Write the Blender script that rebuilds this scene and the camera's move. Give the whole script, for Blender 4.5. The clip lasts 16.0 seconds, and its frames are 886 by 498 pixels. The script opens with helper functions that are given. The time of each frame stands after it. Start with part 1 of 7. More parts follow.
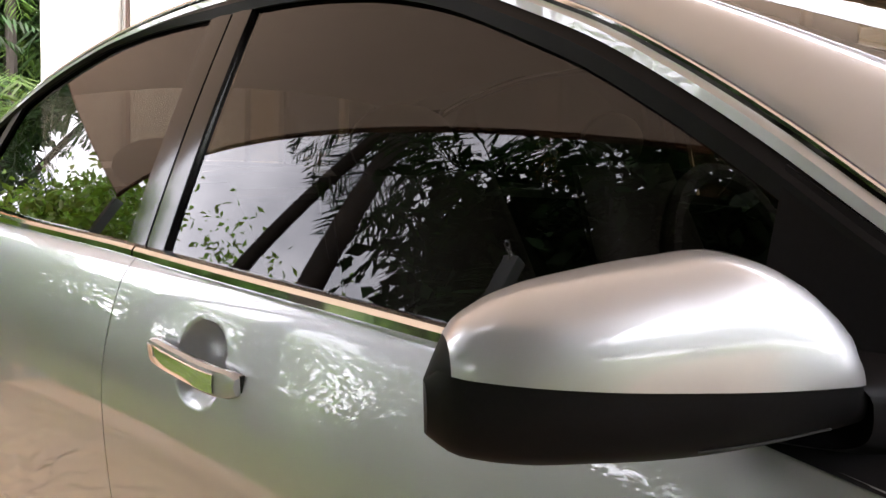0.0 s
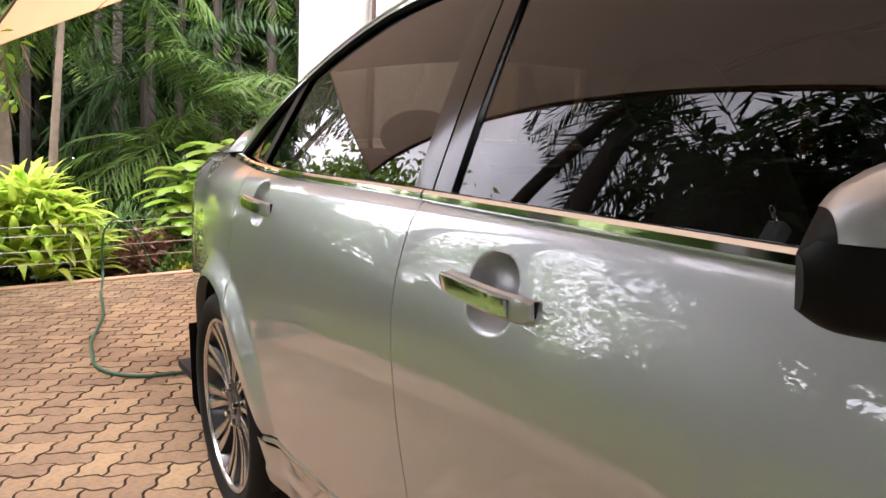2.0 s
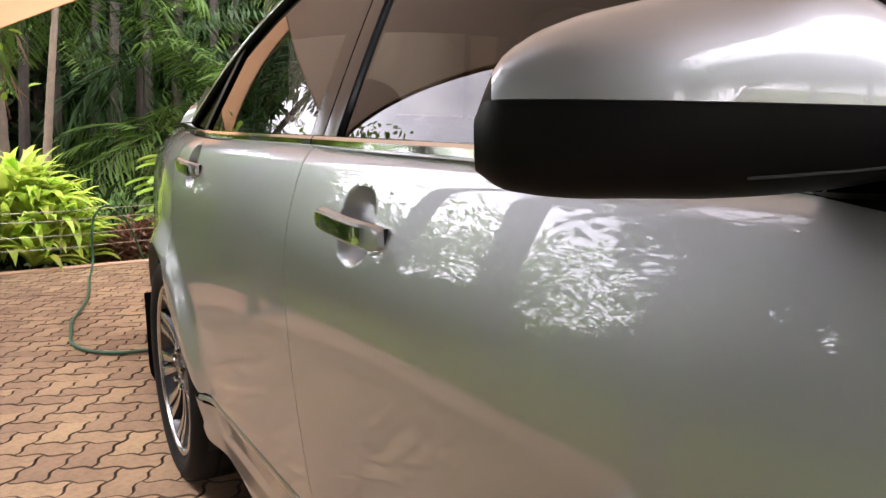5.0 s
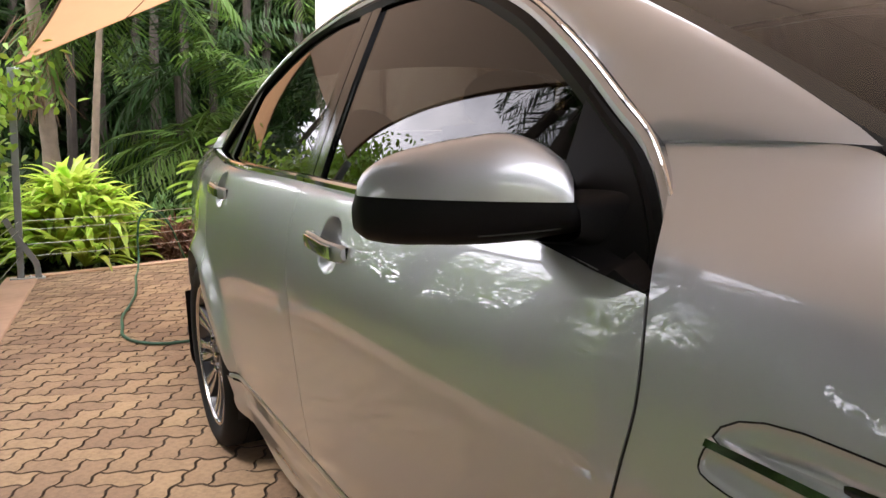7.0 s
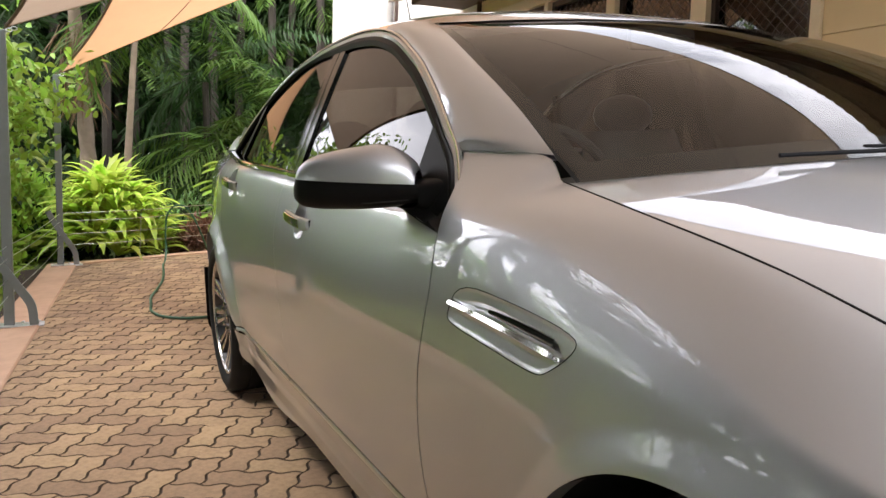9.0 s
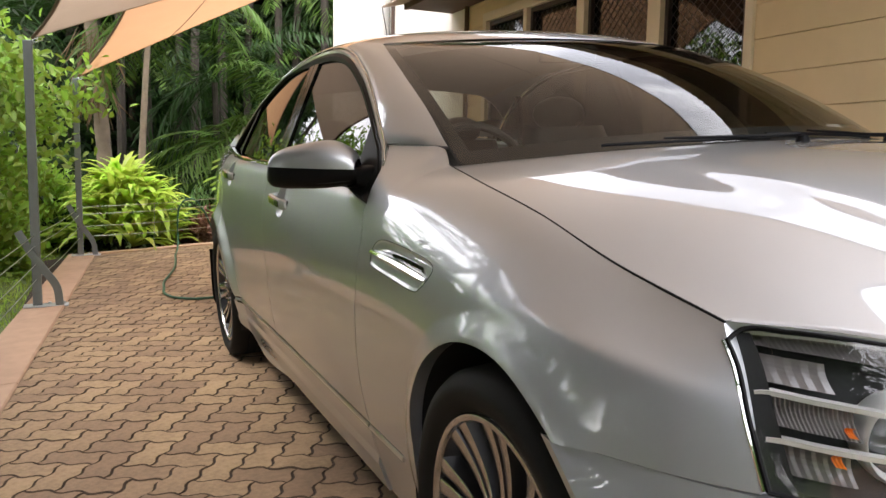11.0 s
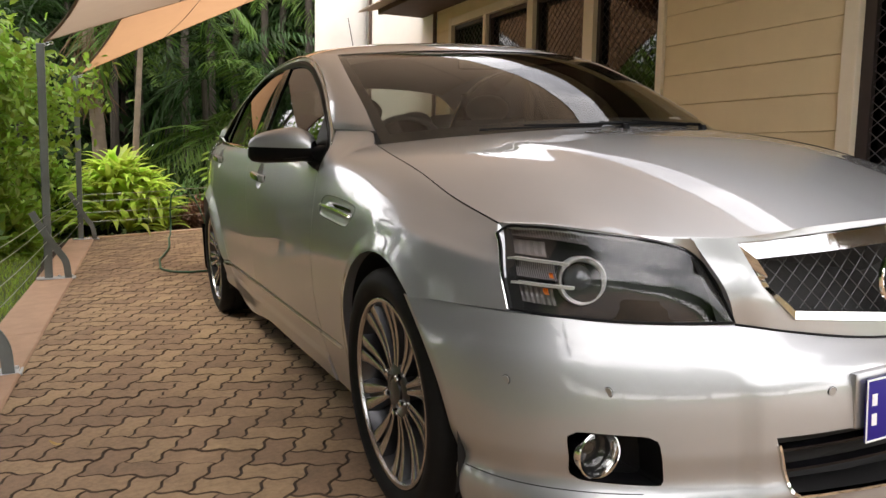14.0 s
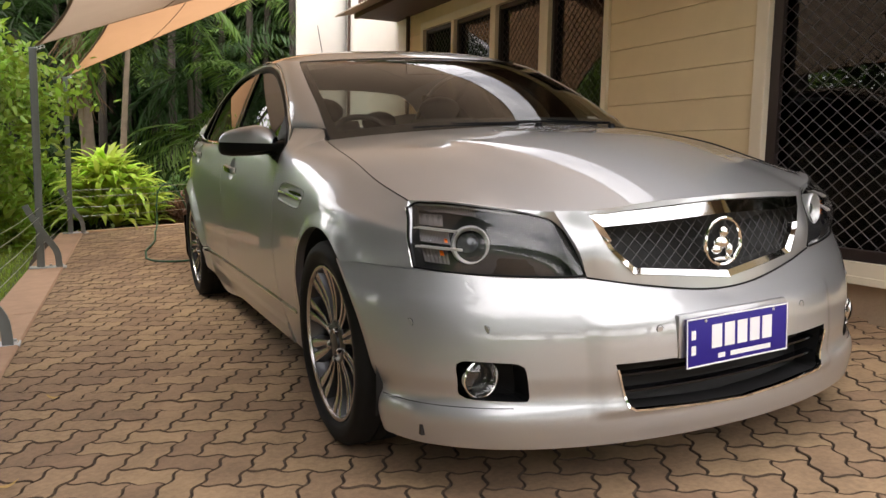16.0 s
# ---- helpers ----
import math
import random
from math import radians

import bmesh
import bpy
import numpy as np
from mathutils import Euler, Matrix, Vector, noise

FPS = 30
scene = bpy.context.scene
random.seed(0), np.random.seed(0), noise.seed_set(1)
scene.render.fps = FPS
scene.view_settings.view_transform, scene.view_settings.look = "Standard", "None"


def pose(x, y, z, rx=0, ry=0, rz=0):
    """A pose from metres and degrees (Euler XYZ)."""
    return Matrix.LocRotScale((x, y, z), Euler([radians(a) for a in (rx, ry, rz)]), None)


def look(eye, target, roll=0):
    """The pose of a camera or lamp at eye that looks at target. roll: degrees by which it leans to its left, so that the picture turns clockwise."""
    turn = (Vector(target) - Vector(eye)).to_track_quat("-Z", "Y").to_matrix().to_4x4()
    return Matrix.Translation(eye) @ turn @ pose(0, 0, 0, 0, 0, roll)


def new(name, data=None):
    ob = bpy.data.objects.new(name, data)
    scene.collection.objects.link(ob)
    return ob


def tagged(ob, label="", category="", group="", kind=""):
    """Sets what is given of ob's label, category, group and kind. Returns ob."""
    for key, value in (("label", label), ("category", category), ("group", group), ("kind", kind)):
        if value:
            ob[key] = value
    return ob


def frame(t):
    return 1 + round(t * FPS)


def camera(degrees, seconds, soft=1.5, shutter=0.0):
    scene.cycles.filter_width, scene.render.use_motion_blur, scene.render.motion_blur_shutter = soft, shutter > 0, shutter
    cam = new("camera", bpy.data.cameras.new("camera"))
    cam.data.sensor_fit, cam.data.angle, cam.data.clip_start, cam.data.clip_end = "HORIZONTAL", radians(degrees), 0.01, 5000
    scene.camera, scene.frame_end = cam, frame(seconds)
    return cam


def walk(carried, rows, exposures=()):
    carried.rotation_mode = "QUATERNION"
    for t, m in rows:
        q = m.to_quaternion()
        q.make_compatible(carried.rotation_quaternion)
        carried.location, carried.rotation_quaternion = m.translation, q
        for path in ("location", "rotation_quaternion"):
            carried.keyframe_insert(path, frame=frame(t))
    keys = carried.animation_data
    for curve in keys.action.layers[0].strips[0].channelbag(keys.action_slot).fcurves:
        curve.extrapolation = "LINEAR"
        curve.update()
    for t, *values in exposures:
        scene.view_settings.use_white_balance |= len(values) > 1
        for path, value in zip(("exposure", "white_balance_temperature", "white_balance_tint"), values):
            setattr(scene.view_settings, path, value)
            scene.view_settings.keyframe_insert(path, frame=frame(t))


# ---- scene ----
# ---- camera ----
cam = camera(59.2, 16.0)
ON_DRIVE = pose(0, 0, 0, 0, -3.72, 0)      # path in the drive's own axes
PATH = [
    (0, (-1.37, 0.702, 1.14), (0.052, 2.086, 0.891), -1.0),
    (0.5, (-1.39, 0.729, 1.121), (-0.132, 2.263, 0.873), -1.1),
    (1, (-1.426, 0.733, 1.109), (-0.281, 2.354, 0.861), -1.2),
    (1.5, (-1.439, 0.739, 1.083), (-0.393, 2.427, 0.842), -1.2),
    (2, (-1.458, 0.742, 1.066), (-0.472, 2.464, 0.818), -1.4),
    (2.5, (-1.474, 0.735, 1.044), (-0.514, 2.471, 0.791), -1.6),
    (3, (-1.455, 0.731, 1.017), (-0.515, 2.478, 0.765), -1.6),
    (3.5, (-1.439, 0.709, 1.003), (-0.505, 2.459, 0.75), -1.6),
    (4, (-1.403, 0.672, 1.0), (-0.465, 2.419, 0.744), -1.7),
    (4.5, (-1.345, 0.64, 0.99), (-0.399, 2.384, 0.735), -1.6),
    (5, (-1.311, 0.606, 0.983), (-0.346, 2.338, 0.721), -1.7),
    (5.2, (-1.288, 0.603, 0.983), (-0.324, 2.337, 0.726), -1.5),
    (7.3, (-1.399, 0.036, 1.075), (-0.531, 1.817, 0.801), -2.7),
    (7.5, (-1.414, -0.032, 1.07), (-0.547, 1.752, 0.81), -2.3),
    (8, (-1.411, -0.159, 1.068), (-0.557, 1.63, 0.805), -2.2),
    (8.5, (-1.414, -0.358, 1.062), (-0.571, 1.438, 0.808), -2.1),
    (8.7, (-1.424, -0.435, 1.064), (-0.589, 1.364, 0.807), -2.0),
    (10.8, (-1.487, -1.063, 1.059), (-0.686, 0.75, 0.79), -2.2),
    (11, (-1.477, -1.109, 1.054), (-0.68, 0.705, 0.784), -2.4),
    (11.5, (-1.495, -1.216, 1.046), (-0.692, 0.595, 0.773), -2.4),
    (12, (-1.558, -1.373, 1.047), (-0.751, 0.437, 0.775), -2.4),
    (12.5, (-1.619, -1.502, 1.054), (-0.804, 0.304, 0.78), -2.2),
    (13, (-1.617, -1.633, 1.046), (-0.799, 0.171, 0.77), -2.4),
    (13.5, (-1.606, -1.8, 1.03), (-0.787, 0.003, 0.755), -2.4),
    (14, (-1.615, -1.914, 1.01), (-0.793, -0.112, 0.73), -2.3),
    (14.5, (-1.634, -2.007, 1.004), (-0.811, -0.206, 0.724), -2.3),
    (15, (-1.655, -2.164, 1.0), (-0.825, -0.366, 0.721), -2.4),
    (15.5, (-1.642, -2.294, 1.007), (-0.805, -0.499, 0.725), -2.4),
    (16, (-1.634, -2.421, 0.991), (-0.79, -0.63, 0.708), -2.3),
]
walk(cam, [(t, ON_DRIVE @ look(eye, target, roll)) for t, eye, target, roll in PATH], exposures=[(0.0, 0.92, 6500, 12), (1.5, 0.80, 6500, 15), (3.0, 0.58, 6500, 18), (5.0, 0.51, 6500, 17), (8.0, 0.37, 6500, 11), (11.0, 0.20, 6600, 8), (13.0, -0.13, 6850, 8), (16.0, -0.22, 7000, 9)])

# ---- sky and sun: bright overcast, light cloud ----
world = bpy.data.worlds.new("sky")
scene.world = world
world.use_nodes = True
wn, wl = world.node_tree.nodes, world.node_tree.links
wn.clear()
w_out = wn.new("ShaderNodeOutputWorld")
w_bg = wn.new("ShaderNodeBackground")
w_sky = wn.new("ShaderNodeTexSky")
w_sky.sky_type = "NISHITA"
w_sky.sun_disc = False
SUN_EL, SUN_AZ = 65.0, 264.0
w_sky.sun_elevation = radians(SUN_EL)
w_sky.sun_rotation = radians(SUN_AZ)
w_co = wn.new("ShaderNodeTexCoord")
w_noise = wn.new("ShaderNodeTexNoise")
w_noise.inputs["Scale"].default_value = 2.6
w_noise.inputs["Detail"].default_value = 7.0
w_noise.inputs["Roughness"].default_value = 0.58
w_ramp = wn.new("ShaderNodeValToRGB")
w_ramp.color_ramp.elements[0].position = 0.36
w_ramp.color_ramp.elements[0].color = (0.36, 0.36, 0.36, 1)
w_ramp.color_ramp.elements[1].position = 0.60
w_mix = wn.new("ShaderNodeMix")
w_mix.data_type = "RGBA"
w_cloud = wn.new("ShaderNodeRGB")
w_cloud.outputs[0].default_value = (34.6, 33.8, 36.6, 1)
wl.new(w_co.outputs["Generated"], w_noise.inputs["Vector"])
wl.new(w_noise.outputs["Fac"], w_ramp.inputs["Fac"])
wl.new(w_ramp.outputs["Color"], w_mix.inputs["Factor"])
wl.new(w_sky.outputs["Color"], w_mix.inputs["A"])
wl.new(w_cloud.outputs[0], w_mix.inputs["B"])
wl.new(w_mix.outputs["Result"], w_bg.inputs["Color"])
w_bg.inputs["Strength"].default_value = 0.15
wl.new(w_bg.outputs[0], w_out.inputs[0])

sun_lamp = bpy.data.lights.new("sun", "SUN")
sun_lamp.energy = 3.4
sun_lamp.angle = radians(18)
sun_lamp.color = (1.0, 0.96, 0.92)
sun = new("sun", sun_lamp)
az, el = radians(SUN_AZ), radians(SUN_EL)
sun_from = Vector((math.sin(az) * math.cos(el), math.cos(az) * math.cos(el), math.sin(el)))
sun.matrix_world = look(sun_from * 40, (0, 0, 0))

# ---- materials ----
def mat(name, color=(0.5, 0.5, 0.5), rough=0.5, metal=0.0, coat=0.0, spec=0.5, **kw):
    """kw: vary (0..1 tone spread), scale, bump, bump_scale, color2, island, objrand, emit, sheen, trans"""
    m = bpy.data.materials.new(name)
    m.use_nodes = True
    n, l = m.node_tree.nodes, m.node_tree.links
    p = n["Principled BSDF"]
    p.inputs["Base Color"].default_value = (*color, 1)
    p.inputs["Roughness"].default_value = rough
    p.inputs["Metallic"].default_value = metal
    p.inputs["Coat Weight"].default_value = coat
    p.inputs["Coat Roughness"].default_value = kw.get("coat_rough", 0.02)
    p.inputs["Coat IOR"].default_value = kw.get("coat_ior", 1.5)
    p.inputs["Specular IOR Level"].default_value = spec
    co = n.new("ShaderNodeTexCoord")
    out = None
    if "vary" in kw:
        a = n.new("ShaderNodeTexNoise")
        a.inputs["Scale"].default_value = kw.get("scale", 8.0)
        a.inputs["Detail"].default_value = 6.0
        a.inputs["Roughness"].default_value = 0.62
        l.new(co.outputs["Object"], a.inputs["Vector"])
        b = n.new("ShaderNodeTexNoise")
        b.inputs["Scale"].default_value = kw.get("scale", 8.0) * 0.13
        b.inputs["Detail"].default_value = 3.0
        l.new(co.outputs["Object"], b.inputs["Vector"])
        add = n.new("ShaderNodeMath")
        add.operation = "ADD"
        l.new(a.outputs["Fac"], add.inputs[0])
        l.new(b.outputs["Fac"], add.inputs[1])
        r = n.new("ShaderNodeMapRange")
        r.inputs["From Min"].default_value, r.inputs["From Max"].default_value = 0.62, 1.38
        l.new(add.outputs[0], r.inputs["Value"])
        mx = n.new("ShaderNodeMix")
        mx.data_type = "RGBA"
        v = kw["vary"]
        c2 = kw.get("color2", tuple(c * (1 - v) for c in color))
        c1 = kw.get("color1", tuple(min(1, c * (1 + v)) for c in color))
        mx.inputs["A"].default_value = (*c2, 1)
        mx.inputs["B"].default_value = (*c1, 1)
        l.new(r.outputs["Result"], mx.inputs["Factor"])
        out = mx.outputs["Result"]
    for key, node, sock in (("island", "ShaderNodeNewGeometry", "Random Per Island"), ("objrand", "ShaderNodeObjectInfo", "Random")):
        if key in kw:
            g = n.new(node)
            rr = n.new("ShaderNodeMapRange")
            rr.inputs["To Min"].default_value, rr.inputs["To Max"].default_value = 1 - kw[key], 1 + kw[key]
            l.new(g.outputs[sock], rr.inputs["Value"])
            hs = n.new("ShaderNodeHueSaturation")
            l.new(rr.outputs["Result"], hs.inputs["Value"])
            if "hue" in kw:
                hr = n.new("ShaderNodeMapRange")
                hr.inputs["To Min"].default_value, hr.inputs["To Max"].default_value = 0.5 - kw["hue"], 0.5 + kw["hue"]
                l.new(g.outputs[sock], hr.inputs["Value"])
                l.new(hr.outputs["Result"], hs.inputs["Hue"])
            if out is None:
                hs.inputs["Color"].default_value = (*color, 1)
            else:
                l.new(out, hs.inputs["Color"])
            out = hs.outputs["Color"]
    if out is not None:
        l.new(out, p.inputs["Base Color"])
    if "bump" in kw:
        bn = n.new("ShaderNodeTexNoise")
        bn.inputs["Scale"].default_value = kw.get("bump_scale", 60.0)
        bn.inputs["Detail"].default_value = 5.0
        l.new(co.outputs["Object"], bn.inputs["Vector"])
        bp = n.new("ShaderNodeBump")
        bp.inputs["Strength"].default_value = kw["bump"]
        bp.inputs["Distance"].default_value = kw.get("bump_dist", 0.01)
        l.new(bn.outputs["Fac"], bp.inputs["Height"])
        l.new(bp.outputs["Normal"], p.inputs["Normal"])
    if "emit" in kw:
        p.inputs["Emission Color"].default_value = (*color, 1)
        p.inputs["Emission Strength"].default_value = kw["emit"]
    if "trans" in kw:
        o = n["Material Output"]
        t = n.new("ShaderNodeBsdfTranslucent")
        t.inputs["Color"].default_value = (*kw.get("trans_color", color), 1)
        if out is not None and "trans_color" not in kw:
            l.new(out, t.inputs["Color"])
        ms = n.new("ShaderNodeMixShader")
        ms.inputs[0].default_value = kw["trans"]
        l.new(p.outputs[0], ms.inputs[1])
        l.new(t.outputs[0], ms.inputs[2])
        l.new(ms.outputs[0], o.inputs["Surface"])
    return m


def glass_mat(name, tint, ior=1.5, rough=0.0):
    m = bpy.data.materials.new(name)
    m.use_nodes = True
    n, l = m.node_tree.nodes, m.node_tree.links
    n.remove(n["Principled BSDF"])
    t = n.new("ShaderNodeBsdfTransparent")
    t.inputs[0].default_value = (*tint, 1)
    g = n.new("ShaderNodeBsdfGlossy")
    g.inputs["Roughness"].default_value = rough
    # thin pane: the same gloss from both sides
    w = n.new("ShaderNodeLayerWeight")
    w.inputs["Blend"].default_value = 0.5
    q = n.new("ShaderNodeMath")
    q.operation = "POWER"
    q.inputs[1].default_value = 5.0
    l.new(w.outputs["Facing"], q.inputs[0])
    f = n.new("ShaderNodeMath")
    f.operation = "MULTIPLY_ADD"
    f0 = ((ior - 1) / (ior + 1)) ** 2
    f.inputs[1].default_value = 1 - f0
    f.inputs[2].default_value = f0
    l.new(q.outputs[0], f.inputs[0])
    ms = n.new("ShaderNodeMixShader")
    l.new(f.outputs[0], ms.inputs[0])
    l.new(t.outputs[0], ms.inputs[1])
    l.new(g.outputs[0], ms.inputs[2])
    l.new(ms.outputs[0], n["Material Output"].inputs["Surface"])
    return m


M_PAINT = mat("silver_paint", (0.44, 0.45, 0.456), 0.45, 0.85, 1.0, coat_ior=1.85, coat_rough=0.006)
M_CHROME = mat("chrome", (0.82, 0.82, 0.80), 0.06, 1.0)
M_SATIN = mat("satin_metal", (0.55, 0.55, 0.54), 0.28, 1.0, vary=0.05, scale=40)
M_BLACK = mat("black_plastic", (0.005, 0.005, 0.0055), 0.45, spec=0.09, vary=0.2, scale=300, bump=0.08, bump_scale=900, bump_dist=0.001)
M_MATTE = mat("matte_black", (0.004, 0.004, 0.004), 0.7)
M_GLOSSBLACK = mat("gloss_black", (0.006, 0.006, 0.007), 0.12, spec=0.3)
M_RUBBER = mat("tyre_rubber", (0.006, 0.006, 0.006), 0.7, spec=0.2, vary=0.25, scale=30, bump=0.15, bump_scale=300, bump_dist=0.002)
M_RIM = mat("machined_alloy", (0.50, 0.495, 0.49), 0.26, 1.0, vary=0.06, scale=60)
M_RIMDARK = mat("dark_alloy", (0.06, 0.06, 0.063), 0.35, 0.9, coat=0.4)
M_DISC = mat("brake_steel", (0.25, 0.25, 0.25), 0.35, 1.0)
M_SIDEGLASS = glass_mat("tinted_glass", (0.10, 0.09, 0.08), 1.62)
M_WSGLASS = glass_mat("screen_glass", (0.62, 0.65, 0.61), 1.85)
M_LENS = glass_mat("lamp_lens", (0.93, 0.94, 0.95), 1.8)
M_LAMPSILVER = mat("lamp_silver_paint", (0.78, 0.775, 0.75), 0.34, 0.5)
M_MIRROR = mat("mirror_silver", (0.9, 0.9, 0.9), 0.01, 1.0)
M_RIBBED = mat("ribbed_lamp_plastic", (0.17, 0.155, 0.15), 0.2, coat=0.6)
M_AMBER = mat("amber_plastic", (0.85, 0.22, 0.03), 0.2, coat=0.6)
M_CLEARPLASTIC = mat("clear_reflector", (0.75, 0.76, 0.78), 0.12, 0.9)
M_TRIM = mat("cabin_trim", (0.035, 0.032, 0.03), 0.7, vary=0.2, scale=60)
M_SEAT = mat("seat_leather", (0.05, 0.045, 0.04), 0.5, vary=0.2, scale=40, bump=0.1)
M_PLATE = mat("plate_blue", (0.018, 0.010, 0.20), 0.5, spec=0.3)
M_WHITE = mat("plate_white", (0.80, 0.80, 0.82), 0.4)
M_PAVER = mat("paver", (0.29, 0.19, 0.11), 0.85, vary=0.34, scale=48, objrand=0.22, hue=0.006, bump=0.5, bump_scale=240, bump_dist=0.004)
M_PAVERS = mat("paver_field", (0.29, 0.19, 0.11), 0.85, vary=0.34, scale=48, island=0.22, hue=0.006, bump=0.5, bump_scale=240, bump_dist=0.004)
# block sides and bevels, a darker brown than the tops
M_PAVEREDGE = mat("dark_paver_edge", (0.080, 0.052, 0.032), 0.95, vary=0.5, scale=25)
M_JOINT = mat("joint_sand", (0.036, 0.024, 0.016), 0.95, vary=0.4, scale=30)
M_KERB = mat("painted_concrete", (0.43, 0.275, 0.18), 0.8, vary=0.18, scale=9, bump=0.25, bump_scale=120, bump_dist=0.003)
M_STEEL = mat("grey_post_paint", (0.16, 0.18, 0.175), 0.45, vary=0.15, scale=14)
M_WIRE = mat("fence_wire", (0.45, 0.45, 0.43), 0.35, 0.9)
M_GALV = mat("galvanised", (0.55, 0.56, 0.57), 0.4, 0.8)
M_WALL = mat("cream_boards", (0.76, 0.63, 0.40), 0.62, vary=0.05, scale=6, bump=0.06, bump_scale=80, bump_dist=0.003)
M_BASEWALL = mat("base_render", (0.42, 0.30, 0.20), 0.9, vary=0.15, scale=9, bump=0.3, bump_scale=70)
M_WHITEWALL = mat("white_render", (0.80, 0.79, 0.75), 0.7, vary=0.04, scale=5, bump=0.1, bump_scale=50)
M_FRAME = mat("cream_frame", (0.78, 0.70, 0.55), 0.45, vary=0.04, scale=12)
M_DARKFRAME = mat("bronze_frame", (0.03, 0.022, 0.022), 0.4)
M_WINGLASS = glass_mat("window_glass", (0.25, 0.25, 0.26), 1.75)
M_MESH = mat("grille_mesh", (0.14, 0.14, 0.15), 0.45, 0.6)
M_SAIL = mat("shade_cloth", (0.55, 0.35, 0.20), 0.85, vary=0.10, scale=5, trans=0.6, trans_color=(0.42, 0.235, 0.125), bump=0.2, bump_scale=400, bump_dist=0.002)
M_SAILPALE = mat("pale_shade_cloth", (0.50, 0.395, 0.29), 0.85, vary=0.10, scale=5, trans=0.5, trans_color=(0.34, 0.258, 0.192), bump=0.2, bump_scale=400, bump_dist=0.002)
M_SAILEDGE = mat("sail_hem", (0.20, 0.13, 0.09), 0.9)
M_ROOF = mat("roof_sheet", (0.52, 0.44, 0.34), 0.5, vary=0.1, scale=6)
M_SOFFIT = mat("soffit", (0.10, 0.065, 0.05), 0.8, vary=0.2, scale=8)
M_HOSE = mat("green_hose", (0.03, 0.11, 0.06), 0.45, vary=0.15, scale=30)
# colours hold the light: lawn lowered for tree shade, blades raised for sunlit grass
M_GRASS = mat("lawn", (0.11, 0.17, 0.035), 0.9, vary=0.45, scale=14, color1=(0.16, 0.22, 0.05), color2=(0.06, 0.085, 0.025), bump=0.8, bump_scale=90, bump_dist=0.03)
M_BLADE = mat("grass_blade", (0.34, 0.46, 0.07), 0.7, island=0.35, hue=0.02, trans=0.3)
M_DRYLEAF = mat("dry_leaf", (0.55, 0.36, 0.12), 0.6, vary=0.25, scale=60, trans=0.25)
M_LEAF = mat("broad_leaf", (0.09, 0.17, 0.028), 0.42, island=0.4, hue=0.02, trans=0.35)
M_LEAFBRIGHT = mat("bright_leaf", (0.24, 0.37, 0.045), 0.4, island=0.35, hue=0.02, trans=0.4)
M_STRAP = mat("strap_leaf", (0.48, 0.62, 0.10), 0.40, island=0.4, hue=0.02, trans=0.45)
M_FROND = mat("palm_frond", (0.028, 0.060, 0.014), 0.55, spec=0.25, island=0.4, hue=0.015, trans=0.3)
M_FRONDLIGHT = mat("palm_frond_light", (0.10, 0.17, 0.03), 0.5, spec=0.3, island=0.35, hue=0.015, trans=0.35)
M_DEADFROND = mat("dead_frond", (0.17, 0.105, 0.055), 0.85, island=0.3)
# leaf green taken near black: the thicket's shade is put into it
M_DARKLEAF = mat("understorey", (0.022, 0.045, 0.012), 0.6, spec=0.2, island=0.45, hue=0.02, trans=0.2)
M_FERN = mat("fern_green", (0.16, 0.28, 0.09), 0.5, island=0.35, hue=0.02, trans=0.3)
M_RED = mat("copper_leaf", (0.22, 0.11, 0.075), 0.5, island=0.4, trans=0.2)
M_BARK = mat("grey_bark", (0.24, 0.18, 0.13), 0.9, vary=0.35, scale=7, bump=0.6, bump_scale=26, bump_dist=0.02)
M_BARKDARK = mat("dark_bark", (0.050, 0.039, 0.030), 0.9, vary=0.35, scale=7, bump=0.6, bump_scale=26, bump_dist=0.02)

# ---- building helpers ----
LEAN_DEG = -3.72
SLOPE = pose(0, 0, 0, 0, LEAN_DEG, 0)      # the drive falls away from the house


def mesh_of(geo, name="mesh", smooth=True, angle=35):
    v, f = geo
    me = bpy.data.meshes.new(name)
    me.from_pydata([tuple(p) for p in v], [], [tuple(q) for q in f])
    me.update()
    if smooth:
        me.shade_smooth()
        me.set_sharp_from_angle(angle=radians(angle))
    return me


def part(name, geo, material, parent=None, label="", smooth=True, angle=35, m=None):
    me = geo if isinstance(geo, bpy.types.Mesh) else mesh_of(geo, name, smooth, angle)
    if material is not None and not me.materials:
        me.materials.append(material)
    ob = new(name, me)
    if parent is not None:
        ob.parent = parent
    if m is not None:
        ob.matrix_basis = m
    if label:
        ob["label"] = label
    return ob


def thing(name, label, category, group="", m=None, kind=""):
    ob = new(name)
    ob.empty_display_size = 0.1
    if m is not None:
        ob.matrix_basis = m
    return tagged(ob, label, category, group, kind)


def solid(name, geo, material, label, category, group="", m=None, kind="", smooth=True, angle=35):
    return tagged(part(name, geo, material, None, "", smooth, angle, m), label, category, group, kind)


def join(*geos):
    v, f = [], []
    for a, b in geos:
        k = len(v)
        v += [tuple(p) for p in a]
        f += [tuple(i + k for i in q) for q in b]
    return v, f


def move(geo, m):
    return [tuple(m @ Vector(p)) for p in geo[0]], geo[1]


def flip(geo):
    """mirror across x = 0"""
    return [(-p[0], p[1], p[2]) for p in geo[0]], [tuple(reversed(q)) for q in geo[1]]


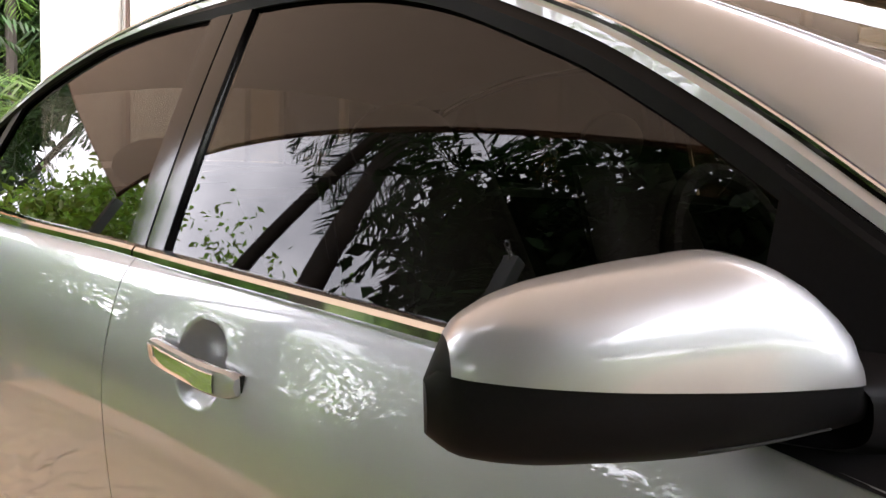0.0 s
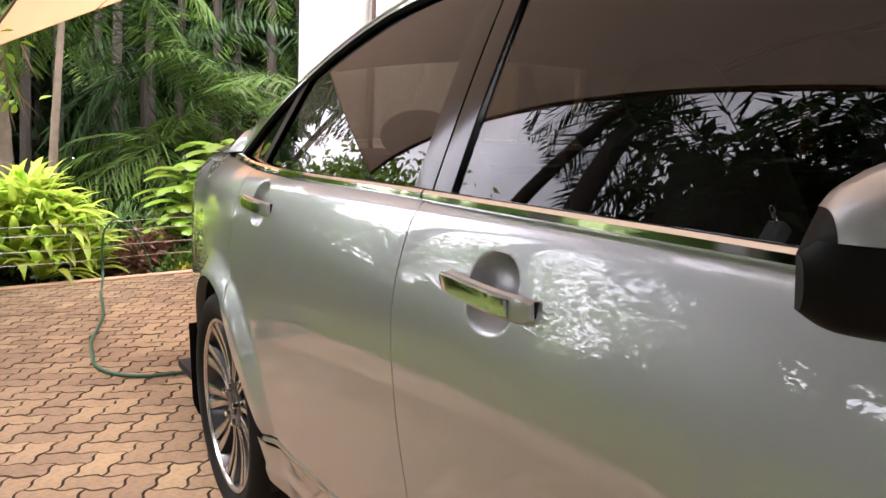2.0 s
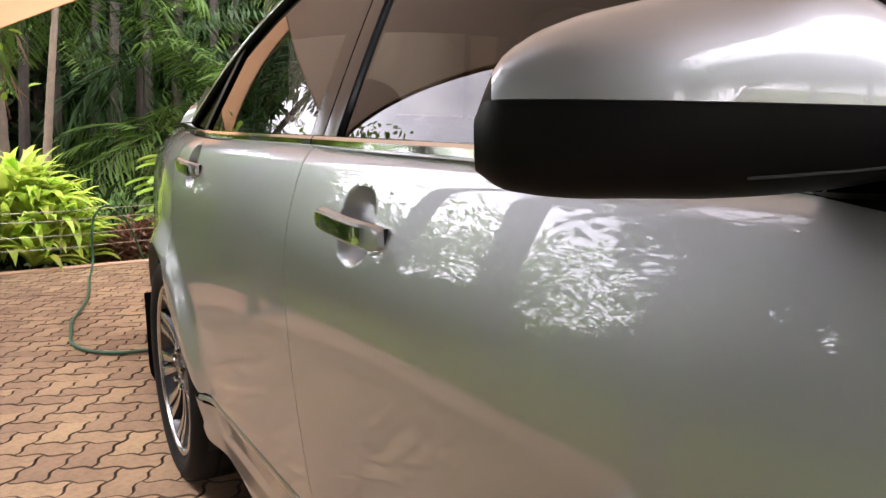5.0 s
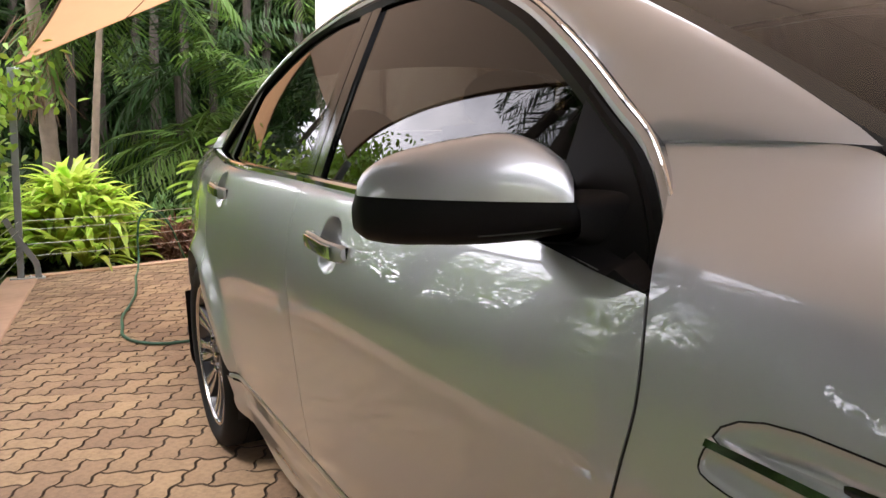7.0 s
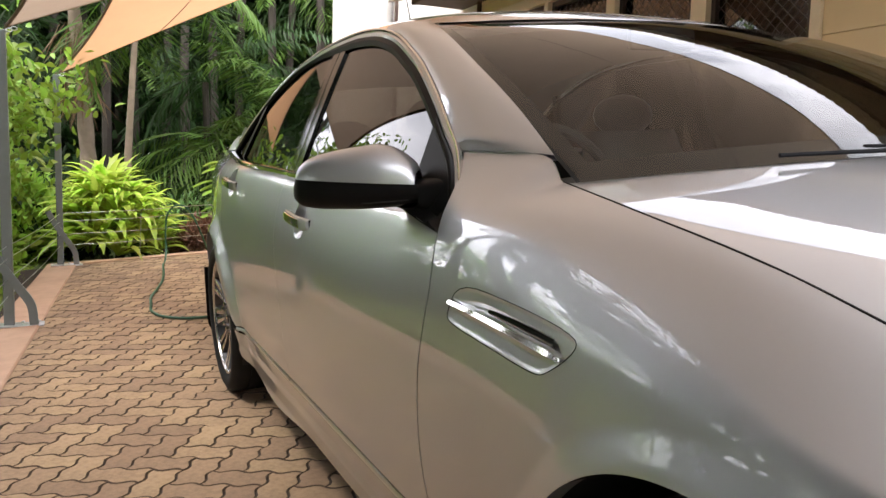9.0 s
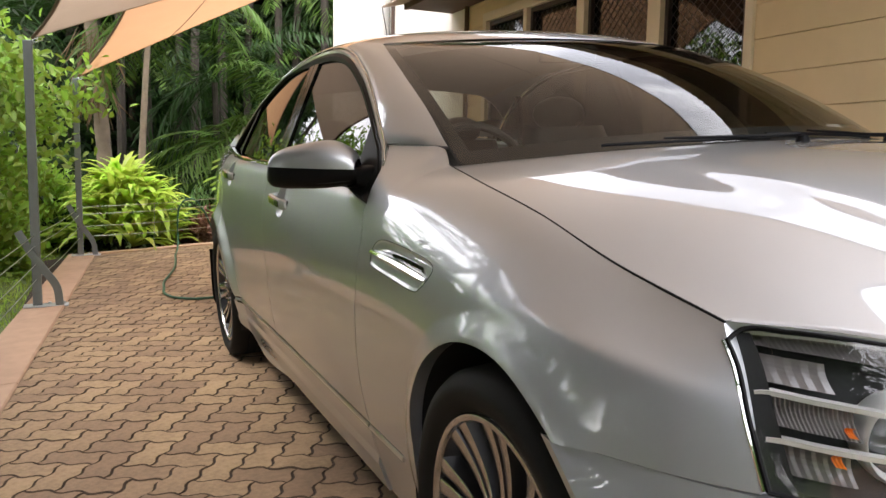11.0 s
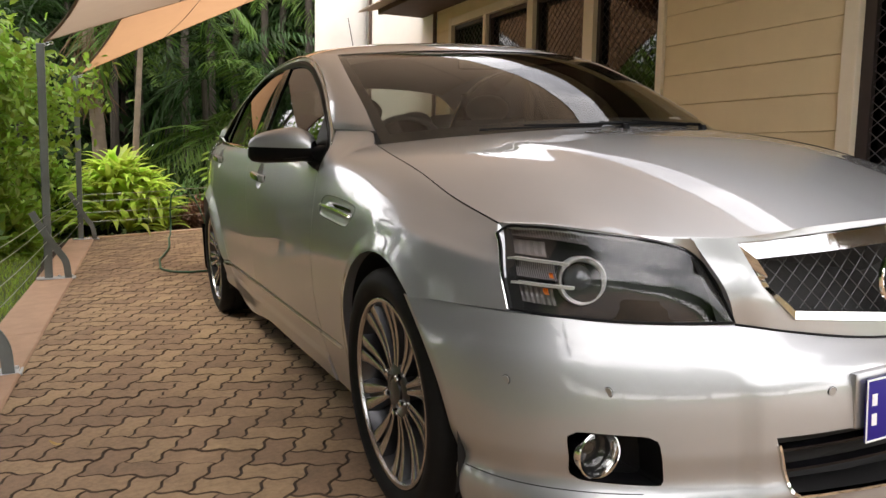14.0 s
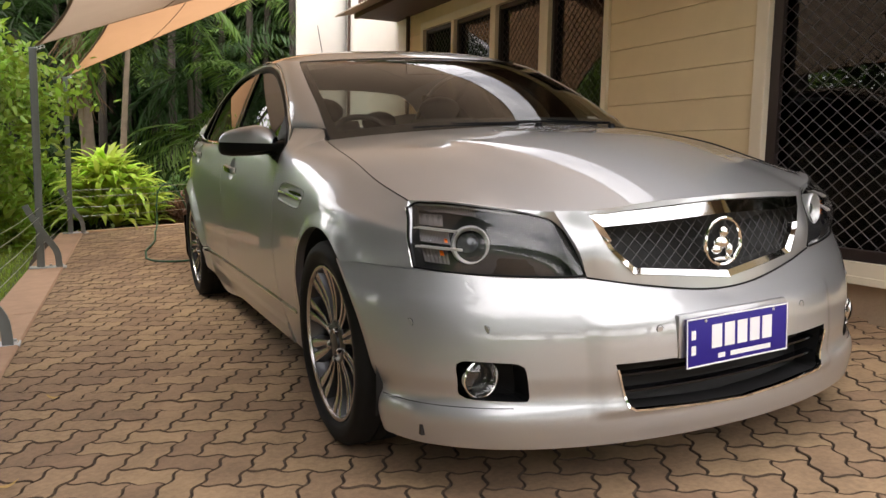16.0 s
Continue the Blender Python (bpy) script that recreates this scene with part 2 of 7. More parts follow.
def box(x0, x1, y0, y1, z0, z1, b=0.0):
    if b <= 0:
        v = [(x, y, z) for z in (z0, z1) for y in (y0, y1) for x in (x0, x1)]
        return v, [(0, 2, 3, 1), (4, 5, 7, 6), (0, 1, 5, 4), (2, 6, 7, 3), (0, 4, 6, 2), (1, 3, 7, 5)]
    b = min(b, (x1 - x0) / 2.01, (y1 - y0) / 2.01, (z1 - z0) / 2.01)
    bm = bmesh.new()
    bmesh.ops.create_cube(bm, size=1)
    for q in bm.verts:
        q.co = Vector(((x0 + x1) / 2 + q.co.x * (x1 - x0), (y0 + y1) / 2 + q.co.y * (y1 - y0), (z0 + z1) / 2 + q.co.z * (z1 - z0)))
    bmesh.ops.bevel(bm, geom=list(bm.edges), offset=b, segments=2, affect="EDGES", profile=0.5)
    bm.verts.index_update()
    g = [tuple(q.co) for q in bm.verts], [tuple(q.index for q in fc.verts) for fc in bm.faces]
    bm.free()
    return g


def spline(xs, ys, x):
    """smooth curve through (xs, ys), evaluated at x; ys may have several columns"""
    xs, ys, x = np.asarray(xs, float), np.asarray(ys, float), np.atleast_1d(np.asarray(x, float))
    if ys.ndim == 1:
        ys = ys[:, None]
    d = np.diff(ys, axis=0) / np.diff(xs)[:, None]
    t = np.empty_like(ys)
    t[0], t[-1] = d[0], d[-1]
    if len(xs) > 2:
        h = np.diff(xs)
        w = (h[1:] / (h[1:] + h[:-1]))[:, None]
        t[1:-1] = d[:-1] * w + d[1:] * (1 - w)
    i = np.clip(np.searchsorted(xs, x) - 1, 0, len(xs) - 2)
    h = (xs[i + 1] - xs[i])[:, None]
    s = ((x - xs[i])[:, None]) / h
    return (2 * s**3 - 3 * s**2 + 1) * ys[i] + (s**3 - 2 * s**2 + s) * h * t[i] + (-2 * s**3 + 3 * s**2) * ys[i + 1] + (s**3 - s**2) * h * t[i + 1]


def curve(pts, n, smooth=True, keep=None):
    """n points along a line through pts, by length"""
    p = np.asarray(pts, float)
    k = np.r_[0, np.cumsum(np.linalg.norm(np.diff(p, axis=0), axis=1))]
    k /= k[-1]
    u = np.linspace(0, 1, n) if keep is None else np.asarray(keep)
    if smooth and len(p) > 2:
        return spline(k, p, u)
    return np.stack([np.interp(u, k, p[:, c]) for c in range(p.shape[1])], 1)


def coons(c0, c1, d0, d1, e=0.0):
    """patch between c0 (v=0), c1 (v=1), d0 (u=0), d1 (u=1): arrays n x k, n x k, m x k, m x k"""
    n, m = len(c0), len(d0)
    u = np.linspace(0, 1, n)[None, :, None]
    v = np.linspace(0, 1, m)[:, None, None]
    g = (1 - v) * c0[None] + v * c1[None] + (1 - u) * d0[:, None] + u * d1[:, None]
    g -= (1 - u) * (1 - v) * c0[0] + u * (1 - v) * c0[-1] + (1 - u) * v * c1[0] + u * v * c1[-1]
    return g


def grid_geo(g, rev=False):
    m, n, _ = g.shape
    v = [tuple(p) for p in g.reshape(-1, 3)]
    f = []
    for j in range(m - 1):
        for i in range(n - 1):
            q = (j * n + i, j * n + i + 1, (j + 1) * n + i + 1, (j + 1) * n + i)
            f.append(tuple(reversed(q)) if rev else q)
    return v, f


def skin(g, inward, depth=0.015, rev=False):
    """grid surface with its rim folded inwards along the vector or the per-vertex vectors given"""
    m, n, _ = g.shape
    v, f = grid_geo(g, rev)
    ring = [(0, i) for i in range(n)] + [(j, n - 1) for j in range(1, m)] + [(m - 1, i) for i in range(n - 2, -1, -1)] + [(j, 0) for j in range(m - 2, 0, -1)]
    k = len(v)
    iw = np.asarray(inward, float)
    for j, i in ring:
        d = iw if iw.ndim == 1 else iw[j, i]
        v.append(tuple(g[j, i] + d * depth))
    r = len(ring)
    for a in range(r):
        b = (a + 1) % r
        q = (ring[a][0] * n + ring[a][1], k + a, k + b, ring[b][0] * n + ring[b][1])
        f.append(tuple(reversed(q)) if rev else q)
    return v, f


def tube(pts, r, sides=8, caps=True):
    """round tube along points; r: one radius or one for each point"""
    p = [Vector(q) for q in pts]
    rr = [r] * len(p) if isinstance(r, (int, float)) else list(r)
    v, f = [], []
    up = Vector((0, 0, 1))
    last = None
    for i, q in enumerate(p):
        d = (p[min(i + 1, len(p) - 1)] - p[max(i - 1, 0)]).normalized()
        if last is None:
            a = d.cross(up if abs(d.z) < 0.9 else Vector((1, 0, 0))).normalized()
        else:
            a = (last - d * last.dot(d)).normalized()
        last = a
        b = d.cross(a)
        for s in range(sides):
            t = 2 * math.pi * s / sides
            v.append(tuple(q + (a * math.cos(t) + b * math.sin(t)) * rr[i]))
    for i in range(len(p) - 1):
        for s in range(sides):
            t = (s + 1) % sides
            f.append((i * sides + s, i * sides + t, (i + 1) * sides + t, (i + 1) * sides + s))
    if caps:
        f.append(tuple(reversed(range(sides))))
        f.append(tuple((len(p) - 1) * sides + s for s in range(sides)))
    return v, f


def strip_sweep(pts, nrm, prof):
    """sweep a closed 2d profile (a along nrm, b along the other cross axis) along points"""
    p = np.asarray(pts, float)
    v, f = [], []
    k = len(prof)
    for i in range(len(p)):
        d = p[min(i + 1, len(p) - 1)] - p[max(i - 1, 0)]
        d /= np.linalg.norm(d)
        nn = np.asarray(nrm[i] if np.ndim(nrm) == 2 else nrm, float)
        nn = nn - d * nn.dot(d)
        nn /= np.linalg.norm(nn)
        b = np.cross(d, nn)
        for a0, b0 in prof:
            v.append(tuple(p[i] + nn * a0 + b * b0))
    for i in range(len(p) - 1):
        for s in range(k):
            t = (s + 1) % k
            f.append((i * k + s, (i + 1) * k + s, (i + 1) * k + t, i * k + t))
    f.append(tuple(range(k)))
    f.append(tuple((len(p) - 1) * k + s for s in reversed(range(k))))
    return v, f


def lathe(prof, n=48, axis="x", a0=0.0, a1=2 * math.pi):
    """turn a profile of (along, radius) about an axis"""
    v, f = [], []
    closed = abs(a1 - a0 - 2 * math.pi) < 1e-6
    cnt = n if closed else n + 1
    for i in range(cnt):
        t = a0 + (a1 - a0) * i / n
        for h, r in prof:
            c, s = r * math.cos(t), r * math.sin(t)
            v.append((h, c, s) if axis == "x" else ((c, h, s) if axis == "y" else (c, s, h)))
    k = len(prof)
    for i in range(n):
        j = (i + 1) % cnt
        for a in range(k - 1):
            f.append((i * k + a, j * k + a, j * k + a + 1, i * k + a + 1))
    return v, f


def disc(r, n=24, h=0.0, axis="x"):
    v = [(h, r * math.cos(2 * math.pi * i / n), r * math.sin(2 * math.pi * i / n)) for i in range(n)]
    if axis == "y":
        v = [(b, a, c) for a, b, c in v]
    if axis == "z":
        v = [(b, c, a) for a, b, c in v]
    return v, [tuple(range(n))]


def np_mesh(name, verts, faces, material):
    """big meshes of triangles or quads from arrays"""
    verts, faces = np.asarray(verts, np.float32), np.asarray(faces, np.int32)
    k = faces.shape[1]
    me = bpy.data.meshes.new(name)
    me.vertices.add(len(verts))
    me.vertices.foreach_set("co", verts.ravel())
    me.loops.add(faces.size)
    me.loops.foreach_set("vertex_index", faces.ravel())
    me.polygons.add(len(faces))
    me.polygons.foreach_set("loop_start", np.arange(len(faces), dtype=np.int32) * k)
    me.update(calc_edges=True)
    me.validate()
    me.materials.append(material)
    return me

# ---- the car: a long silver sedan ----
HUB_Z, R_TYRE, R_ARCH, WB = 0.337, 0.338, 0.385, 3.009
STA_Y = [-0.62, -0.48, -0.25, 0.0, 0.3, 0.6, 0.8, 1.0, 1.4, 1.8, 2.6, 3.0, 3.5, 4.0, 4.25]
COL_X = [
    [0.70, 0.84, 0.895, 0.878, 0.864, 0.852, 0.850, 0.850, 0.850, 0.850, 0.852, 0.868, 0.822, 0.752, 0.61],
    [0.71, 0.845, 0.91, 0.913, 0.900, 0.900, 0.900, 0.900, 0.900, 0.900, 0.900, 0.902, 0.844, 0.762, 0.63],
    [0.70, 0.828, 0.937, 0.940, 0.925, 0.913, 0.911, 0.911, 0.912, 0.914, 0.926, 0.934, 0.861, 0.774, 0.64],
    [0.65, 0.786, 0.893, 0.917, 0.910, 0.906, 0.904, 0.904, 0.908, 0.911, 0.920, 0.914, 0.850, 0.764, 0.64],
    [0.61, 0.765, 0.862, 0.889, 0.882, 0.889, 0.880, 0.878, 0.884, 0.893, 0.910, 0.902, 0.840, 0.754, 0.625],
    [0.575, 0.744, 0.822, 0.840, 0.838, 0.858, 0.855, 0.856, 0.866, 0.875, 0.892, 0.880, 0.818, 0.733, 0.61],
    [0.54, 0.742, 0.778, 0.782, 0.757, 0.712, 0.785, 0.815, 0.826, 0.828, 0.834, 0.797, 0.732, 0.648, 0.54],
]
COL_Z = [
    [0.17] * 14 + [0.22],
    [0.35] * 14 + [0.37],
    [0.60, 0.60, 0.60, 0.62, 0.62, 0.62, 0.62, 0.62, 0.62, 0.62, 0.62, 0.62, 0.62, 0.62, 0.62],
    [0.70, 0.72, 0.76, 0.78, 0.795, 0.80, 0.80, 0.80, 0.81, 0.82, 0.84, 0.84, 0.84, 0.84, 0.84],
    [0.72, 0.742, 0.785, 0.83, 0.875, 0.90, 0.90, 0.90, 0.905, 0.91, 0.92, 0.92, 0.92, 0.92, 0.92],
    [0.74, 0.768, 0.810, 0.880, 0.930, 0.955, 0.955, 0.955, 0.958, 0.965, 0.985, 0.995, 0.995, 0.995, 0.99],
    [0.79, 0.826, 0.862, 0.914, 0.968, 1.040, 1.060, 1.030, 1.030, 1.040, 1.055, 1.072, 1.090, 1.085, 1.06],
]
EDGE_Y = [-0.376, -0.17, 0.05, 0.30, 0.53]          # the bonnet's side edge
EDGE_XZ = [(0.772, 0.818), (0.783, 0.866), (0.779, 0.925), (0.762, 0.970), (0.728, 1.002)]
KNOTS = [0.0, 0.2, 0.49, 0.69, 0.80, 0.875, 1.0]
HANDLES = [(1.607, 0.878), (2.615, 0.952)]           # centres of the grips (y, z)


def faired(cols):
    """the station columns run through a fairing batten along the car, on a fine row of stations"""
    raw = spline(STA_Y, np.array(cols, float).T, FINE_Y)
    out = raw.copy()
    for sigs, lo_, hi_ in (([0.04] * 7, -0.30, -0.05), ([0.13, 0.13, 0.13, 0.13, 0.12, 0.10, 0.035], 0.02, 0.25)):
        m = np.clip((FINE_Y - lo_) / (hi_ - lo_), 0, 1)
        m = m * m * (3 - 2 * m) * np.clip((4.2 - FINE_Y) / 0.4, 0, 1)
        k = np.arange(-60, 61) * FINE_D
        pad = np.concatenate([2 * raw[:1] - raw[60:0:-1], raw, 2 * raw[-1:] - raw[-2:-62:-1]])
        for c in range(7):
            w = np.exp(-0.5 * (k / sigs[c]) ** 2)
            out[:, c] = out[:, c] * (1 - m) + np.convolve(pad[:, c], w / w.sum(), "valid") * m
    return out


FINE_D = 0.01
FINE_Y = np.arange(-0.62, 4.2501, FINE_D)
FAIR_X, FAIR_Z = faired(COL_X), faired(COL_Z)


def half_width(y, z):
    """the body side's distance from the car's middle at station y and height z"""
    y, z = np.broadcast_arrays(np.asarray(y, float), np.asarray(z, float))
    shape = y.shape
    yy, zz = y.ravel(), z.ravel()
    cx = spline(FINE_Y, FAIR_X, yy)
    cz = spline(FINE_Y, FAIR_Z, yy)
    be_ = spline(EDGE_Y, EDGE_XZ, np.clip(yy, -0.376, 0.53))
    w_ = np.clip((0.60 - yy) / 0.07, 0, 1) * np.clip((yy + 0.44) / 0.06, 0, 1)
    w_ = w_ * w_ * (3 - 2 * w_)
    cx[:, 6] = cx[:, 6] * (1 - w_) + be_[:, 0] * w_
    cz[:, 6] = cz[:, 6] * (1 - w_) + be_[:, 1] * w_
    lo, hi = np.zeros(len(yy)), np.ones(len(yy))

    kn = np.array(KNOTS)
    hk = np.diff(kn)
    mt = np.zeros((7, 7))
    mt[0, 0] = mt[6, 6] = 1.0
    for i in range(1, 6):
        mt[i, i - 1], mt[i, i], mt[i, i + 1] = hk[i - 1], 2 * (hk[i - 1] + hk[i]), hk[i]
    inv = np.linalg.inv(mt)

    def bend(c):
        rhs = np.zeros_like(c)
        sl = np.diff(c, axis=1) / hk
        rhs[:, 1:6] = 6 * np.diff(sl, axis=1)
        return rhs @ inv.T

    cur = {0: (cx, bend(cx)), 1: (cz, bend(cz))}

    def at(which, v):
        c, m2 = cur[which]
        i = np.clip(np.searchsorted(kn, v) - 1, 0, 5)
        r = np.arange(len(v))
        h = hk[i]
        a_, b_ = (kn[i + 1] - v) / h, (v - kn[i]) / h
        return a_ * c[r, i] + b_ * c[r, i + 1] + ((a_**3 - a_) * m2[r, i] + (b_**3 - b_) * m2[r, i + 1]) * h * h / 6

    for _ in range(26):
        mid = (lo + hi) / 2
        low = at(1, mid) < zz
        lo, hi = np.where(low, mid, lo), np.where(low, hi, mid)
    x = at(0, (lo + hi) / 2)
    # the doors' top edge rolls in under the chrome
    roll = np.clip((zz - np.interp(yy, [0.70, 0.9, 1.2, 1.82, 2.7, 3.2, 3.6], [0.918, 0.945, 0.962, 0.990, 1.030, 1.066, 1.085]) + 0.036) / 0.036, 0, 1)
    x = x - 0.008 * roll**2 * np.clip((yy - 0.72) / 0.3, 0, 1) * np.clip((3.2 - yy) / 0.3, 0, 1)
    for hub, amp, wide in ((0.0, 0.010, 0.055), (WB, 0.026, 0.085)):    # the flare round each wheel
        r = np.hypot(yy - hub, zz - HUB_Z)
        q = np.clip(1 - (r - R_ARCH) / wide, 0, 1.4)
        q = np.where(q < 1, q * q * (3 - 2 * q), 1.0)
        fade = np.clip((1.02 - zz) / 0.22, 0, 1) if hub else 1.0
        x = x + amp * q * fade * (zz > 0.2)
    return x.reshape(shape)


def cups(y, z):
    """the finger cups behind the door handles"""
    d = 0
    for hy, hz in HANDLES:
        e = (np.abs((y - hy + 0.010) / 0.057) ** 2.3 + np.abs((z - hz) / 0.054) ** 2.3) ** (1 / 2.3)
        k = np.clip((1.0 - e) / 0.8, 0, 1)
        d = d + 0.021 * (1 - (1 - k) ** 2.4)
    return d


VENT_OUT = [(0.580, 0.846), (0.415, 0.842), (0.252, 0.829), (0.233, 0.812), (0.300, 0.765), (0.335, 0.758), (0.470, 0.766), (0.608, 0.775), (0.618, 0.792)]

for _ in range(2):                                    # round its corners
    VENT_OUT = [(a[0] * k + b[0] * (1 - k), a[1] * k + b[1] * (1 - k)) for a, b in zip(VENT_OUT, VENT_OUT[1:] + VENT_OUT[:1]) for k in (0.75, 0.25)]


def belt(y):
    return spline([0.70, 0.9, 1.2, 1.82, 2.7, 3.2, 3.6], [0.918, 0.945, 0.962, 0.990, 1.030, 1.066, 1.085], y)[:, 0]


def arch(hub, a0, a1, n, r=R_ARCH):
    t = np.radians(np.linspace(a0, a1, n))
    return np.stack([hub + r * np.cos(t), HUB_Z + r * np.sin(t)], 1)


def cut_opening(geo, poly, ax=(0, 2), keep=None):
    """cuts a convex opening, given in two of the axes, through a surface"""
    bm = bmesh.new()
    vs = [bm.verts.new(p) for p in geo[0]]
    for q in geo[1]:
        try:
            bm.faces.new([vs[i] for i in q])
        except ValueError:
            pass
    P = np.array(poly)
    c = P.mean(0)
    lo, hi = P.min(0) - 0.03, P.max(0) + 0.03
    for i in range(len(P)):
        a, b = P[i], P[(i + 1) % len(P)]
        d = b - a
        nn = np.array([d[1], -d[0]])
        if nn.dot(c - a) > 0:
            nn = -nn
        no, co = Vector((0, 0, 0)), Vector((0, 0, 0))
        no[ax[0]], no[ax[1]] = nn
        co[ax[0]], co[ax[1]] = a
        sel = [fc for fc in bm.faces if (keep is None or keep(fc)) and lo[0] < fc.calc_center_median()[ax[0]] < hi[0] and lo[1] < fc.calc_center_median()[ax[1]] < hi[1]]
        gm = set(sel)
        for fc in sel:
            gm.update(fc.edges)
            gm.update(fc.verts)
        bmesh.ops.bisect_plane(bm, geom=list(gm), plane_co=co, plane_no=no, dist=1e-6)
    dead = []
    for fc in bm.faces:
        if keep is not None and not keep(fc):
            continue
        m = fc.calc_center_median()
        q = np.array([m[ax[0]], m[ax[1]]])
        ins = True
        for i in range(len(P)):
            a, b = P[i], P[(i + 1) % len(P)]
            d = b - a
            nn = np.array([d[1], -d[0]])
            if nn.dot(c - a) > 0:
                nn = -nn
            if nn.dot(q - a) > 0:
                ins = False
        if ins:
            dead.append(fc)
    bmesh.ops.delete(bm, geom=dead, context="FACES")
    bm.verts.index_update()
    out = [tuple(q.co) for q in bm.verts], [tuple(q.index for q in fc.verts) for fc in bm.faces]
    bm.free()
    return out


def side_panel(c0, c1, d0, d1, dips=None, e=0.0038, depth=0.014):
    """a body-side panel from its outline in (y, z), on the car's right side (x < 0)"""
    g = coons(c0, c1, d0, d1)
    mid = g.mean(axis=(0, 1))
    x = half_width(g[..., 0], g[..., 1])
    if dips is not None:
        x = x - dips(g[..., 0], g[..., 1])
    m, n = x.shape
    p = np.stack([-x, g[..., 0], g[..., 1]], -1)
    # pull the rim back by the width of half a gap
    for sl, o in (((0, slice(None)), (1, slice(None))), ((-1, slice(None)), (-2, slice(None))), ((slice(None), 0), (slice(None), 1)), ((slice(None), -1), (slice(None), -2))):
        d = p[o] - p[sl]
        ln = np.maximum(np.linalg.norm(d, axis=-1, keepdims=True), 1e-6)
        p[sl] = p[sl] + d / ln * np.minimum(e, ln * 0.4)
    iw = np.zeros_like(p)
    iw[..., 0] = 1.0
    iw[-1] = (0.25, 0.0, -0.97)
    return skin(p, iw, depth, rev=True)


car = thing("car", "silver metallic long sedan with chrome trim parked on the paved drive", "car", m=SLOPE)

GAP_FRONT = [(0.705, 0.36), (0.735, 0.45), (0.752, 0.56), (0.745, 0.65), (0.718, 0.74), (0.698, 0.82), (0.700, 0.875), (0.708, 0.916)]
GAP_MID = [(1.800, 0.36), (1.812, 0.43), (1.832, 0.51), (1.855, 0.60), (1.868, 0.73), (1.868, 0.81), (1.858, 0.91), (1.845, 0.992)]
GAP_REAR = [(2.585, 0.36), (2.640, 0.44), (2.710, 0.53), (2.800, 0.68), (2.832, 0.81), (2.812, 0.93), (2.79, 1.034)]
A_SEAM = [(0.708, 0.916), (0.735, 0.98), (0.765, 1.025), (0.796, 1.060)]
BONNET_E = [(0.772, -0.376, 0.818), (0.783, -0.17, 0.866), (0.779, 0.05, 0.925), (0.762, 0.30, 0.970), (0.728, 0.53, 1.002)]

sides = {}
# front wing
n = 130
ty = np.linspace(-0.376, 0.53, 100)
top = np.concatenate([np.stack([ty, spline(EDGE_Y, EDGE_XZ, ty)[:, 1]], 1), curve([(0.53, 1.002), (0.60, 1.044), (0.70, 1.054), (0.796, 1.060)], 31)[1:]])
a_lo = arch(0.0, 127.5, -8, 60)
bot = np.concatenate([curve([(-0.483, 0.640), (-0.40, 0.643), (-0.32, 0.645), a_lo[0]], 16)[:-1], a_lo, curve([a_lo[-1], (0.385, 0.20), (0.40, 0.168)], 14, False)[1:], curve([(0.40, 0.168), (0.55, 0.168), (0.70, 0.168)], 43, False)[1:]])
wing = side_panel(bot, top, curve([(-0.483, 0.640), (-0.447, 0.73), (-0.405, 0.787), (-0.376, 0.818)], 70), curve([(0.70, 0.168), (0.702, 0.30)] + GAP_FRONT + A_SEAM[1:], 70), None, depth=0.03)
wing = cut_opening(wing, VENT_OUT, (1, 2), keep=lambda fc: fc.calc_center_median().x < -0.8)
sides["front_wing"] = (wing, "")
n = 300
b0 = curve([(0.705, 0.36), (1.800, 0.36)], n, False)
tops = np.linspace(0.708, 1.845, n)
sides["front_door"] = (side_panel(b0, np.stack([tops, belt(tops)], 1), curve(GAP_FRONT, 180), curve(GAP_MID, 180), cups), "")
b0 = curve([(1.800, 0.36), (2.585, 0.36)], n, False)
tops = np.linspace(1.845, 2.79, n)
sides["rear_door"] = (side_panel(b0, np.stack([tops, belt(tops)], 1), curve(GAP_MID, 110), curve(GAP_REAR, 110), cups), "")
a_hi = arch(WB, 163, -10, 60)
bot = np.concatenate([curve([(2.585, 0.36), (2.62, 0.40), a_hi[0]], 8)[:-1], a_hi, curve([a_hi[-1], (3.40, 0.20), (3.45, 0.20), (3.9, 0.20), (4.25, 0.24)], 45, False)[1:]])
top = curve([(2.79, 1.034), (3.2, 1.066), (3.6, 1.086), (4.0, 1.083), (4.25, 1.055)], len(bot))
sides["rear_wing"] = (side_panel(bot, top, curve(GAP_REAR, 50), curve([(4.25, 0.24), (4.27, 0.6), (4.25, 1.055)], 50), depth=0.03), "")
b0 = curve([(0.70, 0.168), (1.7, 0.172), (2.56, 0.20), (2.63, 0.24)], 80)
b1 = curve([(0.705, 0.353), (1.7, 0.353), (2.585, 0.353), (2.64, 0.365)], 80, False)
sides["side_skirt"] = (side_panel(b0, b1, curve([b0[0], b1[0]], 14, False), curve([b0[-1], b1[-1]], 14, False), lambda y, z: -0.007 * np.clip((0.262 + 0.012 * (y - 0.5) - z) / 0.012, 0, 1)), "")
made = {}
for name, (g, lab) in sides.items():
    made[name] = part(name, g, M_PAINT, car, lab)
    made[name + "_far"] = part(name, flip(g), M_PAINT, car, lab)

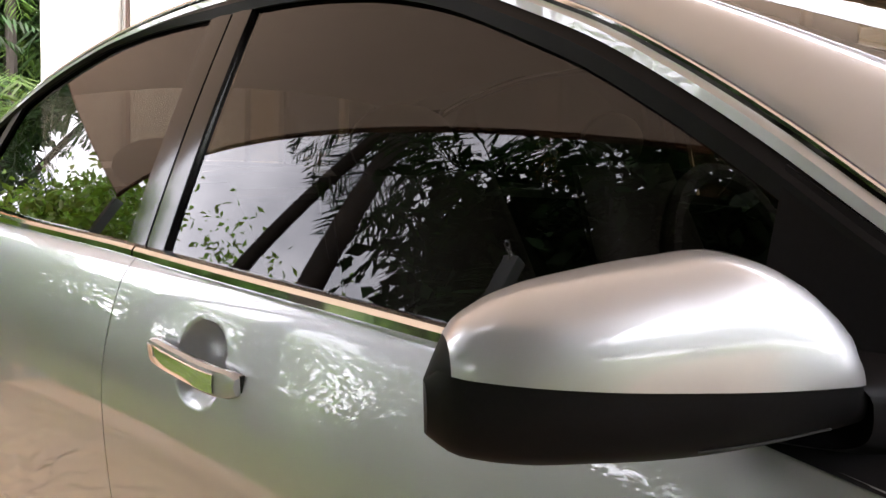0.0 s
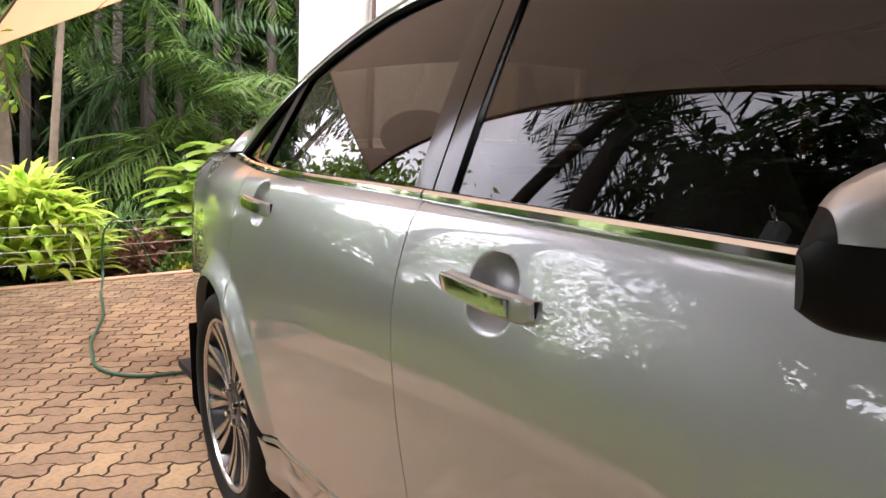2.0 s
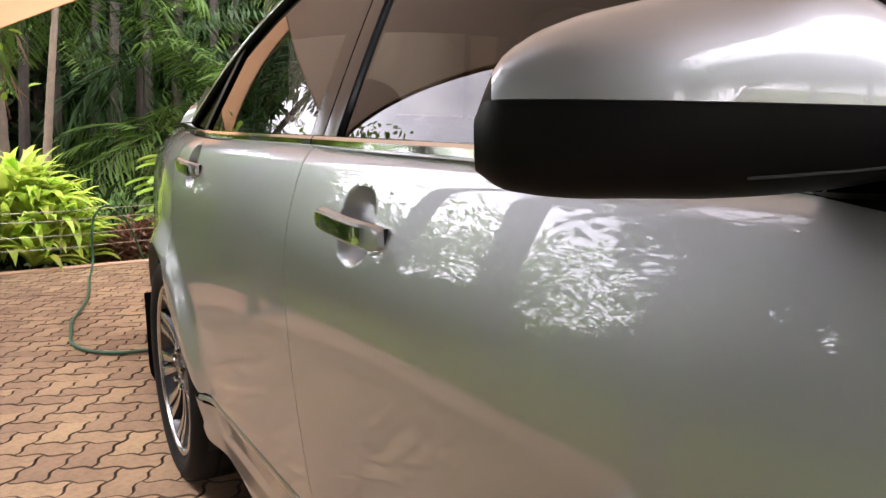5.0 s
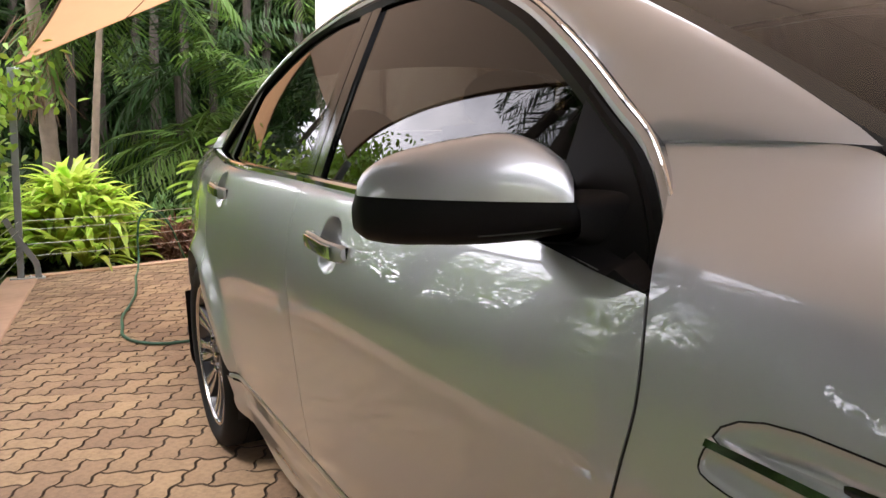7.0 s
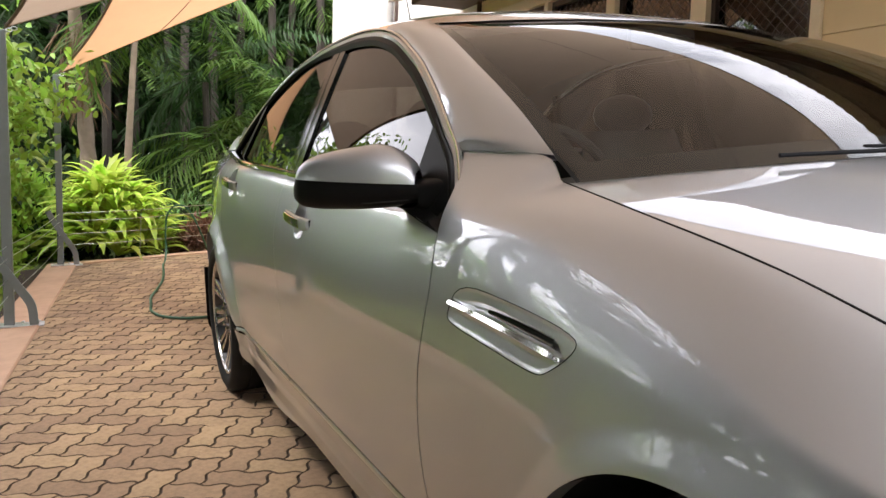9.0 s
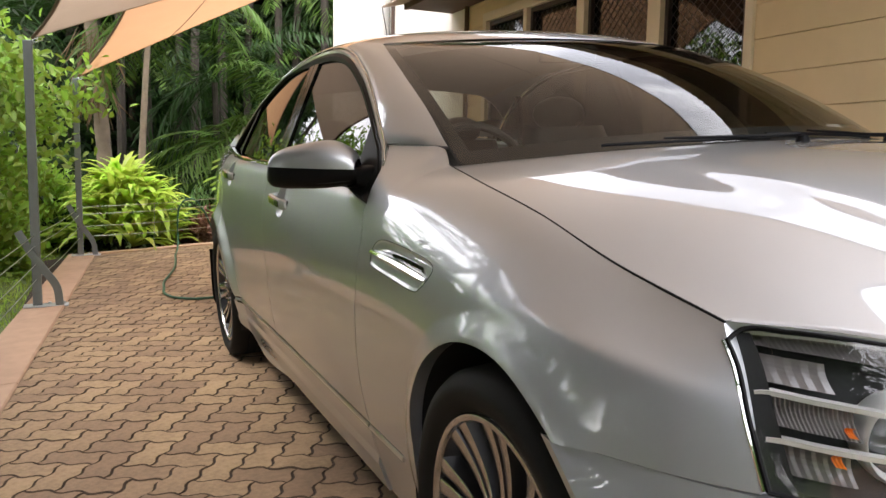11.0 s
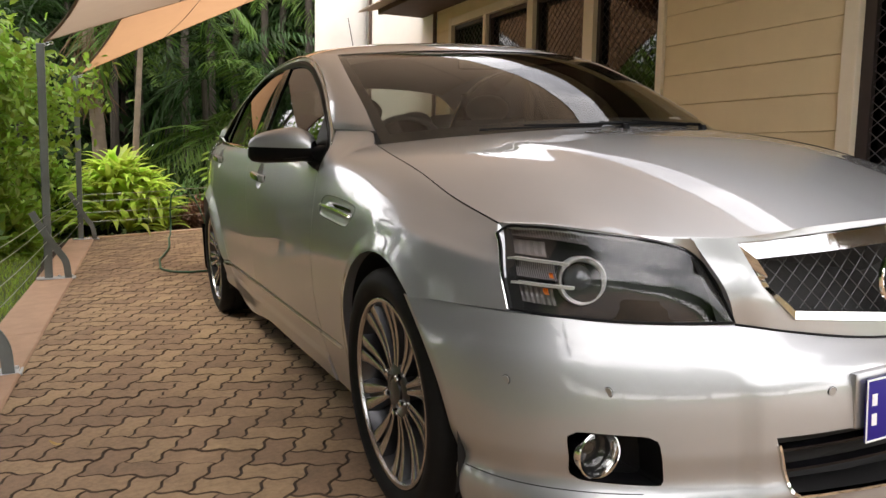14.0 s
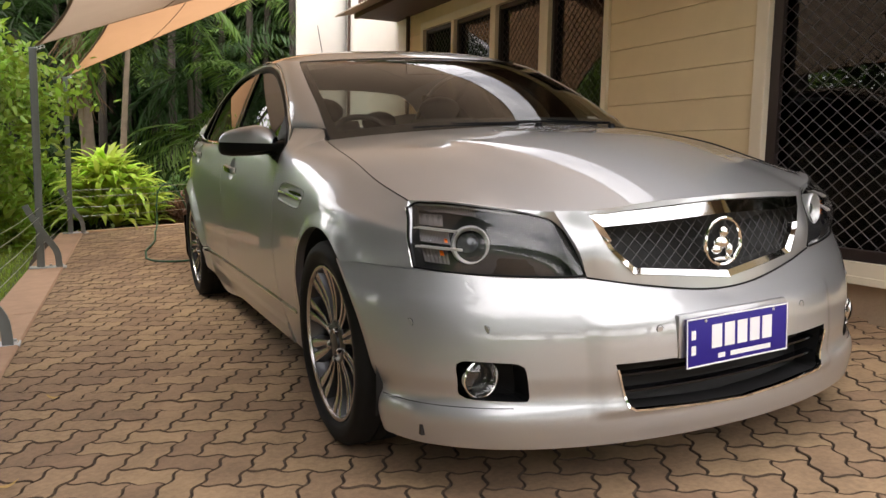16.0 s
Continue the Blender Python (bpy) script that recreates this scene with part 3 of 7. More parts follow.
# black strips laid in the gaps round the doors to paint their shade
for line in (GAP_FRONT, GAP_MID, GAP_REAR):
    ln = curve(line, 70)
    g = strip_sweep(np.stack([-half_width(ln[:, 0], ln[:, 1]) + 0.0016, ln[:, 0], ln[:, 1]], 1), (-1, 0, 0), [(-0.010, -0.0046), (0.0, -0.0042), (0.0, 0.0042), (-0.010, 0.0046)])
    part("door_seal", g, M_MATTE, car, "black strip painting the shade of a door gap")
    part("door_seal", flip(g), M_MATTE, car, "black strip painting the shade of a door gap")

# black inner shell, added to put shade behind the panel gaps
yy, zz = np.meshgrid(np.linspace(-0.36, 4.2, 150), np.linspace(0.2, 1.0, 34))
zz = 0.2 + (np.minimum(belt(yy[0]), 0.79 + 0.2 * np.clip((yy[0] + 0.4) / 1.1, 0, 1)) - 0.22)[None] * (zz - 0.2) / 0.8
hw = half_width(yy, zz) - 0.035
g = np.stack([-hw, yy, zz], -1)
v, f = grid_geo(g)
f = [q for q in f if all(min(math.hypot(v[i][1], v[i][2] - HUB_Z), math.hypot(v[i][1] - WB, v[i][2] - HUB_Z)) > 0.40 for i in q)]
part("inner_shell", join((v, f), flip((v, f))), M_MATTE, car)
part("floor_pan", box(-0.84, 0.84, -0.55, 4.1, 0.19, 0.22), M_MATTE, car)
for hub in (0.0, WB):
    for s in (-1, 1):
        prof = [(s * 0.62, 0.0), (s * 0.62, 0.39), (s * 0.905, 0.395)]
        v, f = lathe(prof, 30, "x", radians(-20), radians(200))
        part("wheel_arch_liner", ([(a, b + hub, c + HUB_Z) for a, b, c in v], f), M_MATTE, car)

# chrome line along the doors' feet
for y0, y1 in ((0.47, 0.70), (0.712, 1.797), (1.803, 2.60)):
    ys = np.linspace(y0, y1, 40)
    zs = 0.352 + 0.016 * (ys - 0.47) / 2.13
    pts = np.stack([-half_width(ys, zs) + 0.003, ys, zs], 1)
    g = strip_sweep(pts, (-1, 0, 0), [(0, -0.007), (0.007, -0.006), (0.0075, 0), (0.005, 0.005), (0, 0.006)])
    part("sill_gap", strip_sweep(pts + np.array([-0.001, 0, 0.0105]), (-1, 0, 0), [(0, -0.0045), (0.0035, -0.004), (0.0035, 0.004), (0, 0.0045)]), M_BLACK, car)
    part("sill_strip", g, M_SATIN, car, "bright chrome sill strip")
    part("sill_strip", flip(g), M_SATIN, car, "bright chrome sill strip")


# ---- glasshouse ----
def glass_x(y, z):
    y, z = np.asarray(y, float), np.asarray(z, float)
    d = np.where(y < 1.8, 0.030 * ((y - 1.8) / 1.0) ** 2, 0.033 * ((y - 1.8) / 1.35) ** 2)
    return 0.846 - 0.40 * (z - 0.995) - 0.14 * (z - 0.995) ** 2 - d


def up3(pts, off=0.0):
    p = np.asarray(pts, float)
    return np.stack([-(glass_x(p[:, 0], p[:, 1]) + off), p[:, 0], p[:, 1]], 1)


ROOFLINE = [(0.708, 0.916), (0.735, 0.98), (0.796, 1.058), (0.86, 1.102), (0.925, 1.146), (1.031, 1.210), (1.12, 1.257), (1.204, 1.293), (1.32, 1.338), (1.45, 1.372), (1.65, 1.398), (1.83, 1.404), (2.1, 1.396), (2.4, 1.360), (2.68, 1.292), (2.92, 1.200), (3.14, 1.080)]


def inset(pts, d):
    """line moved by d to the right-hand side (into the glass)"""
    p = np.asarray(pts, float)
    t = np.gradient(p, axis=0)
    t /= np.linalg.norm(t, axis=1)[:, None]
    return p + np.stack([t[:, 1], -t[:, 0]], 1) * d


rl = curve(ROOFLINE, 160)
# door frames: chrome hairline and painted strip outside, black frame inside
aft = np.clip((rl[:, :1] - 1.9) / 0.4, 0, 1)
inn = inset(rl, 0.040 - 0.020 * aft)
out_ = inset(rl, 0.014 - 0.003 * aft)
a3, b3 = up3(rl, 0.003), up3(out_, 0.003)
g = grid_geo(np.stack([a3, (a3 + b3) / 2 + np.array([-0.003, 0, 0.002]), b3, b3 + np.array([0.006, 0, 0])], 0), rev=False)
part("door_frame", g, M_PAINT, car, "silver painted door frame")
part("door_frame", flip(g), M_PAINT, car, "silver painted door frame")
a3, b3 = up3(out_, 0.001), up3(inn, 0.0)
mid3 = (a3 + b3) / 2 + np.array([-0.006, 0, 0.003])
part("window_surround", grid_geo(np.stack([a3, mid3, b3, b3 + np.array([0.02, 0, 0])], 0), rev=False), M_BLACK, car, "black window surround")
part("window_surround", flip(grid_geo(np.stack([a3, mid3, b3, b3 + np.array([0.02, 0, 0])], 0), rev=False)), M_BLACK, car, "black window surround")
g = strip_sweep(up3(inset(rl, -0.004), 0.002), np.tile((-0.8, 0, 0.6), (160, 1)), [(-0.006, -0.0025), (0.004, -0.0025), (0.005, 0), (0.004, 0.0025), (-0.006, 0.0025)])
part("window_chrome", g, M_CHROME, car, "thin chrome window line")
part("window_chrome", flip(g), M_CHROME, car, "thin chrome window line")
# belt moulding
for y0, y1 in ((0.926, 1.842), (1.848, 2.79), (2.80, 3.12)):
    ys = np.linspace(y0, y1, 50)
    zs = belt(ys) + 0.008
    pts = np.stack([-np.maximum(glass_x(ys, zs) + 0.012, half_width(ys, zs - 0.008) - 0.001), ys, zs], 1)
    g = strip_sweep(pts, (-1, 0, 0.25), [(-0.045, -0.010), (0.001, -0.0115), (0.006, -0.009), (0.0075, 0.000), (0.004, 0.006), (-0.004, 0.009), (-0.045, 0.010)])
    part("belt_moulding", g, M_CHROME, car, "chrome belt moulding")
    part("belt_moulding", flip(g), M_CHROME, car, "chrome belt moulding")


def pane(outline_top, outline_bot, n=40, m=14, off=-0.008):
    c0, c1 = curve(outline_bot, n), curve(outline_top, n)
    g = coons(c0, c1, curve([c0[0], c1[0]], m, False), curve([c0[-1], c1[-1]], m, False))
    x = glass_x(g[..., 0], g[..., 1]) + off
    return grid_geo(np.stack([-x, g[..., 0], g[..., 1]], -1), rev=True)


def roof_in(y):
    return float(np.interp(y, inn[:, 0], inn[:, 1]))


PILLAR_F, PILLAR_R = (1.745, 1.825), (1.845, 1.90)
W1 = pane([(0.80, roof_in(0.80) + 0.01)] + [(y, roof_in(y) + 0.012) for y in (0.9, 1.0, 1.1, 1.2, 1.35, 1.5, 1.65, 1.78)], [(0.80, 0.945), (1.2, 0.962), (1.775, 0.987)])
W2 = pane([(y, roof_in(y) + 0.012) for y in (1.88, 2.0, 2.2, 2.4, 2.6, 2.72)], [(1.86, 0.99), (2.3, 1.01), (2.86, 1.035)])
W3 = pane([(y, roof_in(y) + 0.012) for y in (2.75, 2.85, 2.93, 3.0, 3.06)], [(2.90, 1.035), (3.0, 1.045), (3.10, 1.052)], 16, 8)
for g in (W1, W2, W3):
    part("side_window", g, M_SIDEGLASS, car, "dark tinted side window")
    part("side_window", flip(g), M_SIDEGLASS, car, "dark tinted side window")


def pillar(bot2, top2, off):
    (yb0, yb1, zb), (yt0, yt1, zt) = bot2, top2
    v = np.linspace(0, 1, 12)
    rows = []
    for k in v:
        y0, y1 = yb0 + (yt0 - yb0) * k, yb1 + (yt1 - yb1) * k
        z = zb + (zt - zb) * k
        rows.append([(-(glass_x(y, z) + o), y, z) for y, o in ((y0, off - 0.02), (y0, off), ((y0 + y1) / 2, off + 0.0006), (y1, off), (y1, off - 0.02))])
    return grid_geo(np.array(rows), rev=True)


for bt, tp in (((1.788, 1.843, 0.985), (1.776, 1.831, 1.394)), ((1.849, 1.912, 0.99), (1.837, 1.900, 1.394))):
    g = pillar(bt, tp, 0.0)
    part("door_pillar", g, M_GLOSSBLACK, car, "glossy black door pillar")
    part("door_pillar", flip(g), M_GLOSSBLACK, car, "glossy black door pillar")
g = pillar((2.86, 2.90, 1.03), (2.70, 2.745, 1.29), 0.0)
part("quarter_bar", g, M_BLACK, car)
part("quarter_bar", flip(g), M_BLACK, car)

# windscreen, its black border, pillars, roof
SCR = [(0.712, 0.505, 1.000), (0.690, 0.72, 1.118), (0.655, 0.98, 1.245), (0.620, 1.19, 1.334), (0.592, 1.306, 1.372)]
scr_r = curve([(-a, b, c) for a, b, c in SCR], 40)
scr_l = scr_r * np.array([-1, 1, 1])
sx = np.linspace(-1, 1, 41)
base_c = np.stack([0.712 * sx, 0.505 - 0.205 * (1 - np.abs(sx) ** 2.2), 1.000 + 0.030 * (1 - sx**2)], 1)
top_c = np.stack([0.592 * sx, 1.306 - 0.105 * (1 - sx**2), 1.372 + 0.010 * (1 - sx**2)], 1)
scr = coons(base_c, top_c, scr_r, scr_l)
scr[..., 1] -= 0.035 * (np.sin(np.pi * np.linspace(0, 1, 40))[:, None] * (1 - sx[None] ** 4))
scr[..., 2] += 0.020 * (np.sin(np.pi * np.linspace(0, 1, 40))[:, None] * (1 - sx[None] ** 4))
part("windscreen", grid_geo(scr), M_WSGLASS, car, "laminated windscreen with reflections")
v, f = grid_geo(scr + np.array([0, 0.006, -0.006]))
f = [q for q in f if (lambda c, r: c < 1 or c > 38 or r < 3 or r > 37)(q[0] % 41, q[0] // 41)]
part("screen_border", (v, f), M_MATTE, car)
# pillar between door opening and screen
dk = curve(ROOFLINE[2:10], 40)
d3 = up3(inset(dk, -0.009), 0.004)
s3 = curve([(-0.708, 0.60, 1.052), (-0.690, 0.72, 1.120), (-0.657, 0.98, 1.248), (-0.622, 1.19, 1.337), (-0.594, 1.312, 1.376)], 40)
uu = np.linspace(0, 1, 12)[:, None, None]
pl = d3[None] * (1 - uu) + s3[None] * uu
pl += np.array([-0.018, -0.007, 0.009]) * (np.sin(np.pi * uu) ** 0.8) * (0.3 + 0.7 * np.clip(np.linspace(0, 4, 40), 0, 1))[None, :, None]
pl[:, 0] += np.array([0.004, -0.004, -0.008])
g = skin(pl, (0.6, 0.3, -0.6), 0.012, rev=False)
part("windscreen_pillar", g, M_PAINT, car)
flat_ = d3[None] * (1 - uu) + s3[None] * uu
part("windscreen_pillar", flip(skin(flat_, (0.6, 0.3, -0.6), 0.012, rev=False)), M_PAINT, car)
# roof
ROOF_Y = [1.20, 1.45, 1.7, 1.95, 2.3, 2.65, 2.92]
roof_z = [1.395, 1.455, 1.468, 1.472, 1.463, 1.428, 1.375]
rows = []
rmax = np.linspace(0, 1, 44)
for k in rmax:
    yc = 1.205 + (2.92 - 1.205) * k
    ye = 1.45 + (2.99 - 1.45) * k
    zc = spline(ROOF_Y, roof_z, yc)[0, 0]
    ze = float(np.interp(ye, rl[:, 0], rl[:, 1])) + 0.007
    xe = float(glass_x(ye, ze)) + 0.008
    row = []
    for s in np.linspace(-1, 1, 41):
        a = abs(s)
        yk = yc + (ye - yc) * a ** 3
        # in front the outer strip meets the pillar along the screen's corner
        x_, z_ = s * xe, zc + (ze - zc) * (0.35 * a**2 + 0.65 * a**7)
        if k < 0.3:
            q = min(1.0, abs(x_) / 0.592)
            fy, fz = 1.306 - 0.105 * (1 - q * q) + 0.006, 1.372 + 0.010 * (1 - q * q) + 0.005
            if abs(x_) > 0.592:
                w_ = (abs(x_) - 0.592) / max(xe - 0.592, 1e-3)
                fy, fz = fy + (1.45 - fy) * w_, fz + (1.379 - fz) * w_
            b_ = (1 - k / 0.3) ** 2
            yk, z_ = yk + (fy - yk) * b_, z_ + (fz - z_) * b_
        row.append((x_, yk, z_))
    rows.append(row)
part("roof", grid_geo(np.array(rows)), M_PAINT, car)
# rear screen and boot
bs = np.linspace(-1, 1, 21)
rt = np.array(rows[-1])[::2]
rb = np.stack([0.60 * bs, 3.62 - 0.10 * (np.abs(bs) ** 3), 1.105 + 0.02 * (1 - bs**2)], 1)
vv = np.linspace(0, 1, 14)[:, None, None]
rs = rt[None] * (1 - vv) + rb[None] * vv
rs[..., 2] += 0.03 * np.sin(np.pi * np.linspace(0, 1, 14))[:, None]
part("rear_screen", grid_geo(rs), M_WSGLASS, car)
for s in (1, -1):
    c_in = rs[:, 0] if s == 1 else rs[:, -1]
    ys = np.linspace(2.99, 3.60, 14)
    zs = np.interp(ys, list(rl[:, 0]) + [3.3, 3.6], list(rl[:, 1]) + [1.075, 1.086]) + 0.004
    xs = np.where(ys < 3.2, glass_x(ys, zs), half_width(ys, np.minimum(zs, 1.06)))
    c_out = np.stack([-s * xs, ys, zs], 1)
    w = np.linspace(0, 1, 8)[:, None, None]
    q = c_out[None] * (1 - w) + c_in[None] * w
    q += np.array([-s * 0.012, 0.0, 0.012]) * np.sin(np.pi * w)
    part("rear_pillar", grid_geo(q, rev=(s == -1)), M_PAINT, car)
deck = []
for k in np.linspace(0, 1, 16):
    y = 3.60 + 0.66 * k
    z = 1.118 + 0.004 * k
    xe = float(half_width(min(y, 4.25), 1.05)) - 0.005
    deck.append([(s * xe, y + 0.04 * (1 - s * s), 1.083 + (z - 1.083) * (1 - abs(s) ** 2.5) - 0.02 * k * abs(s)) for s in np.linspace(-1, 1, 21)])
part("boot_lid", grid_geo(np.array(deck)), M_PAINT, car)
tail = []
for z in np.linspace(0.22, 1.09, 20):
    xe = float(half_width(4.25, min(max(z, 0.25), 1.05)))
    tail.append([(s * xe, 4.25 + 0.06 * (1 - s**2) - 0.05 * max(0, (z - 0.6)), z) for s in np.linspace(-1, 1, 21)])
part("rear_panel", grid_geo(np.array(tail), rev=True), M_PAINT, car)
for s in (-1, 1):
    tl = []
    for z in np.linspace(0.72, 0.98, 8):
        tl.append([(s * x, 4.262 + 0.06 * (1 - (x / 0.74) ** 2) - 0.05 * max(0, z - 0.6), z) for x in np.linspace(0.30, 0.53, 8)])
    part("tail_lamp", grid_geo(np.array(tl), rev=(s == 1)), mat("tail_red", (0.35, 0.01, 0.01), 0.15, coat=0.8) if s == -1 else bpy.data.materials["tail_red"], car, "red tail lamp")

# ---- bonnet and nose ----
FRONT_ROW = [(0.772, -0.376, 0.818), (0.700, -0.480, 0.815), (0.640, -0.545, 0.804), (0.52, -0.616, 0.784), (0.42, -0.690, 0.782), (0.20, -0.752, 0.796), (0.0, -0.772, 0.800)]
fr = np.array(FRONT_ROW)
be = np.array(BONNET_E[::-1])
cen = np.array([(0, 0.290, 1.030), (0, 0.06, 1.000), (0, -0.20, 0.960), (0, -0.47, 0.900), (0, -0.772, 0.800)])
kk = np.linspace(0, 1, 5)
rows = []
for k in np.linspace(0, 1, 60):
    e, c = spline(kk, be, k)[0], spline(kk, cen, k)[0]
    row = []
    fw = k ** 3
    for s in np.linspace(0, 1, 45):
        x = e[0] * (1 - s)
        h = 1 - (1 - s) ** 2.4
        y = e[1] + (c[1] - e[1]) * (1 - (1 - s) ** 2.0)
        z = e[2] + (c[2] - e[2]) * h
        # raised middle with a crease on each side
        r = 1 / (1 + math.exp((x - (0.44 - 0.06 * k)) / 0.018))
        z += 0.010 * r * math.sin(math.pi * min(1, k * 1.02)) ** 2 - 0.004
        q = spline(-fr[:, 0], fr[:, 1:], -x)[0]
        ef = max(0.0, (k - 0.55) / 0.45) ** 2 * (1.0 if k > 0.999 else min(1.0, s / 0.22) ** 1.5)
        row.append((-x, y * (1 - ef) + q[0] * ef, z * (1 - ef) + q[1] * ef))
    rows.append(row + [(-a, b, c2) for a, b, c2 in reversed(row[:-1])])
# black tube painting the shade in the bonnet's side gap
for s in (1, -1):
    part("bonnet_seal", tube([(-s * (a + 0.001), b, c - 0.0015) for a, b, c in curve(BONNET_E, 60)], 0.0022, 6), M_BLACK, car)
part("bonnet", skin(np.array(rows), (0, 0, -1), 0.014, rev=True), M_PAINT, car)


GR_TOP = curve([(-0.47, -0.655, 0.784), (-0.42, -0.690, 0.782), (-0.20, -0.752, 0.796), (0, -0.772, 0.800), (0.20, -0.752, 0.796), (0.42, -0.690, 0.782), (0.47, -0.655, 0.784)], 61)
GR_BOT = curve([(-0.417, -0.728, 0.606), (-0.30, -0.765, 0.582), (0, -0.812, 0.545), (0.30, -0.765, 0.582), (0.417, -0.728, 0.606)], 61)
sd = curve([(-0.417, -0.728, 0.606), (-0.428, -0.708, 0.66), (-0.452, -0.668, 0.738), (-0.47, -0.655, 0.784)], 24)
nose = coons(GR_BOT, GR_TOP, sd, sd * np.array([-1, 1, 1]))
nose[..., 1] -= (0.006 + 0.014 * np.clip((np.abs(nose[..., 0]) - 0.33) / 0.06, 0, 1)) * np.sin(np.pi * np.linspace(0, 1, 24))[:, None]
GRILLE = [(-0.392, 0.772), (0, 0.790), (0.392, 0.772), (0.355, 0.68), (0.292, 0.606), (0, 0.572), (-0.292, 0.606), (-0.355, 0.68)]
g = cut_opening(skin(nose, (0, 1, 0), 0.014), GRILLE)
part("nose_panel", g, M_PAINT, car)
part("nose_gap", tube(GR_BOT + np.array([0, -0.0015, -0.001]), 0.0026, 6), M_BLACK, car)


def nose_y(x, z):
    t = np.clip((z - 0.56) / 0.23, 0, 1)
    yb, yt = np.interp(abs(x), [0, 0.3, 0.42], [-0.812, -0.765, -0.725]), np.interp(abs(x), [0, 0.2, 0.42], [-0.772, -0.752, -0.690])
    return float(yb + (yt - yb) * t - 0.006 * math.sin(math.pi * t))


def frame_ring(outer, inner, yfun, out=0.010, back=0.03):
    n = len(outer)
    v, f = [], []
    for (xo, zo), (xi, zi) in zip(outer, inner):
        v += [(xo, yfun(xo, zo) + 0.004, zo), (xo * 0.985 + xi * 0.015, yfun(xo, zo) - out * (0.5 if zo > 0.7 else 0.9), zo * 0.9 + zi * 0.1), (xi, yfun(xi, zi) - out * (1.5 if zi > 0.7 else 0.2), zi), (xi, yfun(xi, zi) + back, zi)]
    for i in range(n):
        j = (i + 1) % n
        for a in range(3):
            f.append((i * 4 + a, i * 4 + a + 1, j * 4 + a + 1, j * 4 + a))
    return v, f


def dense(poly, k=10):
    p = list(poly)
    out = []
    for i in range(len(p)):
        a, b = np.array(p[i]), np.array(p[(i + 1) % len(p)])
        out += [tuple(a + (b - a) * j / k) for j in range(k)]
    return out


INNER = [(-0.366, 0.738), (0, 0.752), (0.366, 0.738), (0.335, 0.675), (0.282, 0.622), (0, 0.591), (-0.282, 0.622), (-0.335, 0.675)]
part("grille_frame", frame_ring(dense(GRILLE), dense(INNER), nose_y, 0.012, 0.05), M_CHROME, car, "wide chrome grille frame")
back = [(x, nose_y(x, z) + 0.045, z) for x, z in dense(INNER, 6)]
part("grille_back", (back + [(0, -0.70, 0.67)], [(i, (i + 1) % len(back), len(back)) for i in range(len(back))]), M_MATTE, car)


def in_poly(P, x, z):
    c = np.mean(P, axis=0)
    for i in range(len(P)):
        a, b = np.array(P[i]), np.array(P[(i + 1) % len(P)])
        d = b - a
        nn = np.array([d[1], -d[0]])
        if nn.dot(c - a) > 0:
            nn = -nn
        if nn.dot(np.array([x, z]) - a) > 0:
            return False
    return True


wires = []
for k in range(-20, 21):
    for sgn in (-1, 1):
        run = []
        for t in np.linspace(-0.12, 0.12, 49):
            x, z = k * 0.0400 + sgn * t * 0.95, 0.672 + t
            if in_poly(INNER, x, z):
                run.append((x, nose_y(x, z) + 0.020 + 0.004 * sgn, z))
        if len(run) > 2:
            wires.append(tube(run, 0.0011, 5))
part("grille_mesh", join(*wires), M_RIMDARK, car, "fine diamond wire grille")
# badge: plain ring with a plain rounded boss
by = nose_y(0, 0.672) + 0.014
ring = [(p[0], p[1], p[2]) for p in tube([(0.066 * math.cos(t), by - 0.012, 0.672 + 0.066 * math.sin(t)) for t in np.linspace(0, 2 * math.pi, 41)], 0.0058, 8)[0]]
part("badge", (ring, tube([(math.cos(t), 0, math.sin(t)) for t in np.linspace(0, 2 * math.pi, 41)], 0.0058, 8)[1]), M_CHROME, car, "round chrome badge ring")
bl = []
for cx, cz, rx, rz in ((0.004, 0.705, 0.018, 0.022), (0.0, 0.668, 0.030, 0.024), (-0.022, 0.645, 0.020, 0.018), (0.024, 0.640, 0.014, 0.026), (0.0, 0.612, 0.034, 0.009)):
    v, f = [], []
    for i in range(9):
        th = math.pi * i / 8
        for j in range(14):
            ph = 2 * math.pi * j / 14
            v.append((cx + rx * math.sin(th) * math.cos(ph), by - 0.008 - 0.014 * math.cos(th), 0.672 + 0.80 * (cz - 0.672 + rz * math.sin(th) * math.sin(ph))))
    for i in range(8):
        for j in range(14):
            k = (j + 1) % 14
            f.append((i * 14 + j, i * 14 + k, (i + 1) * 14 + k, (i + 1) * 14 + j))
    bl.append((v, f))
part("badge_boss", join(*bl), M_CHROME, car)

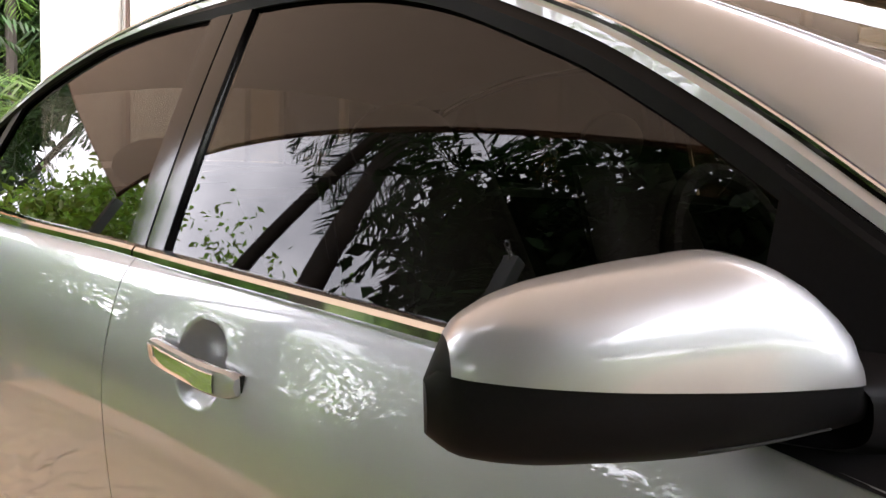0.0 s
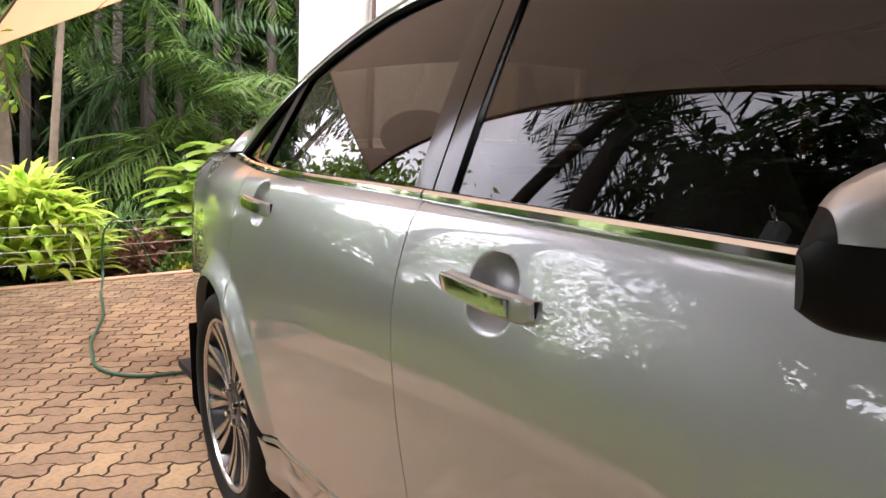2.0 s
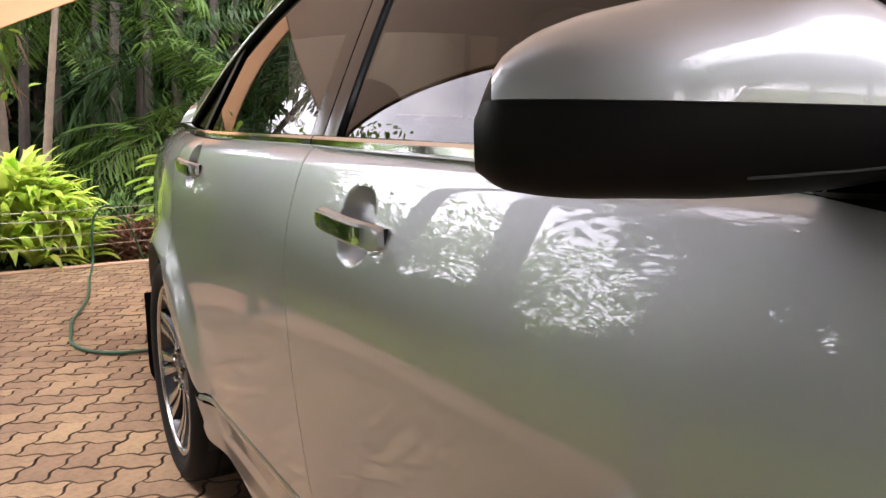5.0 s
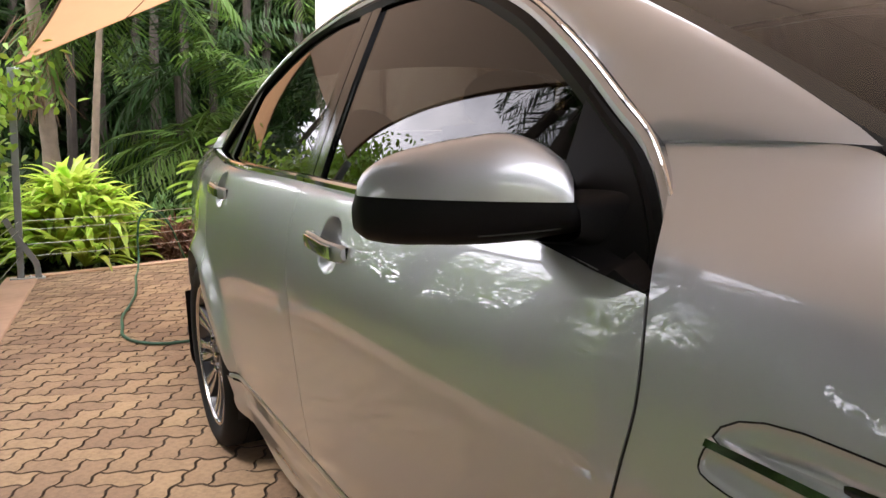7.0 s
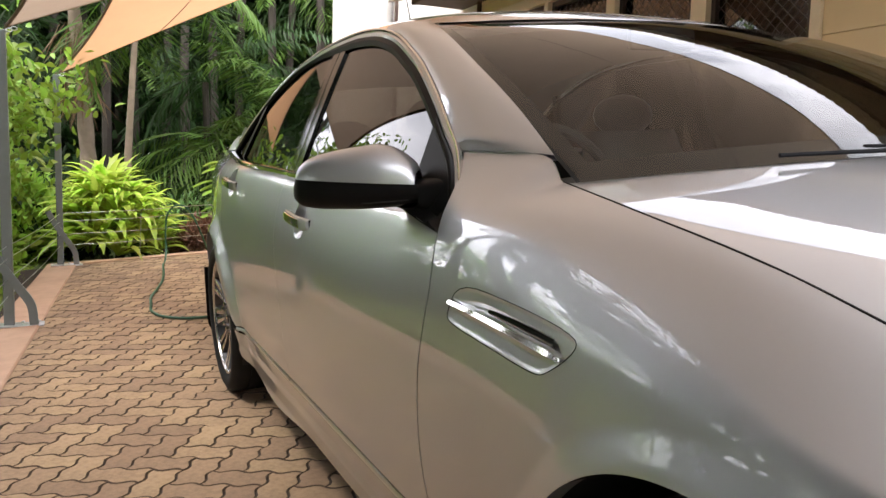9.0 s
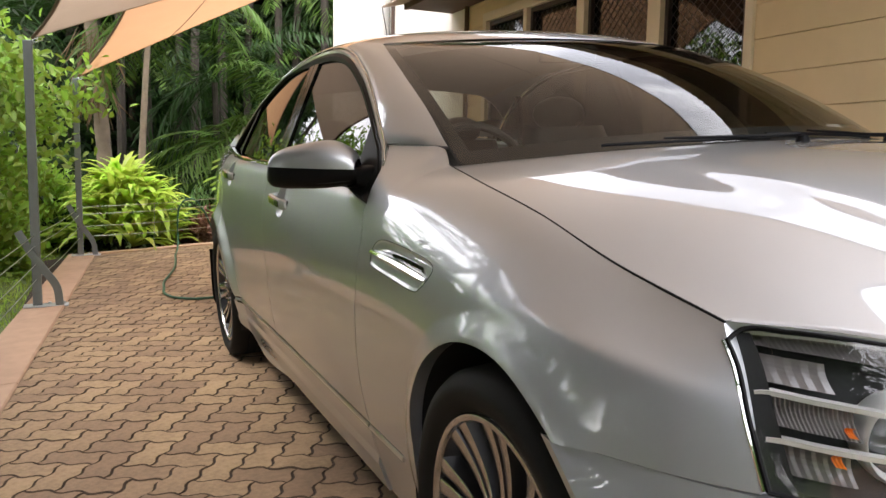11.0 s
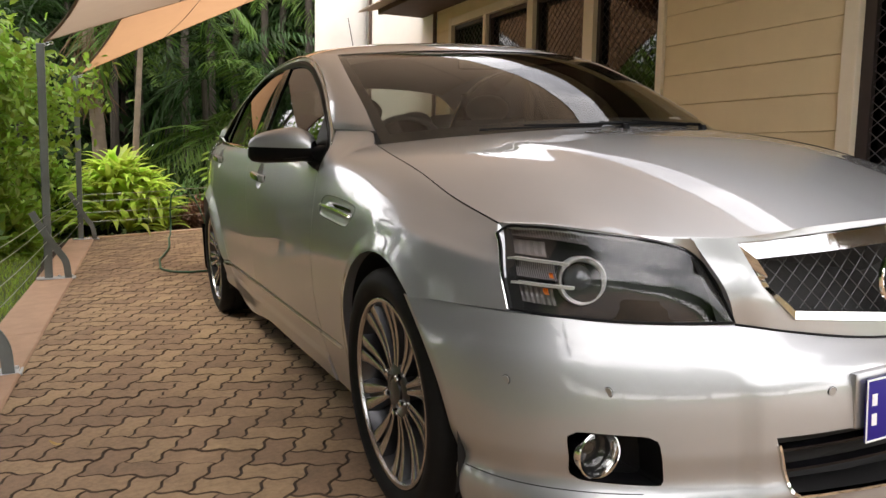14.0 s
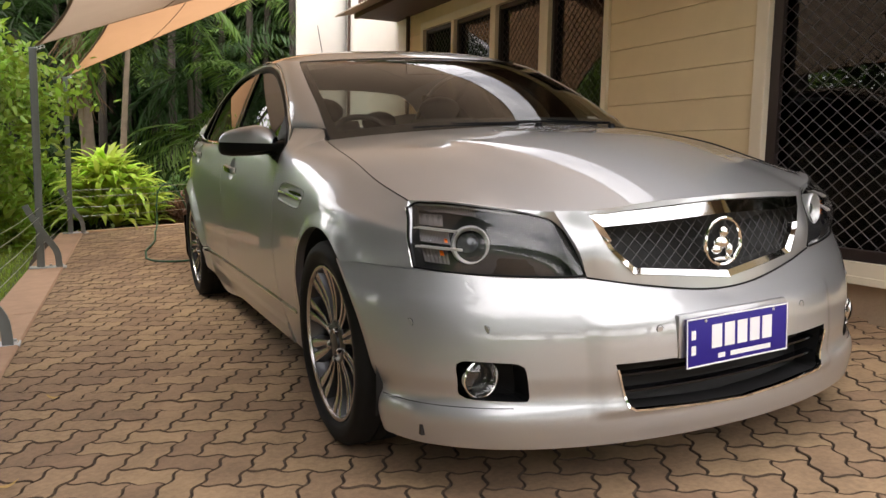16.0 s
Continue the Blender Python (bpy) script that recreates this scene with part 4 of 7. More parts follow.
# ---- front bumper ----
BZ = [0.165, 0.20, 0.272, 0.279, 0.36, 0.48, 0.56, 1.0]
BUMPER = [
    [(0.886, -0.404), (0.834, -0.545), (0.664, -0.708), (0.42, -0.808), (0.20, -0.850), (0.0, -0.864)],
    [(0.894, -0.398), (0.842, -0.545), (0.673, -0.712), (0.42, -0.814), (0.20, -0.857), (0.0, -0.871)],
    [(0.893, -0.385), (0.840, -0.540), (0.672, -0.707), (0.42, -0.809), (0.20, -0.852), (0.0, -0.866)],
    [(0.890, -0.384), (0.837, -0.537), (0.670, -0.703), (0.42, -0.806), (0.20, -0.849), (0.0, -0.863)],
    [(0.908, -0.384), (0.848, -0.530), (0.674, -0.695), (0.42, -0.806), (0.20, -0.850), (0.0, -0.864)],
    [(0.929, -0.357), (0.851, -0.515), (0.672, -0.682), (0.42, -0.796), (0.20, -0.842), (0.0, -0.858)],
    [(0.942, -0.314), (0.845, -0.502), (0.660, -0.664), (0.42, -0.772), (0.20, -0.822), (0.0, -0.838)],
    [(0.945, -0.228), (0.818, -0.482), (0.630, -0.640), (0.417, -0.728), (0.20, -0.782), (0.0, -0.812)],
]
TOPZ = [0.646, 0.638, 0.618, 0.604, 0.570, 0.543]


def bumper_grid(nz=64, nx=70):
    cols_u = np.linspace(0, 1, 6)
    u = np.linspace(0, 1, nx)
    lev = [spline(cols_u, np.array([(a, b) for a, b in r]), u) for r in BUMPER]
    tz = spline(cols_u, TOPZ, u)[:, 0]
    tl = np.array([0, 0.07, 0.225, 0.24, 0.41, 0.66, 0.83, 1.0])
    out = []
    for t in np.unique(np.r_[np.linspace(0, 1, nz), 0.225, 0.24]):
        row = []
        for i in range(nx):
            xy = spline(tl, np.array([l[i] for l in lev]), t)[0]
            zz = np.array(BZ)
            zz[-1] = tz[i]
            zz[6] = 0.48 + (tz[i] - 0.48) * 0.5
            z = float(np.interp(t, tl, zz))
            row.append((-xy[0], xy[1], z))
        out.append(row + [(-a, b, c) for a, b, c in reversed(row[:-1])])
    g = np.array(out)
    # fair each row along the car's width, but for the upper edge that meets lamps and nose
    k = np.arange(-20, 21)
    w = np.exp(-0.5 * (k / 5.0) ** 2)
    w /= w.sum()
    pad = np.concatenate([2 * g[:, :1] - g[:, 20:0:-1], g, 2 * g[:, -1:] - g[:, -2:-22:-1]], 1)
    sm = np.stack([np.stack([np.convolve(pad[j, :, c], w, "valid") for c in range(3)], 1) for j in range(len(g))])
    m = np.clip((1 - np.linspace(0, 1, len(g))) / 0.12, 0, 1)[:, None, None]
    g[..., :2] = (g * (1 - m) + sm * m)[..., :2]
    # the middle stands proud between two upright creases
    q = np.clip((0.452 - np.abs(g[..., 0])) / 0.030, 0, 1)
    h = np.clip((0.535 - g[..., 2]) / 0.05, 0, 1) * np.clip((g[..., 2] - 0.235) / 0.03, 0, 1)
    g[..., 1] -= 0.010 * q * q * (3 - 2 * q) * h * h * (3 - 2 * h)
    return g


bg = bumper_grid()
FOG = [(-0.762, 0.406), (-0.610, 0.396), (-0.600, 0.304), (-0.608, 0.292), (-0.756, 0.300)]
for _ in range(2):
    FOG = [(a[0] * k + b[0] * (1 - k), a[1] * k + b[1] * (1 - k)) for a, b in zip(FOG, FOG[1:] + FOG[:1]) for k in (0.88, 0.12)]
LOW = [(-0.392, 0.384), (0.392, 0.384), (0.362, 0.268), (0.345, 0.256), (0.0, 0.240), (-0.345, 0.256), (-0.362, 0.268)]
g = skin(bg, (0, 1, 0.1), 0.02)
for P in (FOG, [(-a, b) for a, b in FOG], LOW):
    g = cut_opening(g, P, keep=lambda fc: fc.calc_center_median().y < -0.45)
part("front_bumper", g, M_PAINT, car)
seam_row = int(np.argmin(np.abs(bg[:, 10, 2] - 0.2755)))
# black tube drawn as the thin shadow line along the lip's seam
for s in (0, 1):
    ln = bg[seam_row, 1:30] if s == 0 else bg[seam_row, -2:-31:-1]
    part("lip_seam", tube(ln + np.array([0.0, -0.0004, 0.0]), 0.0012, 5), M_MATTE, car, "black tube painting the shadow line of the bumper lip's seam")


def bump_y(x, z):
    xs = np.abs(bg[:, :70, 0])
    r = int(np.argmin(np.abs(bg[:, 69, 2] - z))) if abs(x) < 0.5 else int(np.argmin(np.abs(bg[:, 35, 2] - z)))
    return float(np.interp(-abs(x), bg[r, :70, 0], bg[r, :70, 1]))


def recess(P, depth, m_wall, nm, fr=None):
    d = dense(P, 8)
    n = len(d)
    v = [(x, bump_y(x, z) + 0.001, z) for x, z in d] + [(x, bump_y(x, z) + depth, z) for x, z in d]
    cx, cz = np.mean(P, axis=0)
    v.append((cx, bump_y(cx, cz) + depth, cz))
    f = [(i, (i + 1) % n, n + (i + 1) % n, n + i) for i in range(n)] + [(n + i, n + (i + 1) % n, 2 * n) for i in range(n)]
    return part(nm, (v, f), m_wall, car)


recess(FOG, 0.075, M_BLACK, "fog_recess")
recess([(-a, b) for a, b in FOG], 0.075, M_BLACK, "fog_recess")
recess(LOW, 0.09, M_MATTE, "lower_intake")
for s in (-1, 1):
    cx, cz = s * 0.698, 0.350
    cy = bump_y(cx, cz) + 0.036
    fog = part("fog_lamp", ([(cx + b, cy + a, cz + c) for a, b, c in lathe([(0.05, 0.034), (0.014, 0.043), (-0.006, 0.0475), (-0.012, 0.0502), (-0.010, 0.0532), (0.01, 0.054), (0.05, 0.054)], 36, "x")[0]], lathe([(0, 1)] * 7, 36, "x")[1]), M_CHROME, car, "round fog lamp in a chrome ring")
    part("fog_lens", ([(cx + b, cy + a, cz + c) for a, b, c in lathe([(0.012, 0.0), (0.013, 0.018), (0.018, 0.036)], 28, "x")[0]], lathe([(0, 1)] * 3, 28, "x")[1]), M_LENS, fog)
    part("fog_bulb", ([(cx + b, cy + a, cz + c) for a, b, c in lathe([(0.045, 0.034), (0.04, 0.015), (0.03, 0.012), (0.028, 0.0)], 20, "x")[0]], lathe([(0, 1)] * 4, 20, "x")[1]), M_GLOSSBLACK, fog)
# lower intake: bright rim and slats
rim = [(x, bump_y(x, z) - 0.003, z) for x, z in dense(LOW, 8)]
lo_part = [p for p in rim if p[2] < 0.383]
lo_part.sort(key=lambda p: p[0])
part("intake_trim", strip_sweep(np.array(lo_part), (0, -1, 0), [(-0.01, -0.005), (0.002, -0.003), (0.002, 0.003), (-0.01, 0.005)]), M_CHROME, car, "thin chrome lip round the lower intake")
for z in (0.300, 0.345):
    xs = np.linspace(-0.365, 0.365, 30)
    part("intake_slat", strip_sweep(np.array([(x, bump_y(x, 0.33) + 0.035, z) for x in xs]), (0, -1, 0), [(-0.012, -0.006), (0.012, -0.003), (0.012, 0.003), (-0.012, 0.006)]), M_GLOSSBLACK, car)
# parking sensors
for x, z in ((-0.842, 0.500), (-0.688, 0.487), (-0.264, 0.466), (0.264, 0.466), (0.688, 0.487), (0.842, 0.500)):
    y = bump_y(x, z)
    nn = Vector((x * 1.0, -0.42, 0)).normalized() if abs(x) > 0.5 else Vector((x * 0.45, -1, 0)).normalized()
    m = Matrix.Translation((x, y, z)) @ nn.to_track_quat("X", "Z").to_matrix().to_4x4()
    part("parking_sensor", move(lathe([(0.0016, 0.0), (0.0016, 0.0085), (0.001, 0.0093), (-0.002, 0.0096)], 20, "x"), m), M_PAINT, car)
    part("sensor_ring", move(lathe([(0.0008, 0.0100), (0.0010, 0.0108), (0.0, 0.0114)], 20, "x"), m), M_BLACK, car)
# number plate with plain bars in place of its writing
PY = bump_y(0.0, 0.42) - 0.001
PX = -0.016
part("plate_mount", box(PX - 0.200, PX + 0.200, PY + 0.010, PY + 0.03, 0.378, 0.500, 0.008), M_PAINT, car)
plate = part("number_plate", box(PX - 0.186, PX + 0.186, PY - 0.004, PY + 0.001, 0.353, 0.488, 0.002), M_PLATE, car, "blue registration plate with white bars")
for x0, x1, z0, z1 in (*[(-0.098 + 0.0465 * k, -0.062 + 0.0465 * k, 0.398, 0.463) for k in range(5)], (-0.075, -0.050, 0.368, 0.381), (-0.030, 0.120, 0.368, 0.381), (-0.170, -0.155, 0.430, 0.455), (-0.170, -0.155, 0.388, 0.413)):
    part("plate_bar", box(PX + x0, PX + x1, PY - 0.0052, PY - 0.0042, z0, z1), M_WHITE, plate)
for x0, x1, z0, z1 in ((-0.186, 0.186, 0.484, 0.488), (-0.186, 0.186, 0.353, 0.357), (-0.186, -0.183, 0.357, 0.484), (0.183, 0.186, 0.357, 0.484)):
    part("plate_edge", box(PX + x0, PX + x1, PY - 0.0055, PY - 0.0035, z0, z1), M_WHITE, plate)
for x, z in ((-0.12, 0.477), (0.13, 0.477)):
    part("plate_screw", ([(PX + x + b, PY - 0.006 + a, z + c) for a, b, c in lathe([(-0.002, 0.0), (0.0, 0.004), (0.003, 0.004)], 10, "x")[0]], lathe([(0, 1)] * 3, 10, "x")[1]), M_SATIN, plate)

# ---- headlamps ----
L_TOP = [(-0.780, -0.388, 0.797), (-0.768, -0.392, 0.808), (-0.735, -0.437, 0.811), (-0.700, -0.484, 0.808), (-0.640, -0.549, 0.797), (-0.570, -0.597, 0.784), (-0.515, -0.628, 0.770), (-0.478, -0.648, 0.755), (-0.45, -0.664, 0.732)]
L_BOT = [(-0.818, -0.484, 0.645), (-0.740, -0.556, 0.632), (-0.630, -0.642, 0.622), (-0.52, -0.694, 0.614), (-0.420, -0.730, 0.610)]
L_OUT = [(-0.818, -0.484, 0.645), (-0.812, -0.451, 0.72), (-0.801, -0.412, 0.775), (-0.788, -0.390, 0.798)]
L_IN = [(-0.420, -0.730, 0.610), (-0.428, -0.705, 0.66), (-0.45, -0.664, 0.738)]
L_OUT = [(-float(half_width(b, c)) + 0.001, b, c) for _, b, c in L_OUT]
L_BOT[0] = L_OUT[0]
L_TOP[0] = L_OUT[-1]
NL, ML = 40, 22
lens = coons(curve(L_BOT, NL), curve(L_TOP, NL), curve(L_OUT, ML), curve(L_IN, ML))
bul = np.sin(np.pi * np.linspace(0, 1, ML))[:, None, None] * np.sin(np.pi * np.linspace(0, 1, NL))[None, :, None]
lens = lens + bul * np.array([-0.018, -0.028, 0.006])
back = lens + np.array([0.035, 0.085, 0.0]) * (0.25 + 0.75 * bul ** 0.5)


def lamp_at(u, v, d=0.0):
    p = lens[int(round(v * (ML - 1))), int(round(u * (NL - 1)))]
    return Vector(p) + Vector((0.035, 0.085, 0.0)) * d


def lamp_f(u, v, d=0.0):
    """a point between the grid's nodes, d deep behind the lens"""
    a, b = min(max(v, 0), 1) * (ML - 1), min(max(u, 0), 1) * (NL - 1)
    j, i = min(int(a), ML - 2), min(int(b), NL - 2)
    fa, fb = a - j, b - i
    p = (lens[j, i] * (1 - fb) + lens[j, i + 1] * fb) * (1 - fa) + (lens[j + 1, i] * (1 - fb) + lens[j + 1, i + 1] * fb) * fa
    return Vector(p) + Vector((0.035, 0.085, 0.0)) * d


for s in (1, -1):
    fx = (lambda g: g) if s == 1 else flip
    lamp = part("headlamp", fx(grid_geo(back)), M_MATTE, car, "dark headlamp with chrome projector ring behind a clear lens")
    part("lens", fx(grid_geo(lens)), M_LENS, lamp)
    gk = np.concatenate([curve(L_BOT, 40), curve(L_IN, 14)[1:], curve(L_TOP, 40)[::-1][1:], curve(L_OUT, 16)[::-1][1:]])
    part("lamp_gasket", fx(tube(gk + np.array([0.000, -0.001, 0]), 0.0032, 6)), M_BLACK, lamp)
    part("lamp_edge", fx(tube(curve(L_OUT, 16) + np.array([-0.003, 0.003, 0]), 0.0022, 6)), M_CHROME, lamp)
    # painted corner between the lamp's inner end, bonnet and nose
    e0 = curve([(-0.447, -0.668, 0.730), (-0.474, -0.652, 0.758), (-0.512, -0.632, 0.775), (-0.560, -0.606, 0.788)], 12)
    e1 = curve([(-0.452, -0.672, 0.738), (-0.468, -0.660, 0.780), (-0.520, -0.620, 0.786), (-0.560, -0.598, 0.792)], 12, False)
    k_ = np.linspace(0, 1, 5)[:, None, None]
    part("lamp_corner", fx(grid_geo(e0[None] * (1 - k_) + e1[None] * k_ + np.array([-0.002, -0.004, 0.001]))), M_PAINT, car)
    # black liner behind the lens's rim
    for u0, u1 in ((0.0, 0.075), (0.93, 1.0)):
        part("lamp_liner", fx(grid_geo(np.array([[tuple(lamp_f(u, v, 0.10 if 0.01 < u < 0.99 else 0.03)) for u in np.linspace(u0, u1, 5)] for v in np.linspace(0, 1, 16)]))), M_MATTE, lamp)
    # projector
    c = Vector((-0.665, -0.540, 0.697))
    aim = Vector((-0.35, -1, 0.02)).normalized()
    m = Matrix.Translation(c) @ aim.to_track_quat("X", "Z").to_matrix().to_4x4()
    part("projector_ring", fx(move(lathe([(-0.03, 0.050), (0.0, 0.0535), (0.008, 0.0528), (0.012, 0.0500), (0.008, 0.0468), (-0.01, 0.0420), (-0.03, 0.036)], 40, "x"), m)), M_LAMPSILVER, lamp)
    part("projector_eye", fx(move(lathe([(0.004, 0.0), (0.001, 0.014), (-0.008, 0.026), (-0.02, 0.034), (-0.03, 0.036)], 32, "x"), m)), mat("projector_glass", (0.05, 0.055, 0.06), 0.03, coat=1.0) if s == 1 else bpy.data.materials["projector_glass"], lamp)
    # inner high-beam bowl
    c2 = Vector((-0.515, -0.590, 0.680))
    m2 = Matrix.Translation(c2) @ aim.to_track_quat("X", "Z").to_matrix().to_4x4()
    part("main_beam_bowl", fx(move(lathe([(0.012, 0.044), (-0.01, 0.036), (-0.03, 0.02), (-0.035, 0.008), (-0.01, 0.007), (-0.008, 0.0)], 30, "x"), m2)), M_CLEARPLASTIC, lamp)
    # two bright bars from the outer edge to the ring
    for v in (0.30, 0.58):
        pts = [lamp_f(u, v * (1 - u * 0.3) + 0.10 * u, 0.14) for u in np.linspace(0.04, 0.33, 16)]
        part("lamp_bar", fx(strip_sweep(np.array(pts), (-0.5, -0.8, 0), [(-0.008, -0.0030), (0.004, -0.0030), (0.004, 0.0030), (-0.008, 0.0030)])), M_LAMPSILVER, lamp)
    # ribbed indicator, side lamp and reflectors
    for u0, u1, v0, v1, mt, nm, rib in ((0.05, 0.27, 0.36, 0.55, M_RIBBED, "indicator", 44), (0.235, 0.255, 0.39, 0.45, M_AMBER, "indicator_bulb", 8), (0.08, 0.24, 0.08, 0.28, M_RIBBED, "side_lamp", 14), (0.19, 0.215, 0.20, 0.27, M_AMBER, "side_bulb", 6), (0.07, 0.24, 0.62, 0.80, M_RIBBED, "upper_reflector", 10), (0.03, 0.46, 0.85, 0.97, M_RIBBED, "top_strip", 60)):
        rows_ = []
        for q, v in enumerate(np.linspace(v0, v1, 7)):
            sag_ = 0.10 * math.sin(math.pi * q / 6)
            rows_.append([tuple(lamp_f(u, v * (1 - 0.12 * u), 0.34 + sag_ + (0.022 if (i_ % 2) else 0.0) + (-0.10 if mt is M_AMBER else 0))) for i_, u in enumerate(np.linspace(u0, u1, rib))])
        part(nm, fx(grid_geo(np.array(rows_))), mt, lamp, smooth=False)
    # black wedge at the lamp's foot
    rows_ = [[tuple(lamp_at(u, v, 0.10)) for u in np.linspace(0.47 + 0.25 * v, 0.74 - 0.2 * v, 8)] for v in np.linspace(0.0, 0.24, 5)]
    part("lamp_wedge", fx(grid_geo(np.array(rows_))), M_MATTE, lamp)

# ---- fender vent ----
for s in (1, -1):
    fx = (lambda g: g) if s == 1 else flip
    d = np.array(dense(VENT_OUT, 4))
    up_ = d[d[:, 1] > np.interp(d[:, 0], [0.233, 0.618], [0.812, 0.792])]
    dn_ = d[d[:, 1] <= np.interp(d[:, 0], [0.233, 0.618], [0.812, 0.792])]
    up_, dn_ = up_[np.argsort(up_[:, 0])], dn_[np.argsort(dn_[:, 0])]
    rows = []
    for y in 0.4255 - 0.1918 * np.cos(np.linspace(0, math.pi, 90)):
        zu, zd = np.interp(y, up_[:, 0], up_[:, 1]), np.interp(y, dn_[:, 0], dn_[:, 1])
        zm = 0.812 - 0.018 * (max(0.0, 0.612 - y) / 0.35) ** 1.4
        row = []
        for t in np.linspace(0, 1, 40):
            z = zd + (zu - zd) * t
            edge = min(1.0, min(z - zd, zu - z, (y - 0.232) * 0.7, (0.619 - y) * 0.7) / 0.007)
            dep = 0.0022 * edge * edge * (3 - 2 * edge)
            # the pocket over the blade deepens forwards and ends in a slanted wall
            front = 0.268 + 1.1 * max(0.0, z - zm)
            a_ = np.clip((0.60 - y) / 0.30, 0, 1) ** 1.2 * np.clip((y - front) / 0.006, 0, 1)
            b_ = np.clip((z - zm + 0.004) / 0.004, 0, 1) * np.clip((zm + 0.006 + 0.012 * np.clip((0.60 - y) / 0.1, 0, 1) - z) / 0.008, 0, 1)
            dep += 0.017 * a_ * b_
            # a shallow groove under the blade
            dep += 0.003 * np.clip((zm - 0.002 - z) / 0.016, 0, 1) * np.clip((z - zd - 0.004) / 0.018, 0, 1) * np.clip((y - 0.27) / 0.06, 0, 1)
            row.append((dep, y, z))
        rows.append(row)
    rows = np.array(rows)
    rows[..., 0] -= half_width(rows[..., 1], rows[..., 2])
    vent = part("wing_vent", fx(grid_geo(rows)), M_PAINT, car, "recessed wing vent with a chrome blade")
    ring_ = np.stack([-half_width(d[:, 0], d[:, 1]) + 0.0003, d[:, 0], d[:, 1]], 1)
    part("vent_seam", fx(tube(np.concatenate([ring_, ring_[:1]]), 0.0010, 5)), M_BLACK, vent)
    ys = np.linspace(0.604, 0.262, 40)
    zs = 0.812 - 0.018 * ((0.612 - ys) / 0.35) ** 1.4
    pts = np.stack([-half_width(ys, zs) - 0.001, ys, zs], 1)
    th = np.interp(ys, [0.26, 0.30, 0.50, 0.612], [0.003, 0.0075, 0.0065, 0.0055])
    v, f = [], []
    for i in range(40):
        for a, b in ((0.016, -1), (-0.005, -0.95), (-0.0075, -0.5), (-0.004, 0.5), (0.016, 1)):
            v.append((pts[i][0] + a, ys[i], zs[i] + b * th[i]))
    for i in range(39):
        for a in range(4):
            f.append((i * 5 + a, i * 5 + a + 1, (i + 1) * 5 + a + 1, (i + 1) * 5 + a))
    part("vent_blade", fx((v, f)), M_CHROME, vent, "chrome blade with small lamps")
    for y in np.linspace(0.58, 0.31, 12):
        z = 0.812 - 0.018 * ((0.612 - y) / 0.35) ** 1.4
        part("blade_lamp", fx(box(-float(half_width(y, z)) - 0.0070, -float(half_width(y, z)) - 0.004, y - 0.0065, y + 0.0065, z - 0.0046, z + 0.0002, 0.0012)), M_GLOSSBLACK, vent)

    # black strip set into the pocket to paint its shade
    rows = []
    for y in np.linspace(0.535, 0.300, 30):
        zm = 0.812 - 0.018 * ((0.612 - y) / 0.35) ** 1.4
        hi = zm + 0.004 + 0.010 * min(1.0, (0.56 - y) / 0.12)
        rows.append([(-float(half_width(y, z)) + 0.0075, y, z) for z in np.linspace(zm, hi, 5)])
    part("vent_slot", fx(grid_geo(np.array(rows), rev=True)), M_GLOSSBLACK, vent, "black strip painting shade into the pocket over the blade")

